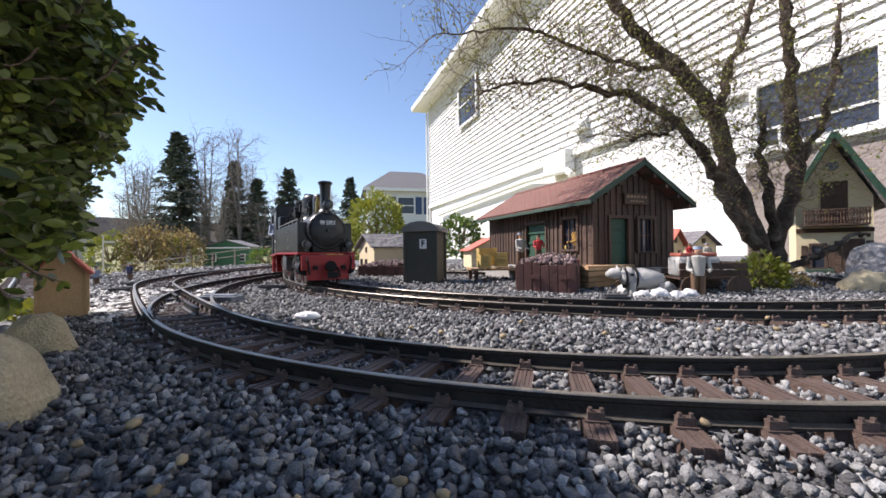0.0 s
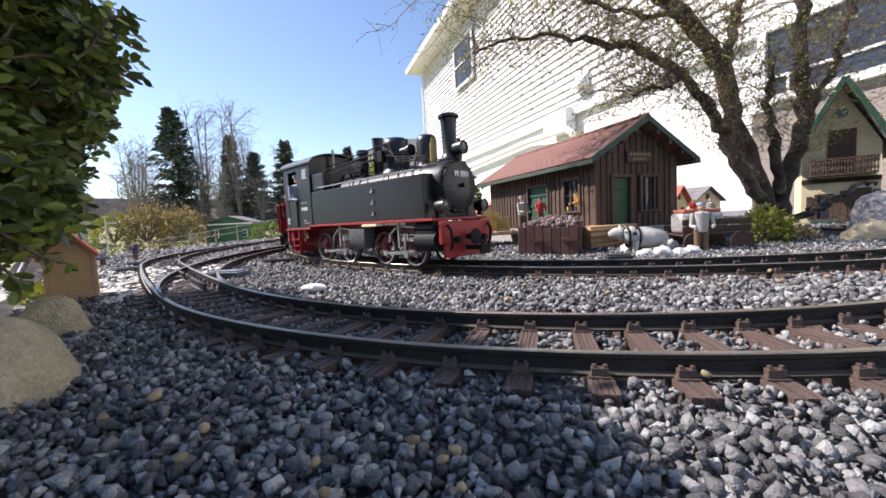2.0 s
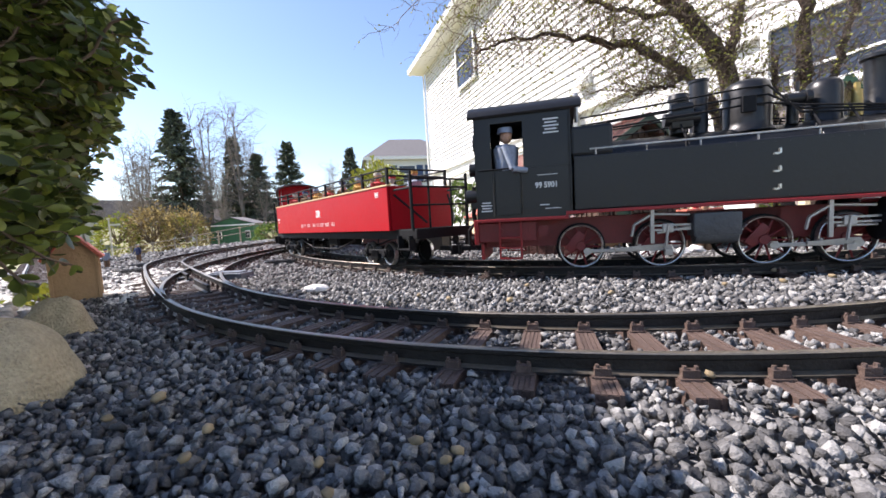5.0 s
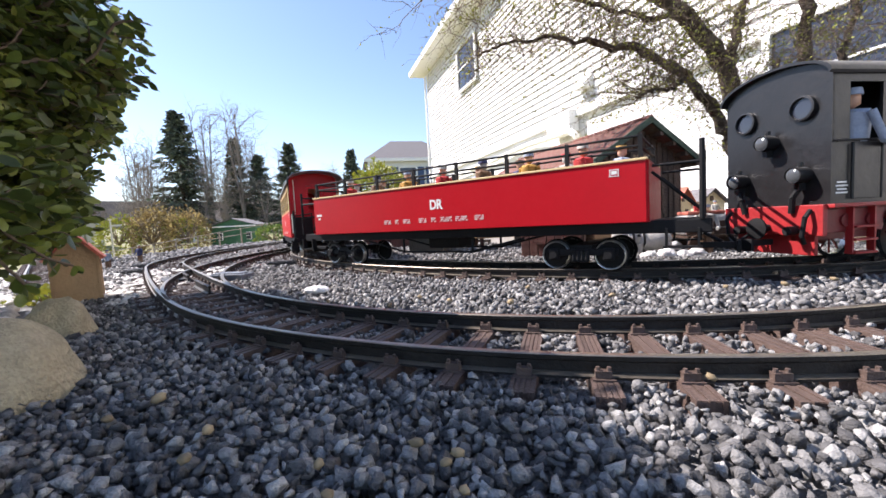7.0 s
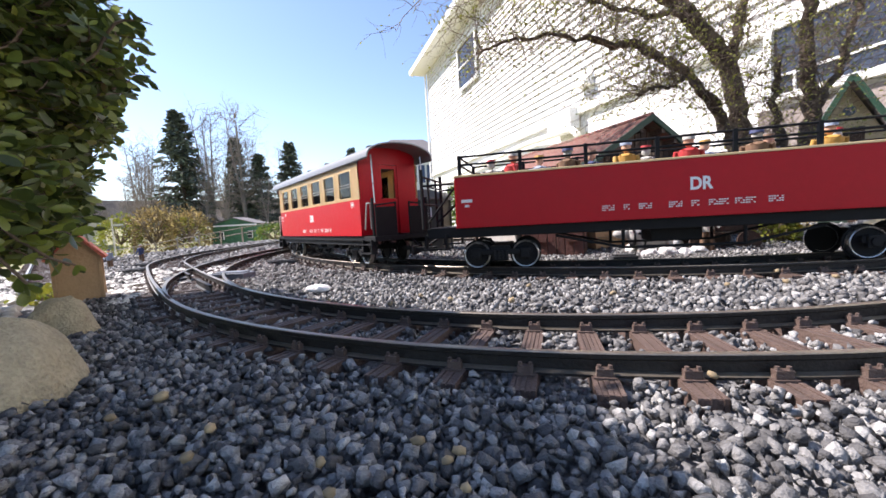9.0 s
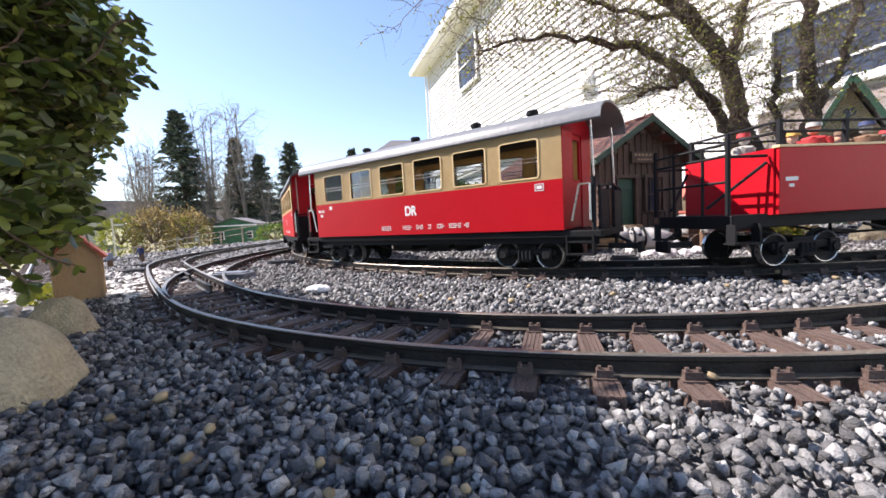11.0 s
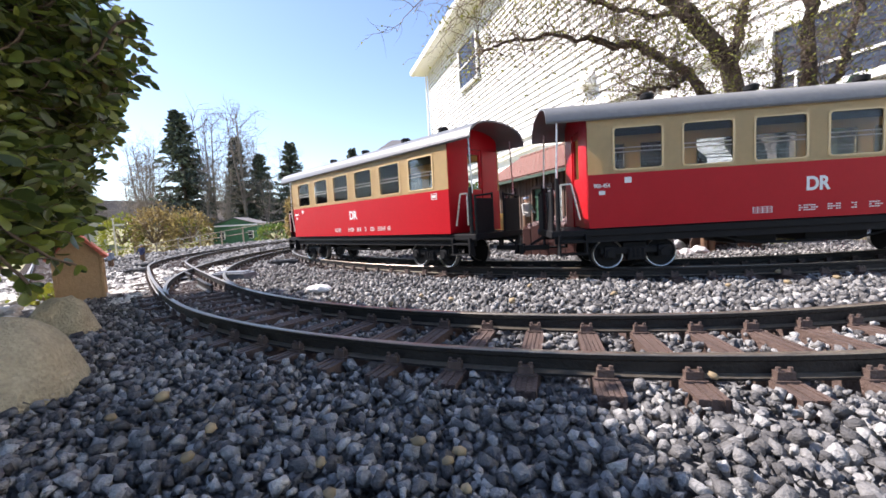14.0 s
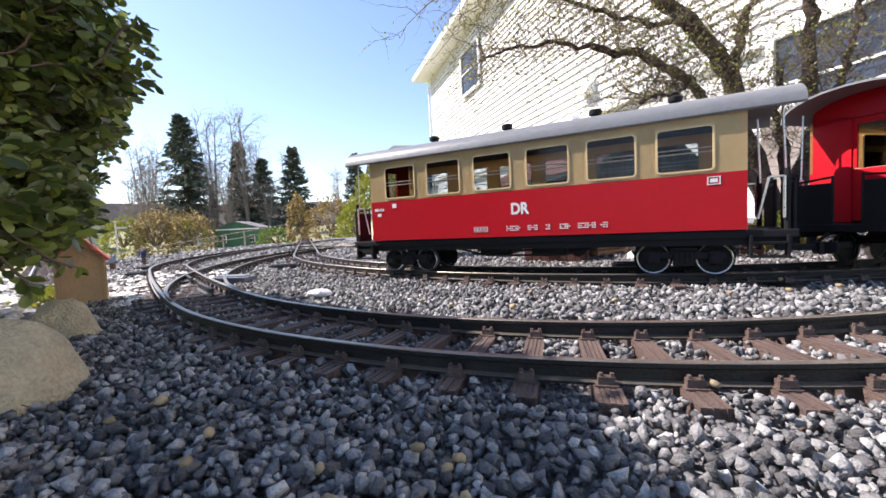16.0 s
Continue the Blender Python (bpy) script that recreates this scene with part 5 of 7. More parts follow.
GOLD = material("gold_ochre_paint", (0.50, 0.30, 0.06), 0.6, vary=0.15, scale=80)
standing_doll(0.165, 0.60, 0.0305, -60, 0.072, 2, "small painted figurine in white shirt on the trestle")
standing_doll(0.185, 0.545, 0.0445, -90, 0.050, 1, "small painted figurine in red coat by the shed")
standing_doll(0.247, 0.520, 0.0445, 180, 0.066, 3, "small painted figurine in yellow coat by the crates")
standing_doll(0.348, 0.385, -0.002, -110, 0.070, 2, "figurine in pale coat standing beside the oxen")
standing_doll(-0.735, 0.60, 0.0, -70, 0.042, 0, "tiny figurine in blue beside the far tracks")
standing_doll(-0.775, 0.70, 0.0, -90, 0.046, 4, "tiny figurine in dark clothes beside the far tracks")
standing_doll(0.70, 0.80, 0.022, -90, 0.058, 1, "tiny figurine in red by the village house")
standing_doll(0.74, 0.79, 0.022, -90, 0.058, 2, "tiny figurine in white by the village house")

OXHIDE = material("white_painted_hide", (0.42, 0.40, 0.37), 0.75, vary=0.15, scale=60)


def ox(m):
    s = thing("model_ox", "white painted model ox lying in harness beside the track", "animal", m, group="oxen")
    bm = bm_new()
    blob(bm, (0, 0, 0.026), (0.030, 0.014, 0.015), 2, 0.12, 1.5, 2)
    blob(bm, (0.022, 0, 0.030), (0.012, 0.012, 0.013), 2, 0.1, 1.5, 4)
    part("body", bm, OXHIDE, s, smooth=80)
    bm = bm_new()
    blob(bm, (0.040, 0, 0.034), (0.013, 0.007, 0.007), 2, 0.1, 2, 1)
    for e in (-1, 1):
        rod(bm, (0.033, e * 0.005, 0.039), (0.034, e * 0.013, 0.045), 0.0015, 0.0006, seg=6)
    part("head", bm, OXHIDE, s, smooth=80)
    for x in (-0.020, 0.018):
        for y in (-0.008, 0.008):
            bm = bm_new()
            rod(bm, (x, y, 0.0), (x, y, 0.022), 0.0032, 0.0055, seg=8)
            part("leg", bm, OXHIDE, s, smooth=60)
    bm = bm_new()
    rod(bm, (0.020, -0.016, 0.034), (0.020, 0.016, 0.034), 0.002, seg=6)
    for x in (0.012, 0.026):
        lathe(bm, [(0.0142, -0.0012), (0.0148, 0), (0.0142, 0.0012)], pose(x, 0, 0.028) @ ROT_X, 16)
    part("harness", bm, BLACK, s)


ox(place(0.288, 0.405, -0.004, 0, 0, 172))
ox(place(0.310, 0.440, -0.004, 0, 0, 176))


def ox_cart():
    s = thing("farm_cart", "dark wooden farm cart behind the oxen", "cart", place(0.385, 0.42, -0.003, 0, 0, -8))
    bm = bm_new()
    for k in range(4):
        block(bm, (0, -0.022 + k * 0.015, 0.026), (0.085, 0.0138, 0.003))
    part("floor", bm, WOOD_DARK, s)
    for y in (-0.030, 0.030):
        for k in range(2):
            bm = bm_new()
            block(bm, (0, y, 0.034 + k * 0.010), (0.088, 0.003, 0.0085), rx=8 if y < 0 else -8)
            part("side_board", bm, WOOD_DARK, s)
        for x in (-0.03, 0.03):
            bm = bm_new()
            lathe(bm, [(0.0125, -0.0018), (0.0150, -0.0018), (0.0150, 0.0018), (0.0125, 0.0018)], pose(x, y * 1.2, 0.015, 90), 20)
            for q in range(8):
                a = math.pi * q / 4
                rod(bm, (x, y * 1.2, 0.015), (x + 0.013 * math.cos(a), y * 1.2, 0.015 + 0.013 * math.sin(a)), 0.0011, seg=5)
            part("wheel", bm, WOOD_DARK, s)
    bm = bm_new()
    rod(bm, (-0.045, 0, 0.020), (-0.12, 0, 0.020), 0.0022, seg=6)
    part("shaft", bm, WOOD_DARK, s)


ox_cart()


def cart_load():
    s = thing("cart_load", "white canvas load with red top resting on the farm cart", "load", place(0.372, 0.42, 0.0245, 0, 0, -8))
    bm = bm_new()
    block(bm, (0, 0, 0.015), (0.056, 0.040, 0.030), bev=0.006)
    part("canvas", bm, OXHIDE, s, smooth=60)
    bm = bm_new()
    block(bm, (0, 0, 0.0325), (0.050, 0.036, 0.005), bev=0.002)
    part("top", bm, TILE_RED, s, "faded red top")


cart_load()


def stone(name, label, c, s, mat, sub=4, rough=0.22, freq=1.6, seed=0.0, rz=0.0):
    bm = bm_new()
    blob(bm, (0, 0, 0), s, sub, rough, freq, seed)
    ob = part(name, bm, mat, smooth=80)
    ob.matrix_basis = place(*c, 0, 0, rz)
    return tagged(ob, label, "rock")


PALEROCK = material("white_quartz", (0.66, 0.64, 0.62), 0.7, vary=0.2, scale=40, bump=0.4)
for k, (x, y, r) in enumerate(((0.265, 0.375, 0.009), (0.285, 0.372, 0.011), (0.305, 0.368, 0.008), (0.325, 0.374, 0.010), (0.275, 0.42, 0.012), (0.335, 0.43, 0.014))):
    tagged(stone("quartz_stone", "lump of white quartz beside the track", (x, y, r * 0.45), (r * 1.25, r, r * 0.8), PALEROCK, 3, 0.35, 1.8, k * 3.1), group="quartz stones")
stone("boulder", "grey and tan boulder at the foot of the chalet", (0.668, 0.430, 0.010), (0.044, 0.042, 0.060), GREYROCK, 4, 0.3, 1.3, 8.0, 20)
stone("boulder", "tan boulder with flat face beside the track", (0.606, 0.405, 0.002), (0.034, 0.026, 0.030), ROCK, 4, 0.3, 1.3, 2.0)
stone("boulder", "rounded tan sandstone rock in the gravel", (-0.198, 0.110, -0.002), (0.037, 0.034, 0.038), ROCK, 5, 0.10, 1.2, 5.0)
stone("boulder", "brown and green rock at the gravel edge", (-0.266, 0.185, 0.000), (0.021, 0.018, 0.027), ROCK, 4, 0.28, 1.2, 11.0)


# ---- kiosk ----
def kiosk():
    s = thing("kiosk", "tan model kiosk with red tiled gable roof", "model building", place(-0.393, 0.293, -0.010, 0, 0, 40))
    w, d, h, pk = 0.036, 0.030, 0.060, 0.083
    bm = bm_new()
    prism(bm, [(-w / 2, 0), (w / 2, 0), (w / 2, h), (0, pk - 0.002), (-w / 2, h)], -d / 2, d / 2)
    part("wall", bm, TAN, s)
    for x in (-w / 2, w / 2):
        for y in (-d / 2, d / 2):
            bm = bm_new()
            block(bm, (x, y, h / 2), (0.003, 0.003, h), bev=0.0005)
            part("corner_post", bm, TAN, s)
    bm = bm_new()
    block(bm, (0, -d / 2, h - 0.001), (w - 0.003, 0.002, 0.002))
    part("lintel", bm, TAN, s)
    sl = math.atan2(pk - h, w / 2)
    ln = math.hypot(pk - h, w / 2) + 0.008
    for e in (-1, 1):
        bm = bm_new()
        block(bm, (e * (w / 4 + 0.002), 0, (h + pk) / 2 - 0.001), (ln, d + 0.010, 0.002), ry=e * math.degrees(sl))
        r = part("roof", bm, TILE_RED, s)
        for i in range(4):
            for j in range(5):
                a = (i + 0.5) / 4
                bm = bm_new()
                block(bm, (0, 0, 0), (ln / 4 + 0.002, (d + 0.010) / 5 - 0.0006, 0.0016), bev=0.0005)
                t = part("roof_tile", bm, TILE_RED, r)
                t.matrix_basis = pose(e * (w / 2 + 0.005) * a, -d / 2 - 0.005 + (j + 0.5) * (d + 0.010) / 5, pk + 0.0015 - (pk - h + 0.004) * a, 0, e * (math.degrees(sl) - 4), 0)


kiosk()


# ---- turnout parts ----
def turnout_motor(m, size, mat, label):
    s = thing("turnout_motor", label, "turnout motor", m)
    bm = bm_new()
    x, y, z = size
    block(bm, (0, 0, z / 2), size, bev=0.0012)
    part("housing", bm, mat, s)
    bm = bm_new()
    block(bm, (0, 0, z + 0.0006), (x * 0.8, y * 0.7, 0.0018), bev=0.0006)
    for e in (-1, 1):
        rod(bm, (e * x * 0.42, 0, z), (e * x * 0.42, 0, z + 0.0016), 0.0016, seg=8)
    part("lid", bm, mat, s)


DARK = material("dull_black_housing", (0.03, 0.03, 0.032), 0.55)
# Housing grey lightened so that the colour carries the sunlight on it.
PALEGREY = material("sunlit_grey_housing", (0.16, 0.17, 0.19), 0.4)
turnout_motor(place(-0.292, 0.372, 0.002, 0, 0, -12), (0.054, 0.024, 0.009), PALEGREY, "plastic turnout motor beside the curve, coloured a sunlit grey")
turnout_motor(place(-0.300, 0.50, 0.002, 0, 0, 10), (0.050, 0.016, 0.007), DARK, "flat black turnout motor in the gravel")
turnout_motor(place(-0.555, 0.49, 0.002, 0, 0, 25), (0.036, 0.018, 0.007), DARK, "flat black turnout motor in the gravel")
turnout_motor(place(-0.640, 0.58, 0.002, 0, 0, 25), (0.036, 0.018, 0.007), DARK, "flat black turnout motor in the gravel")
turnout_motor(place(0.205, 0.335, 0.004, 0, 0, -8), (0.028, 0.016, 0.007), DARK, "flat black track magnet between the rails")


def turnout_point():
    s = thing("turnout_frog", "black plate and check rails inside the turnout", "turnout")
    for k in range(2):
        x, y, a = BRANCH[10 + k * 16]
        bm = bm_new()
        sweep(bm, [(q[0] + 0.012 * math.sin(q[2]), q[1] - 0.012 * math.cos(q[2]), q[2]) for q in BRANCH[6 + k * 16:16 + k * 16]], rail_prof(0.0))
        part("check_rail", bm, (RAIL, RAILTOP_GLINT), s)
    x, y, a = BRANCH[26]
    bm = bm_new()
    block(bm, (x, y, 0.005), (0.045, 0.030, 0.004), rz=math.degrees(a), bev=0.0008)
    part("frog_plate", bm, DARK, s)


turnout_point()


# ---- chalet ----
def chalet():
    s = thing("chalet", "cream half-timbered model chalet with green trim and balcony", "model building", place(0.882, 0.704, -0.015, 0, 0, -38))
    w, d, h, pk = 0.132, 0.18, 0.200, 0.330
    bm = bm_new()
    prism(bm, [(0, 0), (w, 0), (w, h), (w / 2, pk), (0, h)], 0, d)
    part("wall", bm, STUCCO, s)
    sl = math.degrees(math.atan2(pk - h, w / 2))
    ln = math.hypot(pk - h, w / 2) + 0.05
    for e in (-1, 1):
        bm = bm_new()
        block(bm, (w / 2 + e * (w / 4 + 0.012), d / 2 - 0.012, (h + pk) / 2 - 0.006), (ln, d + 0.05, 0.006), ry=e * sl)
        r = part("roof", bm, SHINGLE, s, "dark shingled roof")
        for k in range(12):
            bm = bm_new()
            block(bm, (w / 2 + e * (0.006 + (w / 4 + 0.012) * 2 * (k + 0.5) / 12), d / 2 - 0.012, pk + 0.002 - (pk - h + 0.028) * (k + 0.5) / 12), (ln / 12 + 0.003, d + 0.052, 0.003), ry=e * (sl - 3))
            part("shingle_row", bm, SHINGLE, r)
        bm = bm_new()
        block(bm, (w / 2 + e * (w / 4 + 0.012), -0.038, (h + pk) / 2 - 0.006), (ln + 0.004, 0.006, 0.011), ry=e * sl, bev=0.001)
        part("barge_board", bm, GREEN, s, "green barge board")
    for z in (0.115,):
        bm = bm_new()
        for k in range(2):
            block(bm, (w / 2, -0.003, z + 0.006), (w, 0.006, 0.010))
        part("beam", bm, WOOD_DARK, s)
    # balcony
    bm = bm_new()
    block(bm, (w / 2, -0.022, 0.133), (w * 0.82, 0.044, 0.005))
    bal = part("balcony", bm, WOOD_DARK, s, "dark turned-wood balcony")
    for k in range(22):
        bm = bm_new()
        x = w * 0.1 + k * w * 0.8 / 21
        lathe(bm, [(0.0012, 0), (0.0026, 0.008), (0.0012, 0.016), (0.0026, 0.024), (0.0014, 0.031)], pose(x, -0.042, 0.1355), 6)
        part("baluster", bm, WOOD_DARK, bal)
    bm = bm_new()
    block(bm, (w / 2, -0.042, 0.168), (w * 0.84, 0.005, 0.004))
    part("handrail", bm, WOOD_DARK, bal)

    def opening(x0, x1, z0, z1, mat, name, shutters=True):
        bm = bm_new()
        for a, b, c, q in ((x0 - 0.005, x1 + 0.005, z1, z1 + 0.005), (x0 - 0.005, x0, z0, z1), (x1, x1 + 0.005, z0, z1), (x0 - 0.005, x1 + 0.005, z0 - 0.005, z0)):
            block(bm, ((a + b) / 2, -0.002, (c + q) / 2), (b - a, 0.006, q - c))
        fr = part(name, bm, WOOD_DARK, s)
        bm = bm_new()
        block(bm, ((x0 + x1) / 2, -0.001, (z0 + z1) / 2), (x1 - x0, 0.002, z1 - z0))
        part("pane", bm, mat, fr)
        if shutters:
            for x in (x0 - 0.013, x1 + 0.013):
                bm = bm_new()
                block(bm, (x, -0.003, (z0 + z1) / 2), (0.012, 0.003, z1 - z0), bev=0.0005)
                part("shutter", bm, WOOD_DARK, fr)

    opening(0.050, 0.086, 0.138, 0.232, WOOD_DARK, "door", False)
    opening(0.028, 0.050, 0.032, 0.085, DARKGLASS, "window")
    opening(0.086, 0.112, 0.012, 0.095, WOOD_DARK, "door")
    bm = bm_new()
    block(bm, (0.040, -0.012, 0.022), (0.050, 0.014, 0.012), bev=0.002)
    part("flower_box", bm, GREEN_TRIM, s, "green flower box")
    bm = bm_new()
    rod(bm, (w / 2, -0.004, 0.275), (w / 2, 0.001, 0.275), 0.011, seg=16)
    part("round_window", bm, DARKGLASS, s)
    for x, y in ((0.012, 0.05), (w - 0.012, 0.05)):
        bm = bm_new()
        z = pk - (abs(x - w / 2) / (w / 2)) * (pk - h)
        block(bm, (x, y, z + 0.012), (0.026, 0.026, 0.060), bev=0.002)
        prism(bm, [(x - 0.015, z + 0.042), (x + 0.015, z + 0.042), (x, z + 0.058)], y - 0.015, y + 0.015)
        part("chimney", bm, STUCCO, s, "cream chimney with a cap")


chalet()


def cottage(m, roof, label, w=0.12, d=0.10, h=0.062, pk=0.105):
    s = thing("model_house", label, "model building", m, group="village houses")
    bm = bm_new()
    prism(bm, [(0, 0), (w, 0), (w, h), (w / 2, pk), (0, h)], 0, d)
    part("wall", bm, STUCCO, s)
    sl = math.degrees(math.atan2(pk - h, w / 2))
    ln = math.hypot(pk - h, w / 2) + 0.016
    for e in (-1, 1):
        bm = bm_new()
        block(bm, (w / 2 + e * (w / 4 + 0.005), d / 2, (h + pk) / 2), (ln, d + 0.03, 0.004), ry=e * sl, bev=0.0008)
        part("roof", bm, roof, s, "tiled roof")
    for x in (0.03, 0.085):
        bm = bm_new()
        block(bm, (x, -0.001, 0.030), (0.020, 0.004, 0.026))
        wd = part("window", bm, WOOD_DARK, s)
        bm = bm_new()
        block(bm, (x, -0.0035, 0.030), (0.014, 0.001, 0.020))
        part("pane", bm, DARKGLASS, wd)
    bm = bm_new()
    block(bm, (w / 2, -0.001, 0.075), (0.016, 0.003, 0.018))
    part("gable_window", bm, WOOD_DARK, s)


cottage(place(0.685, 0.86, 0.018, 0, 0, 38), TILE_RED, "cream model house with orange-red tiled roof")
cottage(place(0.86, 0.98, 0.018, 0, 0, 20), SHINGLE, "cream model house with grey roof", 0.13, 0.1)
cottage(place(0.60, 1.12, 0.018, 0, 0, 30), TILE_RED, "cream model house with orange-red tiled roof")
cottage(place(0.10, 0.98, 0.0, 0, 0, 10), TILE_RED, "low brown model house behind the goods shed", 0.16, 0.12, 0.07, 0.11)
cottage(place(-0.30, 1.02, 0.0, 0, 0, -62), SHINGLE, "low brown model shed with grey roof", 0.17, 0.16, 0.085, 0.125)


# ---- plants ----
def raw_mesh(name, vs, fs, mat, parent=None, label="", smooth=False):
    """A mesh from arrays of corners and of equal-sized faces."""
    vs, fs = np.asarray(vs, np.float32), np.asarray(fs, np.int32)
    k = fs.shape[1]
    me = bpy.data.meshes.new(name)
    me.vertices.add(len(vs))
    me.vertices.foreach_set("co", vs.ravel())
    me.loops.add(fs.size)
    me.loops.foreach_set("vertex_index", fs.ravel())
    me.polygons.add(len(fs))
    me.polygons.foreach_set("loop_start", np.arange(0, fs.size, k, dtype=np.int32))
    if smooth:
        me.polygons.foreach_set("use_smooth", np.ones(len(fs), bool))
    me.update(calc_edges=True)
    me.materials.append(mat)
    ob = new(name, me)
    if parent:
        ob.parent = parent
    if label:
        ob["label"] = label
    return ob


def tubes(segs, sides):
    """Tapered tubes from rows of (start, end, radius, end radius)."""
    vs, fs = [], []
    for p, q, r0, r1 in segs:
        p, q = Vector(p), Vector(q)
        d = (q - p).normalized()
        u = d.orthogonal().normalized()
        w = d.cross(u)
        b = len(vs)
        for c, r in ((p, r0), (q, r1)):
            for k in range(sides):
                a = 2 * math.pi * k / sides
                vs.append(c + u * (r * math.cos(a)) + w * (r * math.sin(a)))
        for k in range(sides):
            j = (k + 1) % sides
            fs.append((b + k, b + j, b + sides + j, b + sides + k))
    return vs, fs


def limb(pts, r0, r1, rng, wob=0.012, cuts=6):
    """Splits a limb into short crooked pieces."""
    out, n = [], (len(pts) - 1) * cuts
    fine = []
    for a, b in zip(pts, pts[1:]):
        for k in range(cuts):
            fine.append(Vector(a).lerp(Vector(b), k / cuts))
    fine.append(Vector(pts[-1]))
    fine = [p + Vector([rng.uniform(-wob, wob) for _ in range(3)]) * (0.4 if 0 < i < n else 0) for i, p in enumerate(fine)]
    for i in range(n):
        a, b = i / n, (i + 1) / n
        out.append((fine[i], fine[i + 1], r0 + (r1 - r0) * a, r0 + (r1 - r0) * b))
    return out


def snake(segs, sides):
    """One unbroken tapered tube through a chain of pieces."""
    pts = [Vector(s[0]) for s in segs] + [Vector(segs[-1][1])]
    rad = [s[2] for s in segs] + [segs[-1][3]]
    u = (pts[1] - pts[0]).orthogonal().normalized()
    vs, fs = [], []
    for i, p in enumerate(pts):
        d = (pts[min(i + 1, len(pts) - 1)] - pts[max(i - 1, 0)]).normalized()
        u = (u - d * u.dot(d)).normalized()
        w = d.cross(u)
        for k in range(sides):
            a = 2 * math.pi * k / sides
            vs.append(p + u * (rad[i] * math.cos(a)) + w * (rad[i] * math.sin(a)))
    for i in range(len(pts) - 1):
        for k in range(sides):
            j = (k + 1) % sides
            fs.append((i * sides + k, i * sides + j, (i + 1) * sides + j, (i + 1) * sides + k))
    return vs, fs


def spray(p, d, length, r, depth, rng, segs, tips, gnarl=0.35, droop=0.0):
    """A twig that forks as it grows."""
    n = 4
    p, d = Vector(p), Vector(d).normalized()
    for k in range(n):
        d = (d + Vector([rng.gauss(0, gnarl * 0.5) for _ in range(3)]) + Vector((0, 0, -droop))).normalized()
        q = p + d * (length / n)
        segs.append((p, q, r * (1 - 0.7 * k / n), r * (1 - 0.7 * (k + 1) / n)))
        if depth and rng.random() < 0.85:
            side = d.orthogonal().normalized()
            side.rotate(Matrix.Rotation(rng.uniform(0, 6.28), 3, d))
            spray(q, d * 0.6 + side * rng.uniform(0.5, 1.0), length * rng.uniform(0.4, 0.7), r * 0.55, depth - 1, rng, segs, tips, gnarl, droop)
        tips.append((q, d))
        p = q


def leaves(spots, rng, size, shape=0.5, fold=0.25):
    """Small folded oval leaves at (place, direction)."""
    vs, fs = [], []
    for p, d in spots:
        s = size * rng.uniform(0.65, 1.25)
        d = (Vector(d) + Vector([rng.gauss(0, 0.5) for _ in range(3)])).normalized()
        u = d.orthogonal().normalized()
        u.rotate(Matrix.Rotation(rng.uniform(0, 6.28), 3, d))
        n = d.cross(u)
        b = len(vs)
        p = Vector(p)
        w = s * shape
        prof = ((0.0, 0.0), (0.25, 0.72), (0.6, 1.0), (0.88, 0.62), (1.0, 0.0))
        mid = [p + d * (s * a) + n * (s * 0.10 * math.sin(a * 3)) for a, _ in prof]
        vs.append(mid[0])
        for a, k in prof[1:4]:
            c = p + d * (s * a)
            vs.extend((c + u * (w * k / 2) + n * (w * fold * k / 2), p + d * (s * a), c - u * (w * k / 2) + n * (w * fold * k / 2)))
        vs.append(mid[4])
        for q in (0, 1):
            e = b + 1 + q
            f = b + 2 + q
            fs.append((b, e, f))
            for j in (0, 1):
                fs.append((e + 3 * j, e + 3 * j + 3, f + 3 * j))
                fs.append((f + 3 * j, e + 3 * j + 3, f + 3 * j + 3))
            fs.append((e + 6, b + 10, f + 6))
    return vs, fs


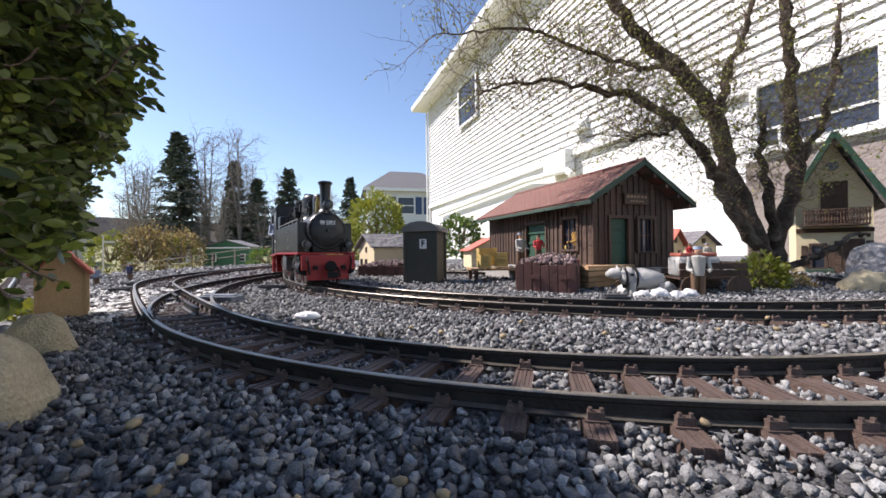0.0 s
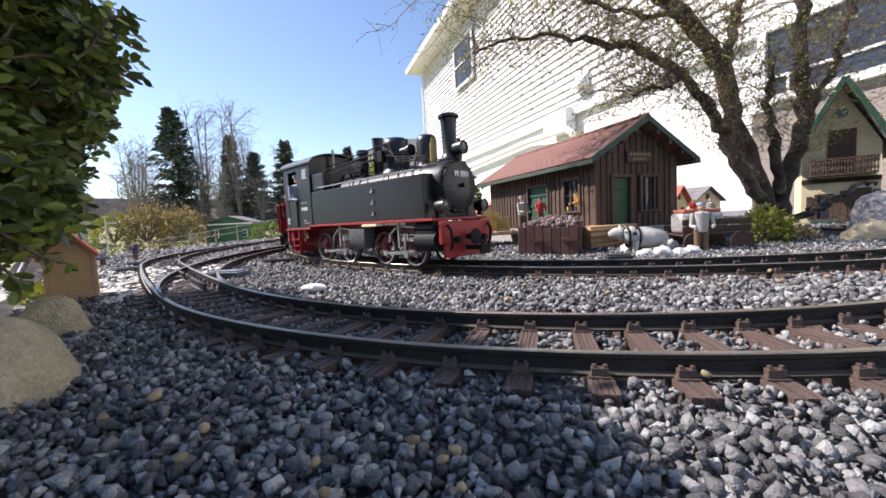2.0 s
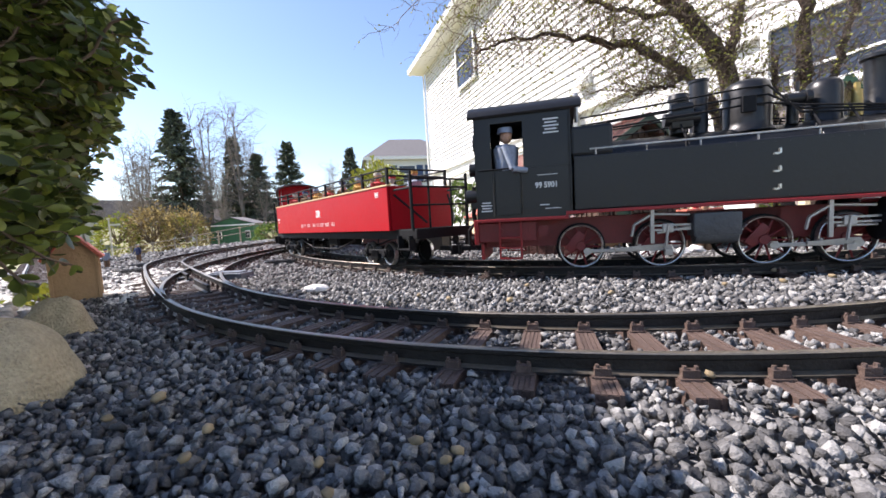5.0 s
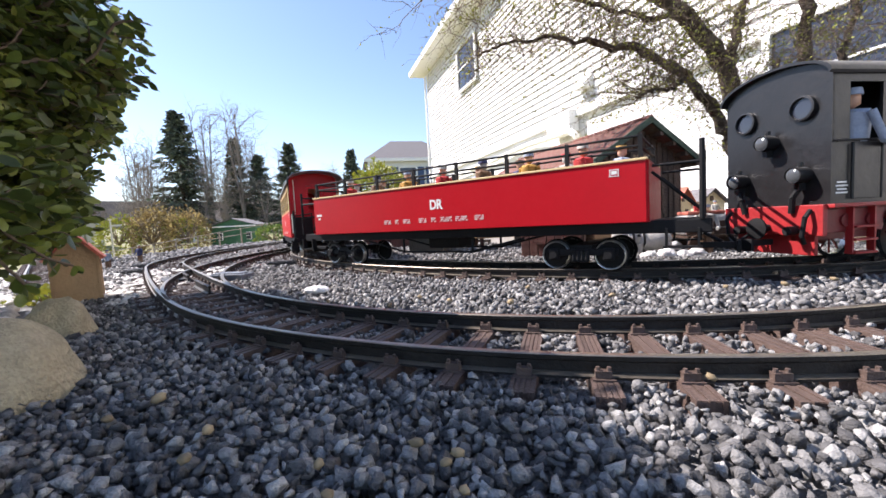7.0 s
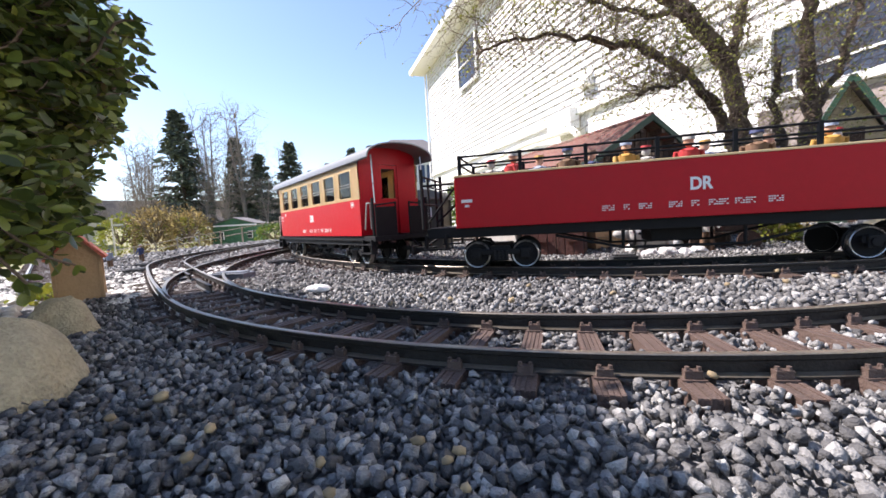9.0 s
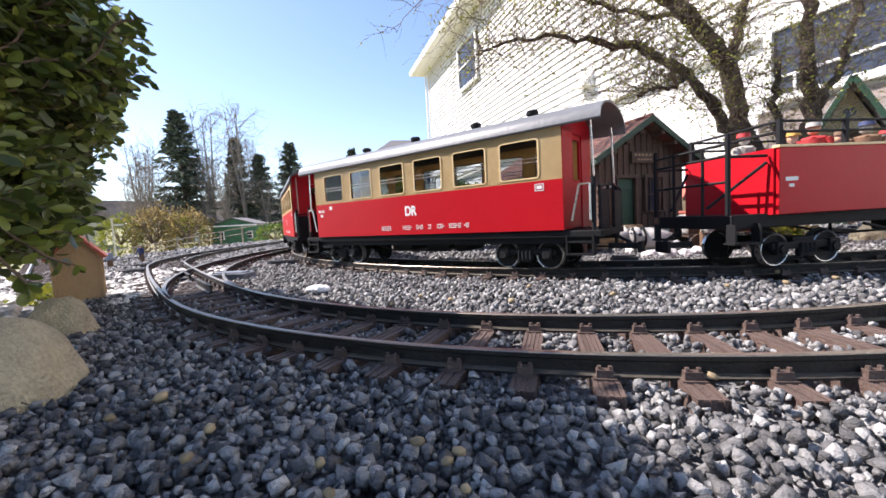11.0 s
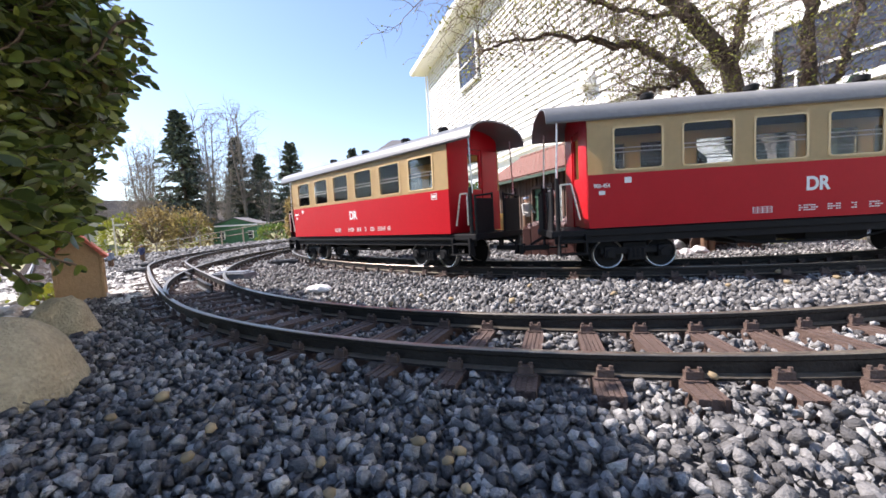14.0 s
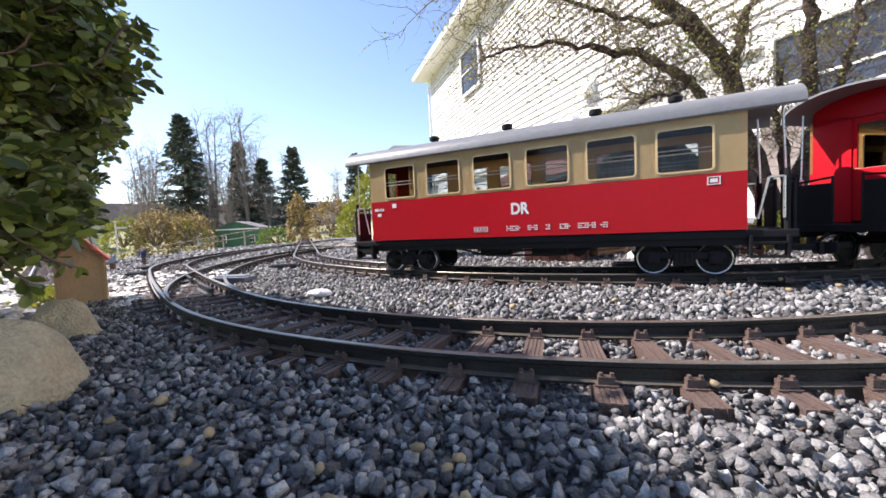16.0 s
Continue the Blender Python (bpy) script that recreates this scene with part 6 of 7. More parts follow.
def boxwood():
    """The clipped evergreen bush that hangs over the near gravel."""
    rng = random.Random(11)
    t = thing("boxwood_bush", "dense glossy green boxwood bush with sunlit yellow-green tips", "bush", Matrix.Diagonal((1, DEEP, 1, 1)))
    segs, spots = [], []
    c = Vector((-0.452, 0.105, 0.18))
    root = Vector((-0.52, 0.16, 0.0))
    for k in range(8):
        q = c + Vector((rng.uniform(-0.1, 0.18), rng.uniform(-0.12, 0.12), rng.uniform(-0.08, 0.06)))
        segs += limb([root, root.lerp(q, 0.5) + Vector((0, 0, 0.05)), q], 0.010, 0.004, rng, 0.01, 4)

    def edge(v):
        n = noise.noise(v * 2.2 + Vector((3, 1, 2))) * 0.22 + noise.noise(v * 6.0) * 0.10
        return 1.0 + n

    for k in range(10500):
        while True:
            v = Vector((rng.gauss(0, 1), rng.gauss(0, 1), rng.gauss(0, 1))).normalized()
            if v.x > -0.5:
                break
        r = edge(v) * (0.70 + 0.30 * rng.random() ** 0.5)
        p = c + Vector((v.x * 0.235, v.y * 0.185, v.z * 0.200)) * r
        slope = 0.255 + max(-0.22 - p.x, -0.06) * 0.9
        if p.z > slope or p.z < 0.072 or p.x / max(p.y, 0.05) > -1.02:
            continue
        # the underside climbs towards the open side
        if (p.z - 0.066) / max(p.y, 0.05) < 1.97 + 1.35 * p.x / max(p.y, 0.05):
            continue
        d = (v + Vector((0.1, 0, 0.35))).normalized()
        n = 6
        q = p
        for i in range(n):
            d = (d + Vector([rng.gauss(0, 0.22) for _ in range(3)])).normalized()
            w = q + d * 0.0042
            segs.append((q, w, 0.0009 - 0.0001 * i, 0.0008 - 0.0001 * i))
            side = d.orthogonal().normalized()
            side.rotate(Matrix.Rotation(rng.uniform(0, 3.1), 3, d))
            spots.append((w, d * 0.4 + side))
            spots.append((w, d * 0.4 - side))
            q = w
        spots.append((q, d))
    # a few long shoots past the outline
    for x, y, z, dx, dz in ((-0.225, 0.19, 0.18, 0.7, 0.5), (-0.235, 0.18, 0.205, 0.6, 0.8),
                            (-0.248, 0.148, 0.088, 0.1, -1.0), (-0.258, 0.150, 0.088, 0.0, -1.0), (-0.240, 0.145, 0.095, 0.0, -0.9), (-0.268, 0.160, 0.080, 0.0, -1.0)):
        p, d = Vector((x - (0.012 if dz > -0.5 else 0.0), y, z)), Vector((dx, 0.25 * (dz > -0.5), dz)).normalized()
        for i in range(9):
            d = (d + Vector([rng.gauss(0, 0.12) for _ in range(3)])).normalized()
            q = p + d * 0.0055
            segs.append((p, q, 0.0009, 0.0007))
            side = d.orthogonal().normalized()
            side.rotate(Matrix.Rotation(rng.uniform(0, 3.1), 3, d))
            spots += [(q, d * 0.5 + side), (q, d * 0.5 - side)]
            p = q
        spots.append((p, d))
    raw_mesh("branch", *tubes(segs, 4), TWIG, t, "thin brown branches")["kind"] = "stuff"
    raw_mesh("foliage", *leaves(spots, rng, 0.0088, 0.55), LEAF, t, "small oval leaves")["kind"] = "stuff"


boxwood()


def garden_tree():
    """The old shrub-like tree behind the track, just budding."""
    rng = random.Random(23)
    t = thing("garden_tree", "old gnarled small tree with bare budding twigs", "tree", Matrix.Translation((0.025, 0, 0)) @ Matrix.Diagonal((1, DEEP, 1, 1)))
    main = [([(0.668, 0.60, -0.01), (0.664, 0.60, 0.035), (0.640, 0.600, 0.075), (0.574, 0.59, 0.16), (0.519, 0.58, 0.250), (0.455, 0.57, 0.325), (0.352, 0.56, 0.372), (0.261, 0.55, 0.382), (0.181, 0.54, 0.392)], 0.024, 0.006),
            ([(0.672, 0.61, -0.01), (0.668, 0.61, 0.05), (0.594, 0.61, 0.237), (0.563, 0.60, 0.350), (0.464, 0.58, 0.440), (0.363, 0.56, 0.500), (0.308, 0.55, 0.558), (0.24, 0.53, 0.66)], 0.031, 0.012),
            ([(0.690, 0.61, 0.0), (0.695, 0.60, 0.10), (0.717, 0.59, 0.233), (0.696, 0.58, 0.362), (0.680, 0.57, 0.496), (0.665, 0.56, 0.64)], 0.026, 0.010),
            ([(0.690, 0.59, 0.02), (0.730, 0.575, 0.045), (0.772, 0.57, 0.066), (0.804, 0.57, 0.092), (0.836, 0.57, 0.086)], 0.013, 0.004),
            ([(0.680, 0.60, 0.08), (0.658, 0.59, 0.191), (0.630, 0.58, 0.258), (0.634, 0.57, 0.344)], 0.016, 0.006),
            ([(0.563, 0.60, 0.350), (0.575, 0.59, 0.43), (0.60, 0.57, 0.52), (0.61, 0.56, 0.62)], 0.016, 0.005),
            ([(0.464, 0.58, 0.440), (0.36, 0.56, 0.43), (0.26, 0.54, 0.445), (0.16, 0.52, 0.47)], 0.009, 0.004),
            ([(0.717, 0.59, 0.233), (0.76, 0.58, 0.32), (0.775, 0.57, 0.42), (0.77, 0.56, 0.55)], 0.012, 0.005),
            ([(0.455, 0.57, 0.325), (0.42, 0.55, 0.29), (0.37, 0.54, 0.285), (0.33, 0.53, 0.27)], 0.006, 0.003),
            ([(0.16, 0.52, 0.47), (0.07, 0.515, 0.472), (-0.04, 0.51, 0.457)], 0.005, 0.0015),
            ([(0.181, 0.54, 0.392), (0.09, 0.53, 0.378), (0.04, 0.52, 0.355)], 0.006, 0.002)]
    tips = []
    twigs = []
    for pts, r0, r1 in main:
        segs = limb(pts, r0 * 0.60, r1 * 0.60, rng, 0.010, 6)
        vs, fs = snake(segs, 14)
        # knobbly bark: push the rings about
        vs = [v + Vector([noise.noise(v * 60 + Vector((k, 0, 0))) * min(r0, 0.02) * 0.22 for k in (0, 9, 17)]) for v in vs]
        raw_mesh("limb", vs, fs, BARK, t, smooth=True)
        high = max(p[2] for p in pts)
        for p, q, ra, rb in segs:
            if p.z < 0.13:
                continue
            for _ in range(2 if p.z < 0.24 else 4):
                d = (q - p).normalized()
                side = d.orthogonal()
                side.rotate(Matrix.Rotation(rng.uniform(0, 6.28), 3, d))
                spray(p.lerp(q, rng.random()), d * 0.5 + side + Vector((-0.10, -0.1, 0.35)), rng.uniform(0.04, 0.13), rng.uniform(0.0005, 0.0010), 2, rng, twigs, tips, 0.6)
    raw_mesh("twig", *tubes(twigs, 4), TWIG, t, "dense thorny bare twigs")["kind"] = "stuff"
    buds = [q for q in tips if rng.random() < 0.27]
    raw_mesh("bud", *leaves(buds, rng, 0.0046, 0.6), BUD, t, "tiny yellow-green spring buds")["kind"] = "stuff"


garden_tree()


def shrub(name, label, c, s, mat, count, size, seed, low=0.0, twig=TWIG):
    """A low mounded shrub of small leaves with an uneven edge."""
    rng = random.Random(seed)
    t = thing(name, label, "shrub", place(*c))
    spots, segs = [], []
    for k in range(14):
        a = rng.uniform(0, 6.28)
        segs.append(((0, 0, -0.3 * s[2]), (math.cos(a) * s[0] * 0.7, math.sin(a) * s[1] * 0.7, s[2] * rng.uniform(0.2, 0.8)), size * 0.25, size * 0.08))
    for k in range(count):
        v = Vector((rng.gauss(0, 1), rng.gauss(0, 1), rng.gauss(0.2, 1))).normalized()
        r = (1 + 0.35 * noise.noise(v * 2.3 + Vector((seed, 0, 0))) + 0.2 * noise.noise(v * 6 + Vector((0, seed, 0)))) * rng.uniform(0.6, 1.0) ** 0.5
        p = Vector((v.x * s[0], v.y * s[1], v.z * s[2])) * r
        if p.z < -s[2] * 0.75 + low:
            continue
        spots.append((p, v))
    raw_mesh("branch", *tubes(segs, 4), twig, t)["kind"] = "stuff"
    raw_mesh("foliage", *leaves(spots, rng, size, 0.6), mat, t)["kind"] = "stuff"


YELLOW_LEAF = material("yellow_green_leaf", (0.30, 0.30, 0.035), 0.5, vary=0.2, scale=60, island=0.4, tint=(0.14, 0.18, 0.03), through=0.3)
GREEN_LEAF = material("mid_green_leaf", (0.085, 0.14, 0.03), 0.5, vary=0.2, scale=60, island=0.4, tint=(0.16, 0.21, 0.04), through=0.3)
BROWN_LEAF = material("dry_brown_leaf", (0.24, 0.17, 0.075), 0.7, vary=0.3, scale=60, island=0.4, tint=(0.36, 0.28, 0.11), through=0.2)
shrub("ground_shrub", "yellow-green euonymus at the foot of the tree", (0.486, 0.430, 0.018), (0.029, 0.028, 0.034), YELLOW_LEAF, 700, 0.0085, 3)
shrub("ground_shrub", "brown heather beside the boulder", (0.535, 0.455, 0.008), (0.055, 0.035, 0.022), BROWN_LEAF, 700, 0.006, 4)
shrub("garden_bush", "yellow-green rounded garden bush in full light", (-0.70, 3.0, 0.33), (0.30, 0.28, 0.33), YELLOW_LEAF, 3500, 0.035, 5)
shrub("garden_bush", "green rounded garden bush near the house wall", (0.14, 2.2, 0.16), (0.16, 0.16, 0.17), GREEN_LEAF, 1800, 0.028, 6)
shrub("garden_bush", "yellow-green garden bush behind the tracks", (-0.86, 2.6, 0.08), (0.17, 0.17, 0.24), YELLOW_LEAF, 1800, 0.028, 7)
shrub("garden_bush", "brownish twiggy bush behind the tracks", (-1.22, 2.9, 0.12), (0.22, 0.2, 0.27), BROWN_LEAF, 2000, 0.028, 8)
shrub("dwarf_thuja", "slim golden-brown dwarf thuja beyond the tracks", (-1.62, 3.0, 0.14), (0.10, 0.10, 0.30), BROWN_LEAF, 1500, 0.03, 9)
shrub("low_shrub", "low dark evergreen shrub beyond the tracks", (-2.05, 3.3, -0.02), (0.2, 0.16, 0.14), GREEN_LEAF, 1000, 0.03, 10)
shrub("low_shrub", "low dark evergreen shrub beyond the tracks", (-1.15, 3.2, -0.10), (0.30, 0.16, 0.16), GREEN_LEAF, 1000, 0.03, 12)
shrub("grass_tuft", "small pale grass tuft among the pebbles", (-0.455, 0.315, 0.0), (0.035, 0.022, 0.010), YELLOW_LEAF, 260, 0.009, 13)
for k in range(5):
    shrub("hedge_shrub", "tawny leafless hedge shrub in the far garden", (-11.3 + k * 0.60, 9.6 + 0.5 * (k % 2), 0.05), (0.75, 0.5, 0.75 + 0.15 * (k % 3)), BROWN_LEAF if k % 3 else YELLOW_LEAF, 1500, 0.09, 20 + k)


# ---- far trees ----
NEEDLE = material("dark_spruce_needles", (0.080, 0.098, 0.070), 0.8, vary=0.3, scale=2, island=0.5, tint=(0.10, 0.12, 0.07))
GREYTWIG = material("grey_bare_twigs", (0.23, 0.195, 0.165), 0.9, vary=0.3, scale=3)


def spruce(x, y, z, h, seed, width=0.21):
    rng = random.Random(seed)
    t = thing("spruce_tree", "tall dark green spruce at the garden's far edge", "tree", place(x, y, z))
    raw_mesh("trunk", *tubes([((0, 0, 0), (0, 0, h * 0.5), h * 0.017, h * 0.010), ((0, 0, h * 0.5), (0, 0, h), h * 0.010, h * 0.001)], 8), BARK, t)
    segs, spots = [], []
    n = 190
    for k in range(n):
        a = (k + rng.random()) / n
        zz = h * (0.10 + 0.89 * a)
        ang = rng.uniform(0, 6.28)
        ln = h * width * (1 - a) ** 0.85 * rng.uniform(0.75, 1.12) + h * 0.012
        d = Vector((math.cos(ang), math.sin(ang), -0.18 + 0.5 * a))
        p = Vector((0, 0, zz))
        q = p + d * ln
        segs.append((p, q, h * 0.0022, h * 0.0006))
        for i in range(9):
            w = p.lerp(q, 0.15 + 0.85 * i / 8)
            for e in (-1, 1):
                spots.append((w, Vector((-d.y * e, d.x * e, -0.45)) + d * 0.8))
            spots.append((w, d + Vector((0, 0, -0.6))))
    raw_mesh("bough", *tubes(segs, 3), BARK, t)["kind"] = "stuff"
    raw_mesh("needles", *leaves(spots, rng, h * 0.045, 0.30, 0.5), NEEDLE, t)["kind"] = "stuff"


def bare_tree(x, y, z, h, seed, spread=0.5):
    rng = random.Random(seed)
    t = thing("bare_tree", "leafless grey deciduous tree beyond the gardens", "tree", place(x, y, z))
    trunk, twigs, tips = [], [], []
    forks = rng.choice((2, 3, 3))
    for f in range(forks):
        a = rng.uniform(0, 6.28)
        dx, dy = math.cos(a) * spread * h * 0.16, math.sin(a) * spread * h * 0.16
        pts = [(0, 0, 0), (dx * 0.15, dy * 0.15, h * 0.28), (dx * 0.7, dy * 0.7, h * 0.6), (dx * 1.1, dy * 1.1, h * 0.97)]
        s = limb(pts, h * 0.013, h * 0.002, rng, h * 0.012, 5)
        trunk += s
        for p, q, r0, r1 in s[4:]:
            for _ in range(3):
                d = (q - p).normalized()
                side = d.orthogonal()
                side.rotate(Matrix.Rotation(rng.uniform(0, 6.28), 3, d))
                spray(p, d + side * 0.8, h * rng.uniform(0.08, 0.20), h * 0.0028, 2, rng, twigs, tips, 0.3)
    raw_mesh("trunk", *tubes(trunk, 6), GREYTWIG, t)
    raw_mesh("twig", *tubes(twigs, 3), GREYTWIG, t)["kind"] = "stuff"


spruce(-23.2, 25, -0.2, 11.0, 1, 0.25)
spruce(-15.2, 28, 0.0, 8.4, 2, 0.24)
spruce(-17.6, 27, -0.1, 7.3, 3, 0.30)
spruce(-13.0, 40, 0.3, 10.4, 4, 0.2)
spruce(-20.2, 27.5, 0.0, 9.0, 5, 0.16)
for k, (x, y, h) in enumerate(((-21.6, 26, 11.6), (-18.6, 26, 11.5), (-27.6, 26, 9.0), (-19.6, 29, 10.0), (-29.5, 27, 7.5), (-25.5, 28, 8.5), (-17.0, 30, 9.0), (-31.5, 29, 9.5), (-14.0, 36, 8.0), (-22.5, 34, 10.0), (-24.4, 24, 6.5), (-27.0, 31, 8.0), (-20.6, 24, 6.0), (-18.0, 23, 5.5), (-30.0, 24, 6.0), (-23.0, 29, 8.0), (-16.0, 25, 5.0), (-26.2, 23, 5.5))):
    bare_tree(x, y, -0.3, h, 40 + k)


def far_wood():
    """The bare wooded slope that closes the view."""
    rng = random.Random(77)
    segs, tips = [], []
    for k in range(230):
        a = rng.uniform(-1.25, 0.1)
        r = rng.uniform(65, 102)
        x, y = r * math.sin(a), r * math.cos(a)
        h = rng.uniform(3.0, 5.8)
        z = rise(x, y) - 0.3
        segs.append(((x, y, z), (x + rng.uniform(-0.4, 0.4), y, z + h), 0.09, 0.02))
        for _ in range(6):
            q = Vector((x, y, z + h * rng.uniform(0.25, 0.9)))
            spray(q, (rng.uniform(-1, 1), rng.uniform(-1, 1), 1.0), rng.uniform(0.8, 1.9), 0.03, 1, rng, segs, tips, 0.3)
    ob = raw_mesh("far_wood", *tubes(segs, 3), GREYTWIG)
    tagged(ob, "grey leafless wood on the far slope", "wood", kind="stuff")
    bm = bm_new()
    n = 60
    low, high = [], []
    for k in range(n + 1):
        a = -1.5 + 1.9 * k / n
        r = 109
        low.append(bm.verts.new((r * math.sin(a), r * math.cos(a), -2)))
        high.append(bm.verts.new((r * 1.1 * math.sin(a), r * 1.1 * math.cos(a), 8.8 + 1.4 * noise.noise(Vector((k * 0.35, 0, 0))))))
    for k in range(n):
        bm.faces.new((low[k], low[k + 1], high[k + 1], high[k]))
    tagged(part("backdrop_hill", bm, material("hazy_wooded_hill", (0.12, 0.10, 0.088), 0.95, vary=0.35, scale=0.6)), "hazy brown wooded hill on the horizon", "hill", kind="structure")


far_wood()


# ---- neighbouring buildings ----
BLUE_SHUTTER = material("dark_blue_shutter", (0.03, 0.06, 0.14), 0.6)
NB_WALL = material("pale_siding", (0.62, 0.63, 0.62), 0.6, vary=0.06, scale=1.5)
SHED_GREEN = material("green_shed_paint", (0.045, 0.13, 0.065), 0.7, vary=0.15, scale=1.2)


def building(name, label, m, w, d, h, pk, wall, roof, wins, shutters=None, hip=False):
    s = thing(name, label, "building", m)
    bm = bm_new()
    if hip:
        block(bm, (w / 2, d / 2, h / 2 - 0.5), (w, d, h + 1))
    else:
        prism(bm, [(0, -1.0), (w, -1.0), (w, h), (w / 2, pk), (0, h)], 0, d)
    part("wall", bm, wall, s)
    o = 0.35 * h / 5
    bm = bm_new()
    if hip:
        a = [bm.verts.new(p) for p in ((-o, -o, h), (w + o, -o, h), (w + o, d + o, h), (-o, d + o, h))]
        b = [bm.verts.new(p) for p in ((w * 0.3, d / 2, pk), (w * 0.7, d / 2, pk))]
        for f in ((a[0], a[1], b[1], b[0]), (a[1], a[2], b[1]), (a[2], a[3], b[0], b[1]), (a[3], a[0], b[0]), (a[3], a[2], a[1], a[0])):
            bm.faces.new(f)
    else:
        for e in (-1, 1):
            sl = math.degrees(math.atan2(pk - h, w / 2))
            block(bm, (w / 2 + e * (w / 4 + o / 2), d / 2, (h + pk) / 2 + 0.02 * h), (math.hypot(pk - h, w / 2) + o * 1.2, d + 2 * o, 0.03 * h), ry=e * sl)
    part("roof", bm, roof, s)
    bm = bm_new()
    block(bm, (w / 2, -o, h - 0.02 * h), (w + 2 * o, 0.05 * h / 2, 0.05 * h))
    part("fascia", bm, TRIM, s)
    for x, z, ww, hh in wins:
        bm = bm_new()
        block(bm, (x, -0.02, z), (ww + 0.16 * ww, 0.06, hh + 0.12 * hh))
        wd = part("window", bm, TRIM, s)
        bm = bm_new()
        block(bm, (x, -0.06, z), (ww, 0.03, hh))
        part("pane", bm, DARKGLASS, wd)
        bm = bm_new()
        block(bm, (x, -0.08, z), (ww, 0.03, 0.05 * hh))
        part("sash_bar", bm, TRIM, wd)
        if shutters:
            for e in (-1, 1):
                bm = bm_new()
                block(bm, (x + e * ww * 0.82, -0.05, z), (ww * 0.4, 0.06, hh * 1.1))
                part("shutter", bm, shutters, wd, "dark blue shutter")


building("neighbour_house", "pale two-storey neighbouring house with dark blue shutters", place(-7.9, 30.0, 0.4, 0, 0, 14), 9.4, 8.0, 6.5, 9.2, NB_WALL, SHINGLE, [(4.1, 4.7, 1.7, 1.7), (7.6, 4.7, 1.5, 1.7), (4.1, 1.7, 1.7, 1.7)], BLUE_SHUTTER, True)
building("garden_shed", "green garden shed with small white windows", place(-8.45, 10.0, -0.62, 0, 0, 4), 1.55, 1.1, 0.92, 1.15, SHED_GREEN, SHINGLE, [(0.35, 0.55, 0.14, 0.24), (1.35, 0.55, 0.14, 0.24)])
PALEBLUE = material("pale_blue_grey_roof", (0.42, 0.47, 0.52), 0.5, vary=0.05, scale=1)
building("white_outbuilding", "low outbuilding with pale metal roof and cream gable", place(-17.2, 11.9, -0.75, 0, 0, 45), 1.9, 4.4, 1.35, 2.1, material("cream_clapboard", (0.50, 0.47, 0.38), 0.7), PALEBLUE, [(0.75, 0.7, 0.3, 0.4)])


def fence():
    s = thing("wire_fence", "thin post and wire fence across the far garden", "fence")
    a, b = Vector((-7.3, 8.2, -0.55)), Vector((-3.6, 8.45, -0.55))
    for k in range(9):
        p = a.lerp(b, k / 8)
        bm = bm_new()
        rod(bm, p, p + Vector((0, 0, 0.35 + 0.48 * k / 8)), 0.016, seg=6)
        part("post", bm, GREYTWIG, s)
    for z in (0.0, 0.12):
        bm = bm_new()
        rod(bm, a + Vector((0, 0, 0.34 - z)), b + Vector((0, 0, 0.80 - z)), 0.008, seg=5)
        part("wire", bm, GREYTWIG, s)


fence()


def mast(x, y, z, h, arm, mat, name, label):
    s = thing(name, label, "signal", place(x, y, z))
    bm = bm_new()
    rod(bm, (0, 0, 0), (0, 0, h), h * 0.022, h * 0.016, seg=8)
    rod(bm, (0, 0, 0), (0, 0, h * 0.03), h * 0.06, seg=8)
    part("mast", bm, mat, s)
    bm = bm_new()
    block(bm, (arm * 0.45, 0, h * 0.86), (abs(arm), h * 0.02, h * 0.045))
    rod(bm, (0, 0, h), (0, 0, h * 1.04), h * 0.035, seg=8)
    part("arm", bm, mat, s)


mast(-1.44, 1.2, -0.02, 0.165, 0.05, material("pale_grey_mast", (0.5, 0.48, 0.42), 0.6), "signal_mast", "pale model signal mast beside the far tracks")
mast(-0.06, 0.95, -0.005, 0.125, 0.04, BLACK, "signal_mast", "black model signal mast behind the hut")
PARCEL = material("white_vehicle_paint", (0.6, 0.6, 0.6), 0.4)


def far_car():
    s = thing("parked_car", "small pale parked car beyond the lawn", "car", place(-14.2, 15.5, -0.62, 0, 0, 20))
    bm = bm_new()
    block(bm, (0, 0, 0.42), (1.5, 0.7, 0.3), bev=0.08)
    block(bm, (-0.05, 0, 0.66), (0.8, 0.62, 0.26), bev=0.08)
    part("body", bm, PARCEL, s)
    for x in (-0.45, 0.45):
        for y in (-0.34, 0.34):
            bm = bm_new()
            rod(bm, (x, y - 0.05, 0.18), (x, y + 0.05, 0.18), 0.18, seg=14)
            part("wheel", bm, BLACK, s)


far_car()


# ---- pebbles ----
def pebbles(name, label, spots, mat, seed):
    rng = random.Random(seed)
    bm = bm_new()
    protos = []
    vs, fs = [], []
    for k in range(6):
        p = bm_new()
        blob(p, (0, 0, 0), (1, 0.85, 0.65), 1, 0.35, 1.7, k * 2.3)
        p.verts.index_update()
        protos.append(([v.co.copy() for v in p.verts], [[v.index for v in f.verts] for f in p.faces]))
        p.free()
    bm.free()
    for x, y, z, r in spots:
        co, fc = protos[rng.randrange(6)]
        m = place(x, y, z, rng.uniform(-30, 30), rng.uniform(-30, 30), rng.uniform(0, 360)) @ Matrix.Scale(r, 4)
        b = len(vs)
        vs += [m @ v for v in co]
        fs += [[i + b for i in f] for f in fc]
    tagged(raw_mesh(name, vs, fs, mat), label, "pebbles", kind="stuff")


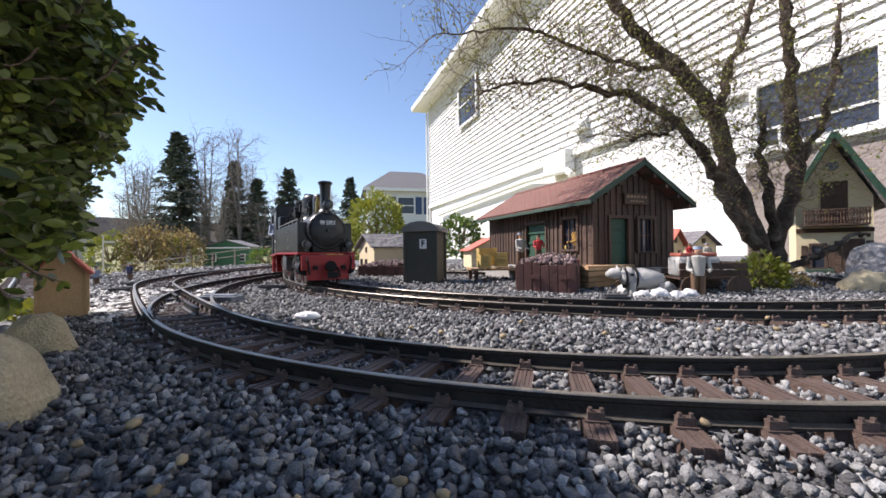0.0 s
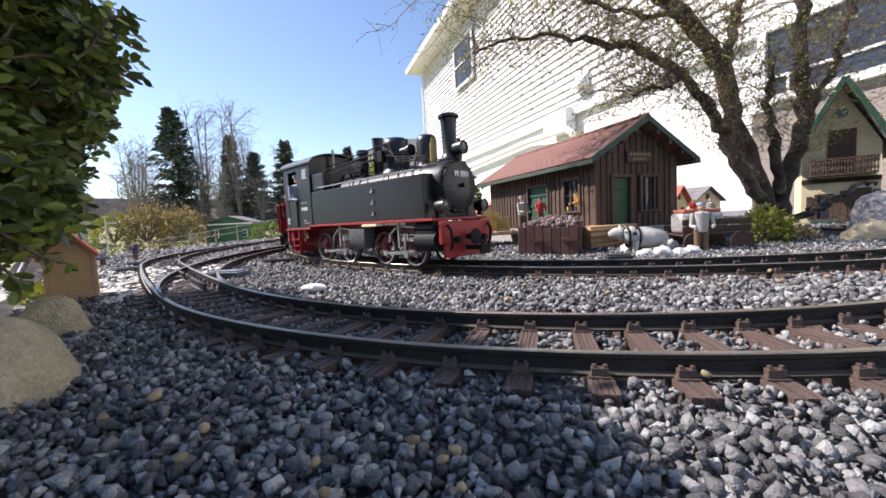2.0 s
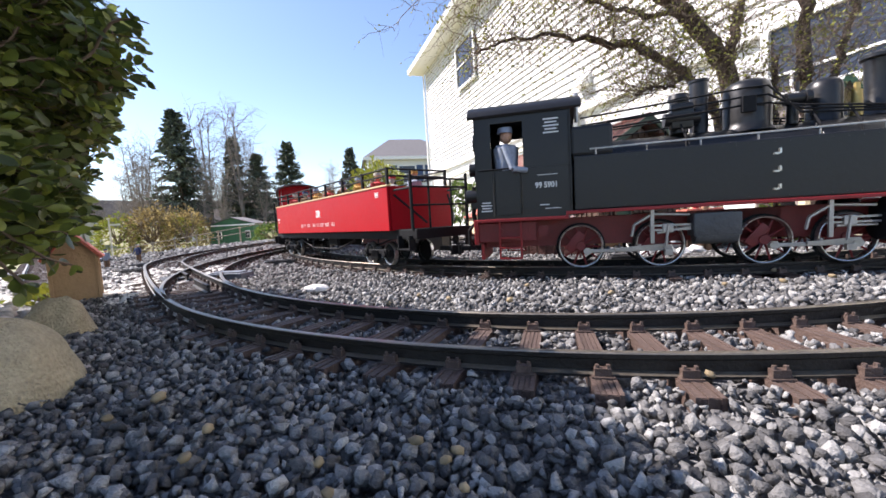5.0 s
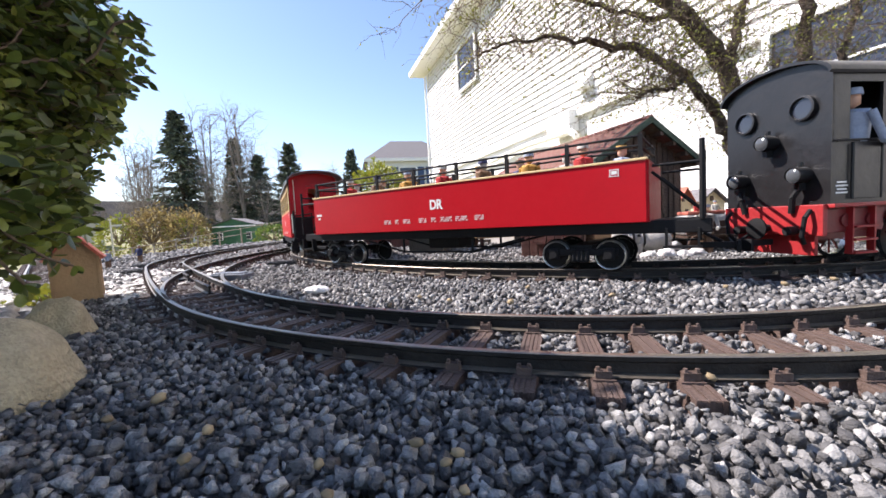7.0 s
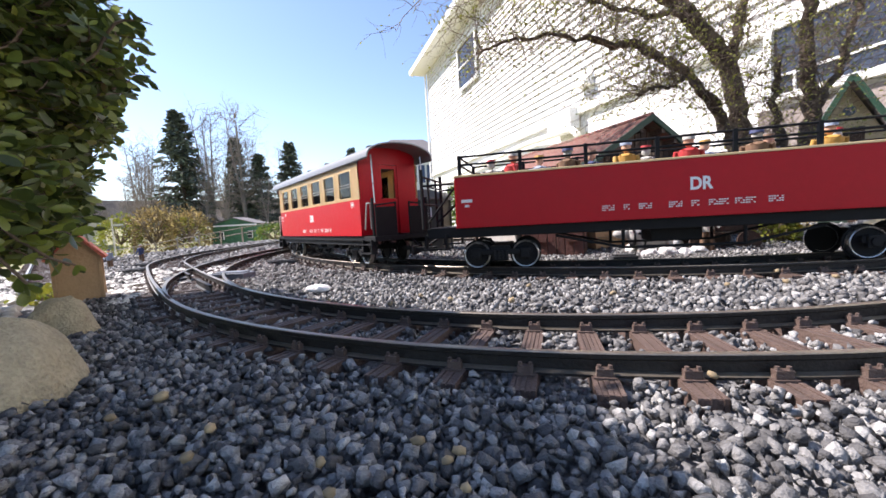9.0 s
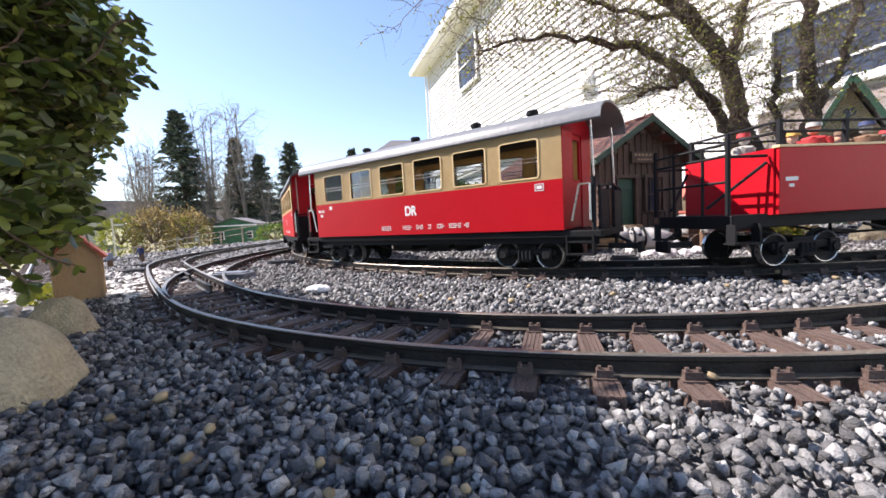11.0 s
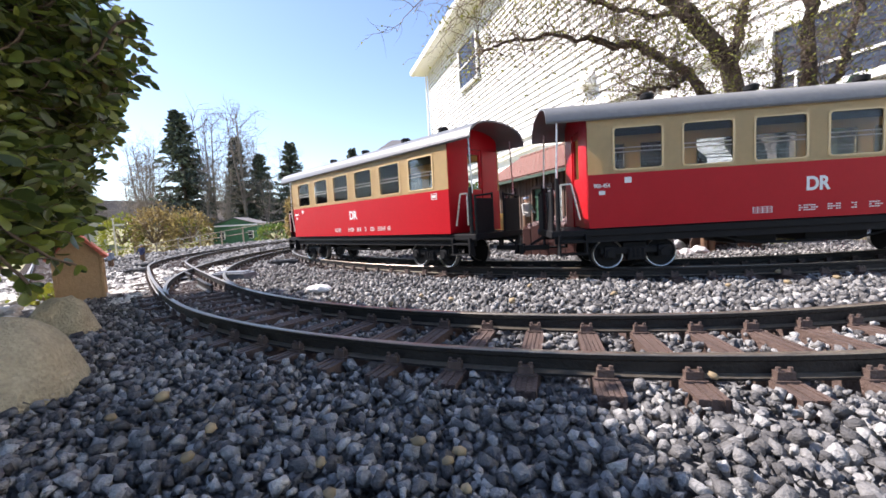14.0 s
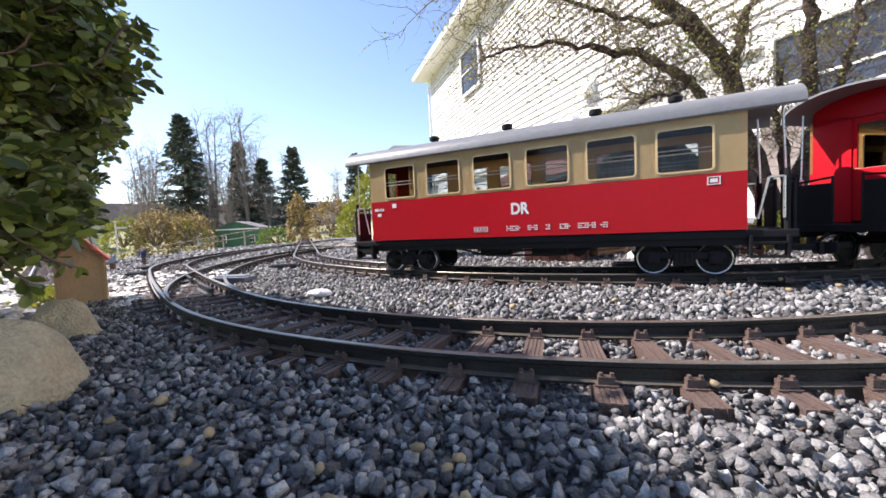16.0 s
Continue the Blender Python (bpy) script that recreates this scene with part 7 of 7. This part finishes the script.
prng = random.Random(9)
pebbles("pale_pebbles", "bright white pebbles beside the tan kiosk",
        [(x, y, rise(x, y * DEEP) + 0.004, prng.uniform(0.004, 0.0075)) for x, y in ((prng.uniform(-1.0, -0.30), prng.uniform(0.10, 0.52)) for _ in range(5200)) if x < -0.315 - 0.25 * abs(y - 0.25) and abs((y - 0.415) + (x + 0.60) * 0.684) > 0.03], PALE, 3)
OCHRE = material("ochre_pebble", (0.26, 0.195, 0.11), 0.7, vary=0.25, scale=60, island=0.3)
pebbles("ochre_pebbles", "scattered ochre and tan pebbles in the grey gravel",
        [(prng.uniform(-0.12, 0.34), prng.uniform(0.045, 0.105), 0.0072, prng.uniform(0.0016, 0.0026)) for _ in range(22)]
        + [(prng.uniform(-0.1, 0.45), prng.uniform(0.19, 0.24), 0.0065, prng.uniform(0.002, 0.003)) for _ in range(16)], OCHRE, 5)
stone("flat_stone", "flat pale stone lying in the gravel", (-0.128, 0.268, 0.006), (0.013, 0.008, 0.004), PALEROCK, 3, 0.2, 1.5, 21.0)


# ---- motion of the train ----
RUN = [(0, 0.000), (0.5, 0.071), (1, 0.139), (1.5, 0.207), (2, 0.272), (2.5, 0.336), (3, 0.398), (3.5, 0.460), (4, 0.521), (5, 0.642),
       (5.75, 0.733), (6.5, 0.825), (7, 0.886), (7.5, 0.947), (8, 1.008), (8.5, 1.070), (9, 1.131), (9.75, 1.222), (10.5, 1.312), (11.5, 1.432),
       (12, 1.492), (12.5, 1.553), (13, 1.613), (13.5, 1.674), (14, 1.735), (14.5, 1.796), (15, 1.857), (15.5, 1.916), (16, 1.972)]


def on_track(s, half):
    """A vehicle whose two pivots stand half apart from its middle on the line."""
    xa, ya = train_line(s - half)
    xb, yb = train_line(s + half)
    return pose((xa + xb) / 2, (ya + yb) / 2, HEAD, 0, 0, math.degrees(math.atan2(yb - ya, xb - xa)))


def run_at(t):
    for (a, p), (b, q) in zip(RUN, RUN[1:]):
        if t <= b:
            return p + (q - p) * (t - a) / (b - a)
    return RUN[-1][1]


def motions():
    for car, start, half in FLEET:
        walk(car, [(t, on_track(start + s, half)) for t, s in RUN])
    steps = [k / 10 for k in range(161)]
    for wheel, m, r, side in ROLL:
        walk(wheel, [(t, m @ Matrix.Rotation(side * run_at(t) / r, 4, "Z")) for t in steps])
    for bar, y, crank, phase in RODS:
        rows = []
        for t in steps:
            a = phase - run_at(t) / 0.020
            rows.append((t, pose(crank * math.cos(a), y, 0.020 + crank * math.sin(a))))
        walk(bar, rows)


motions()
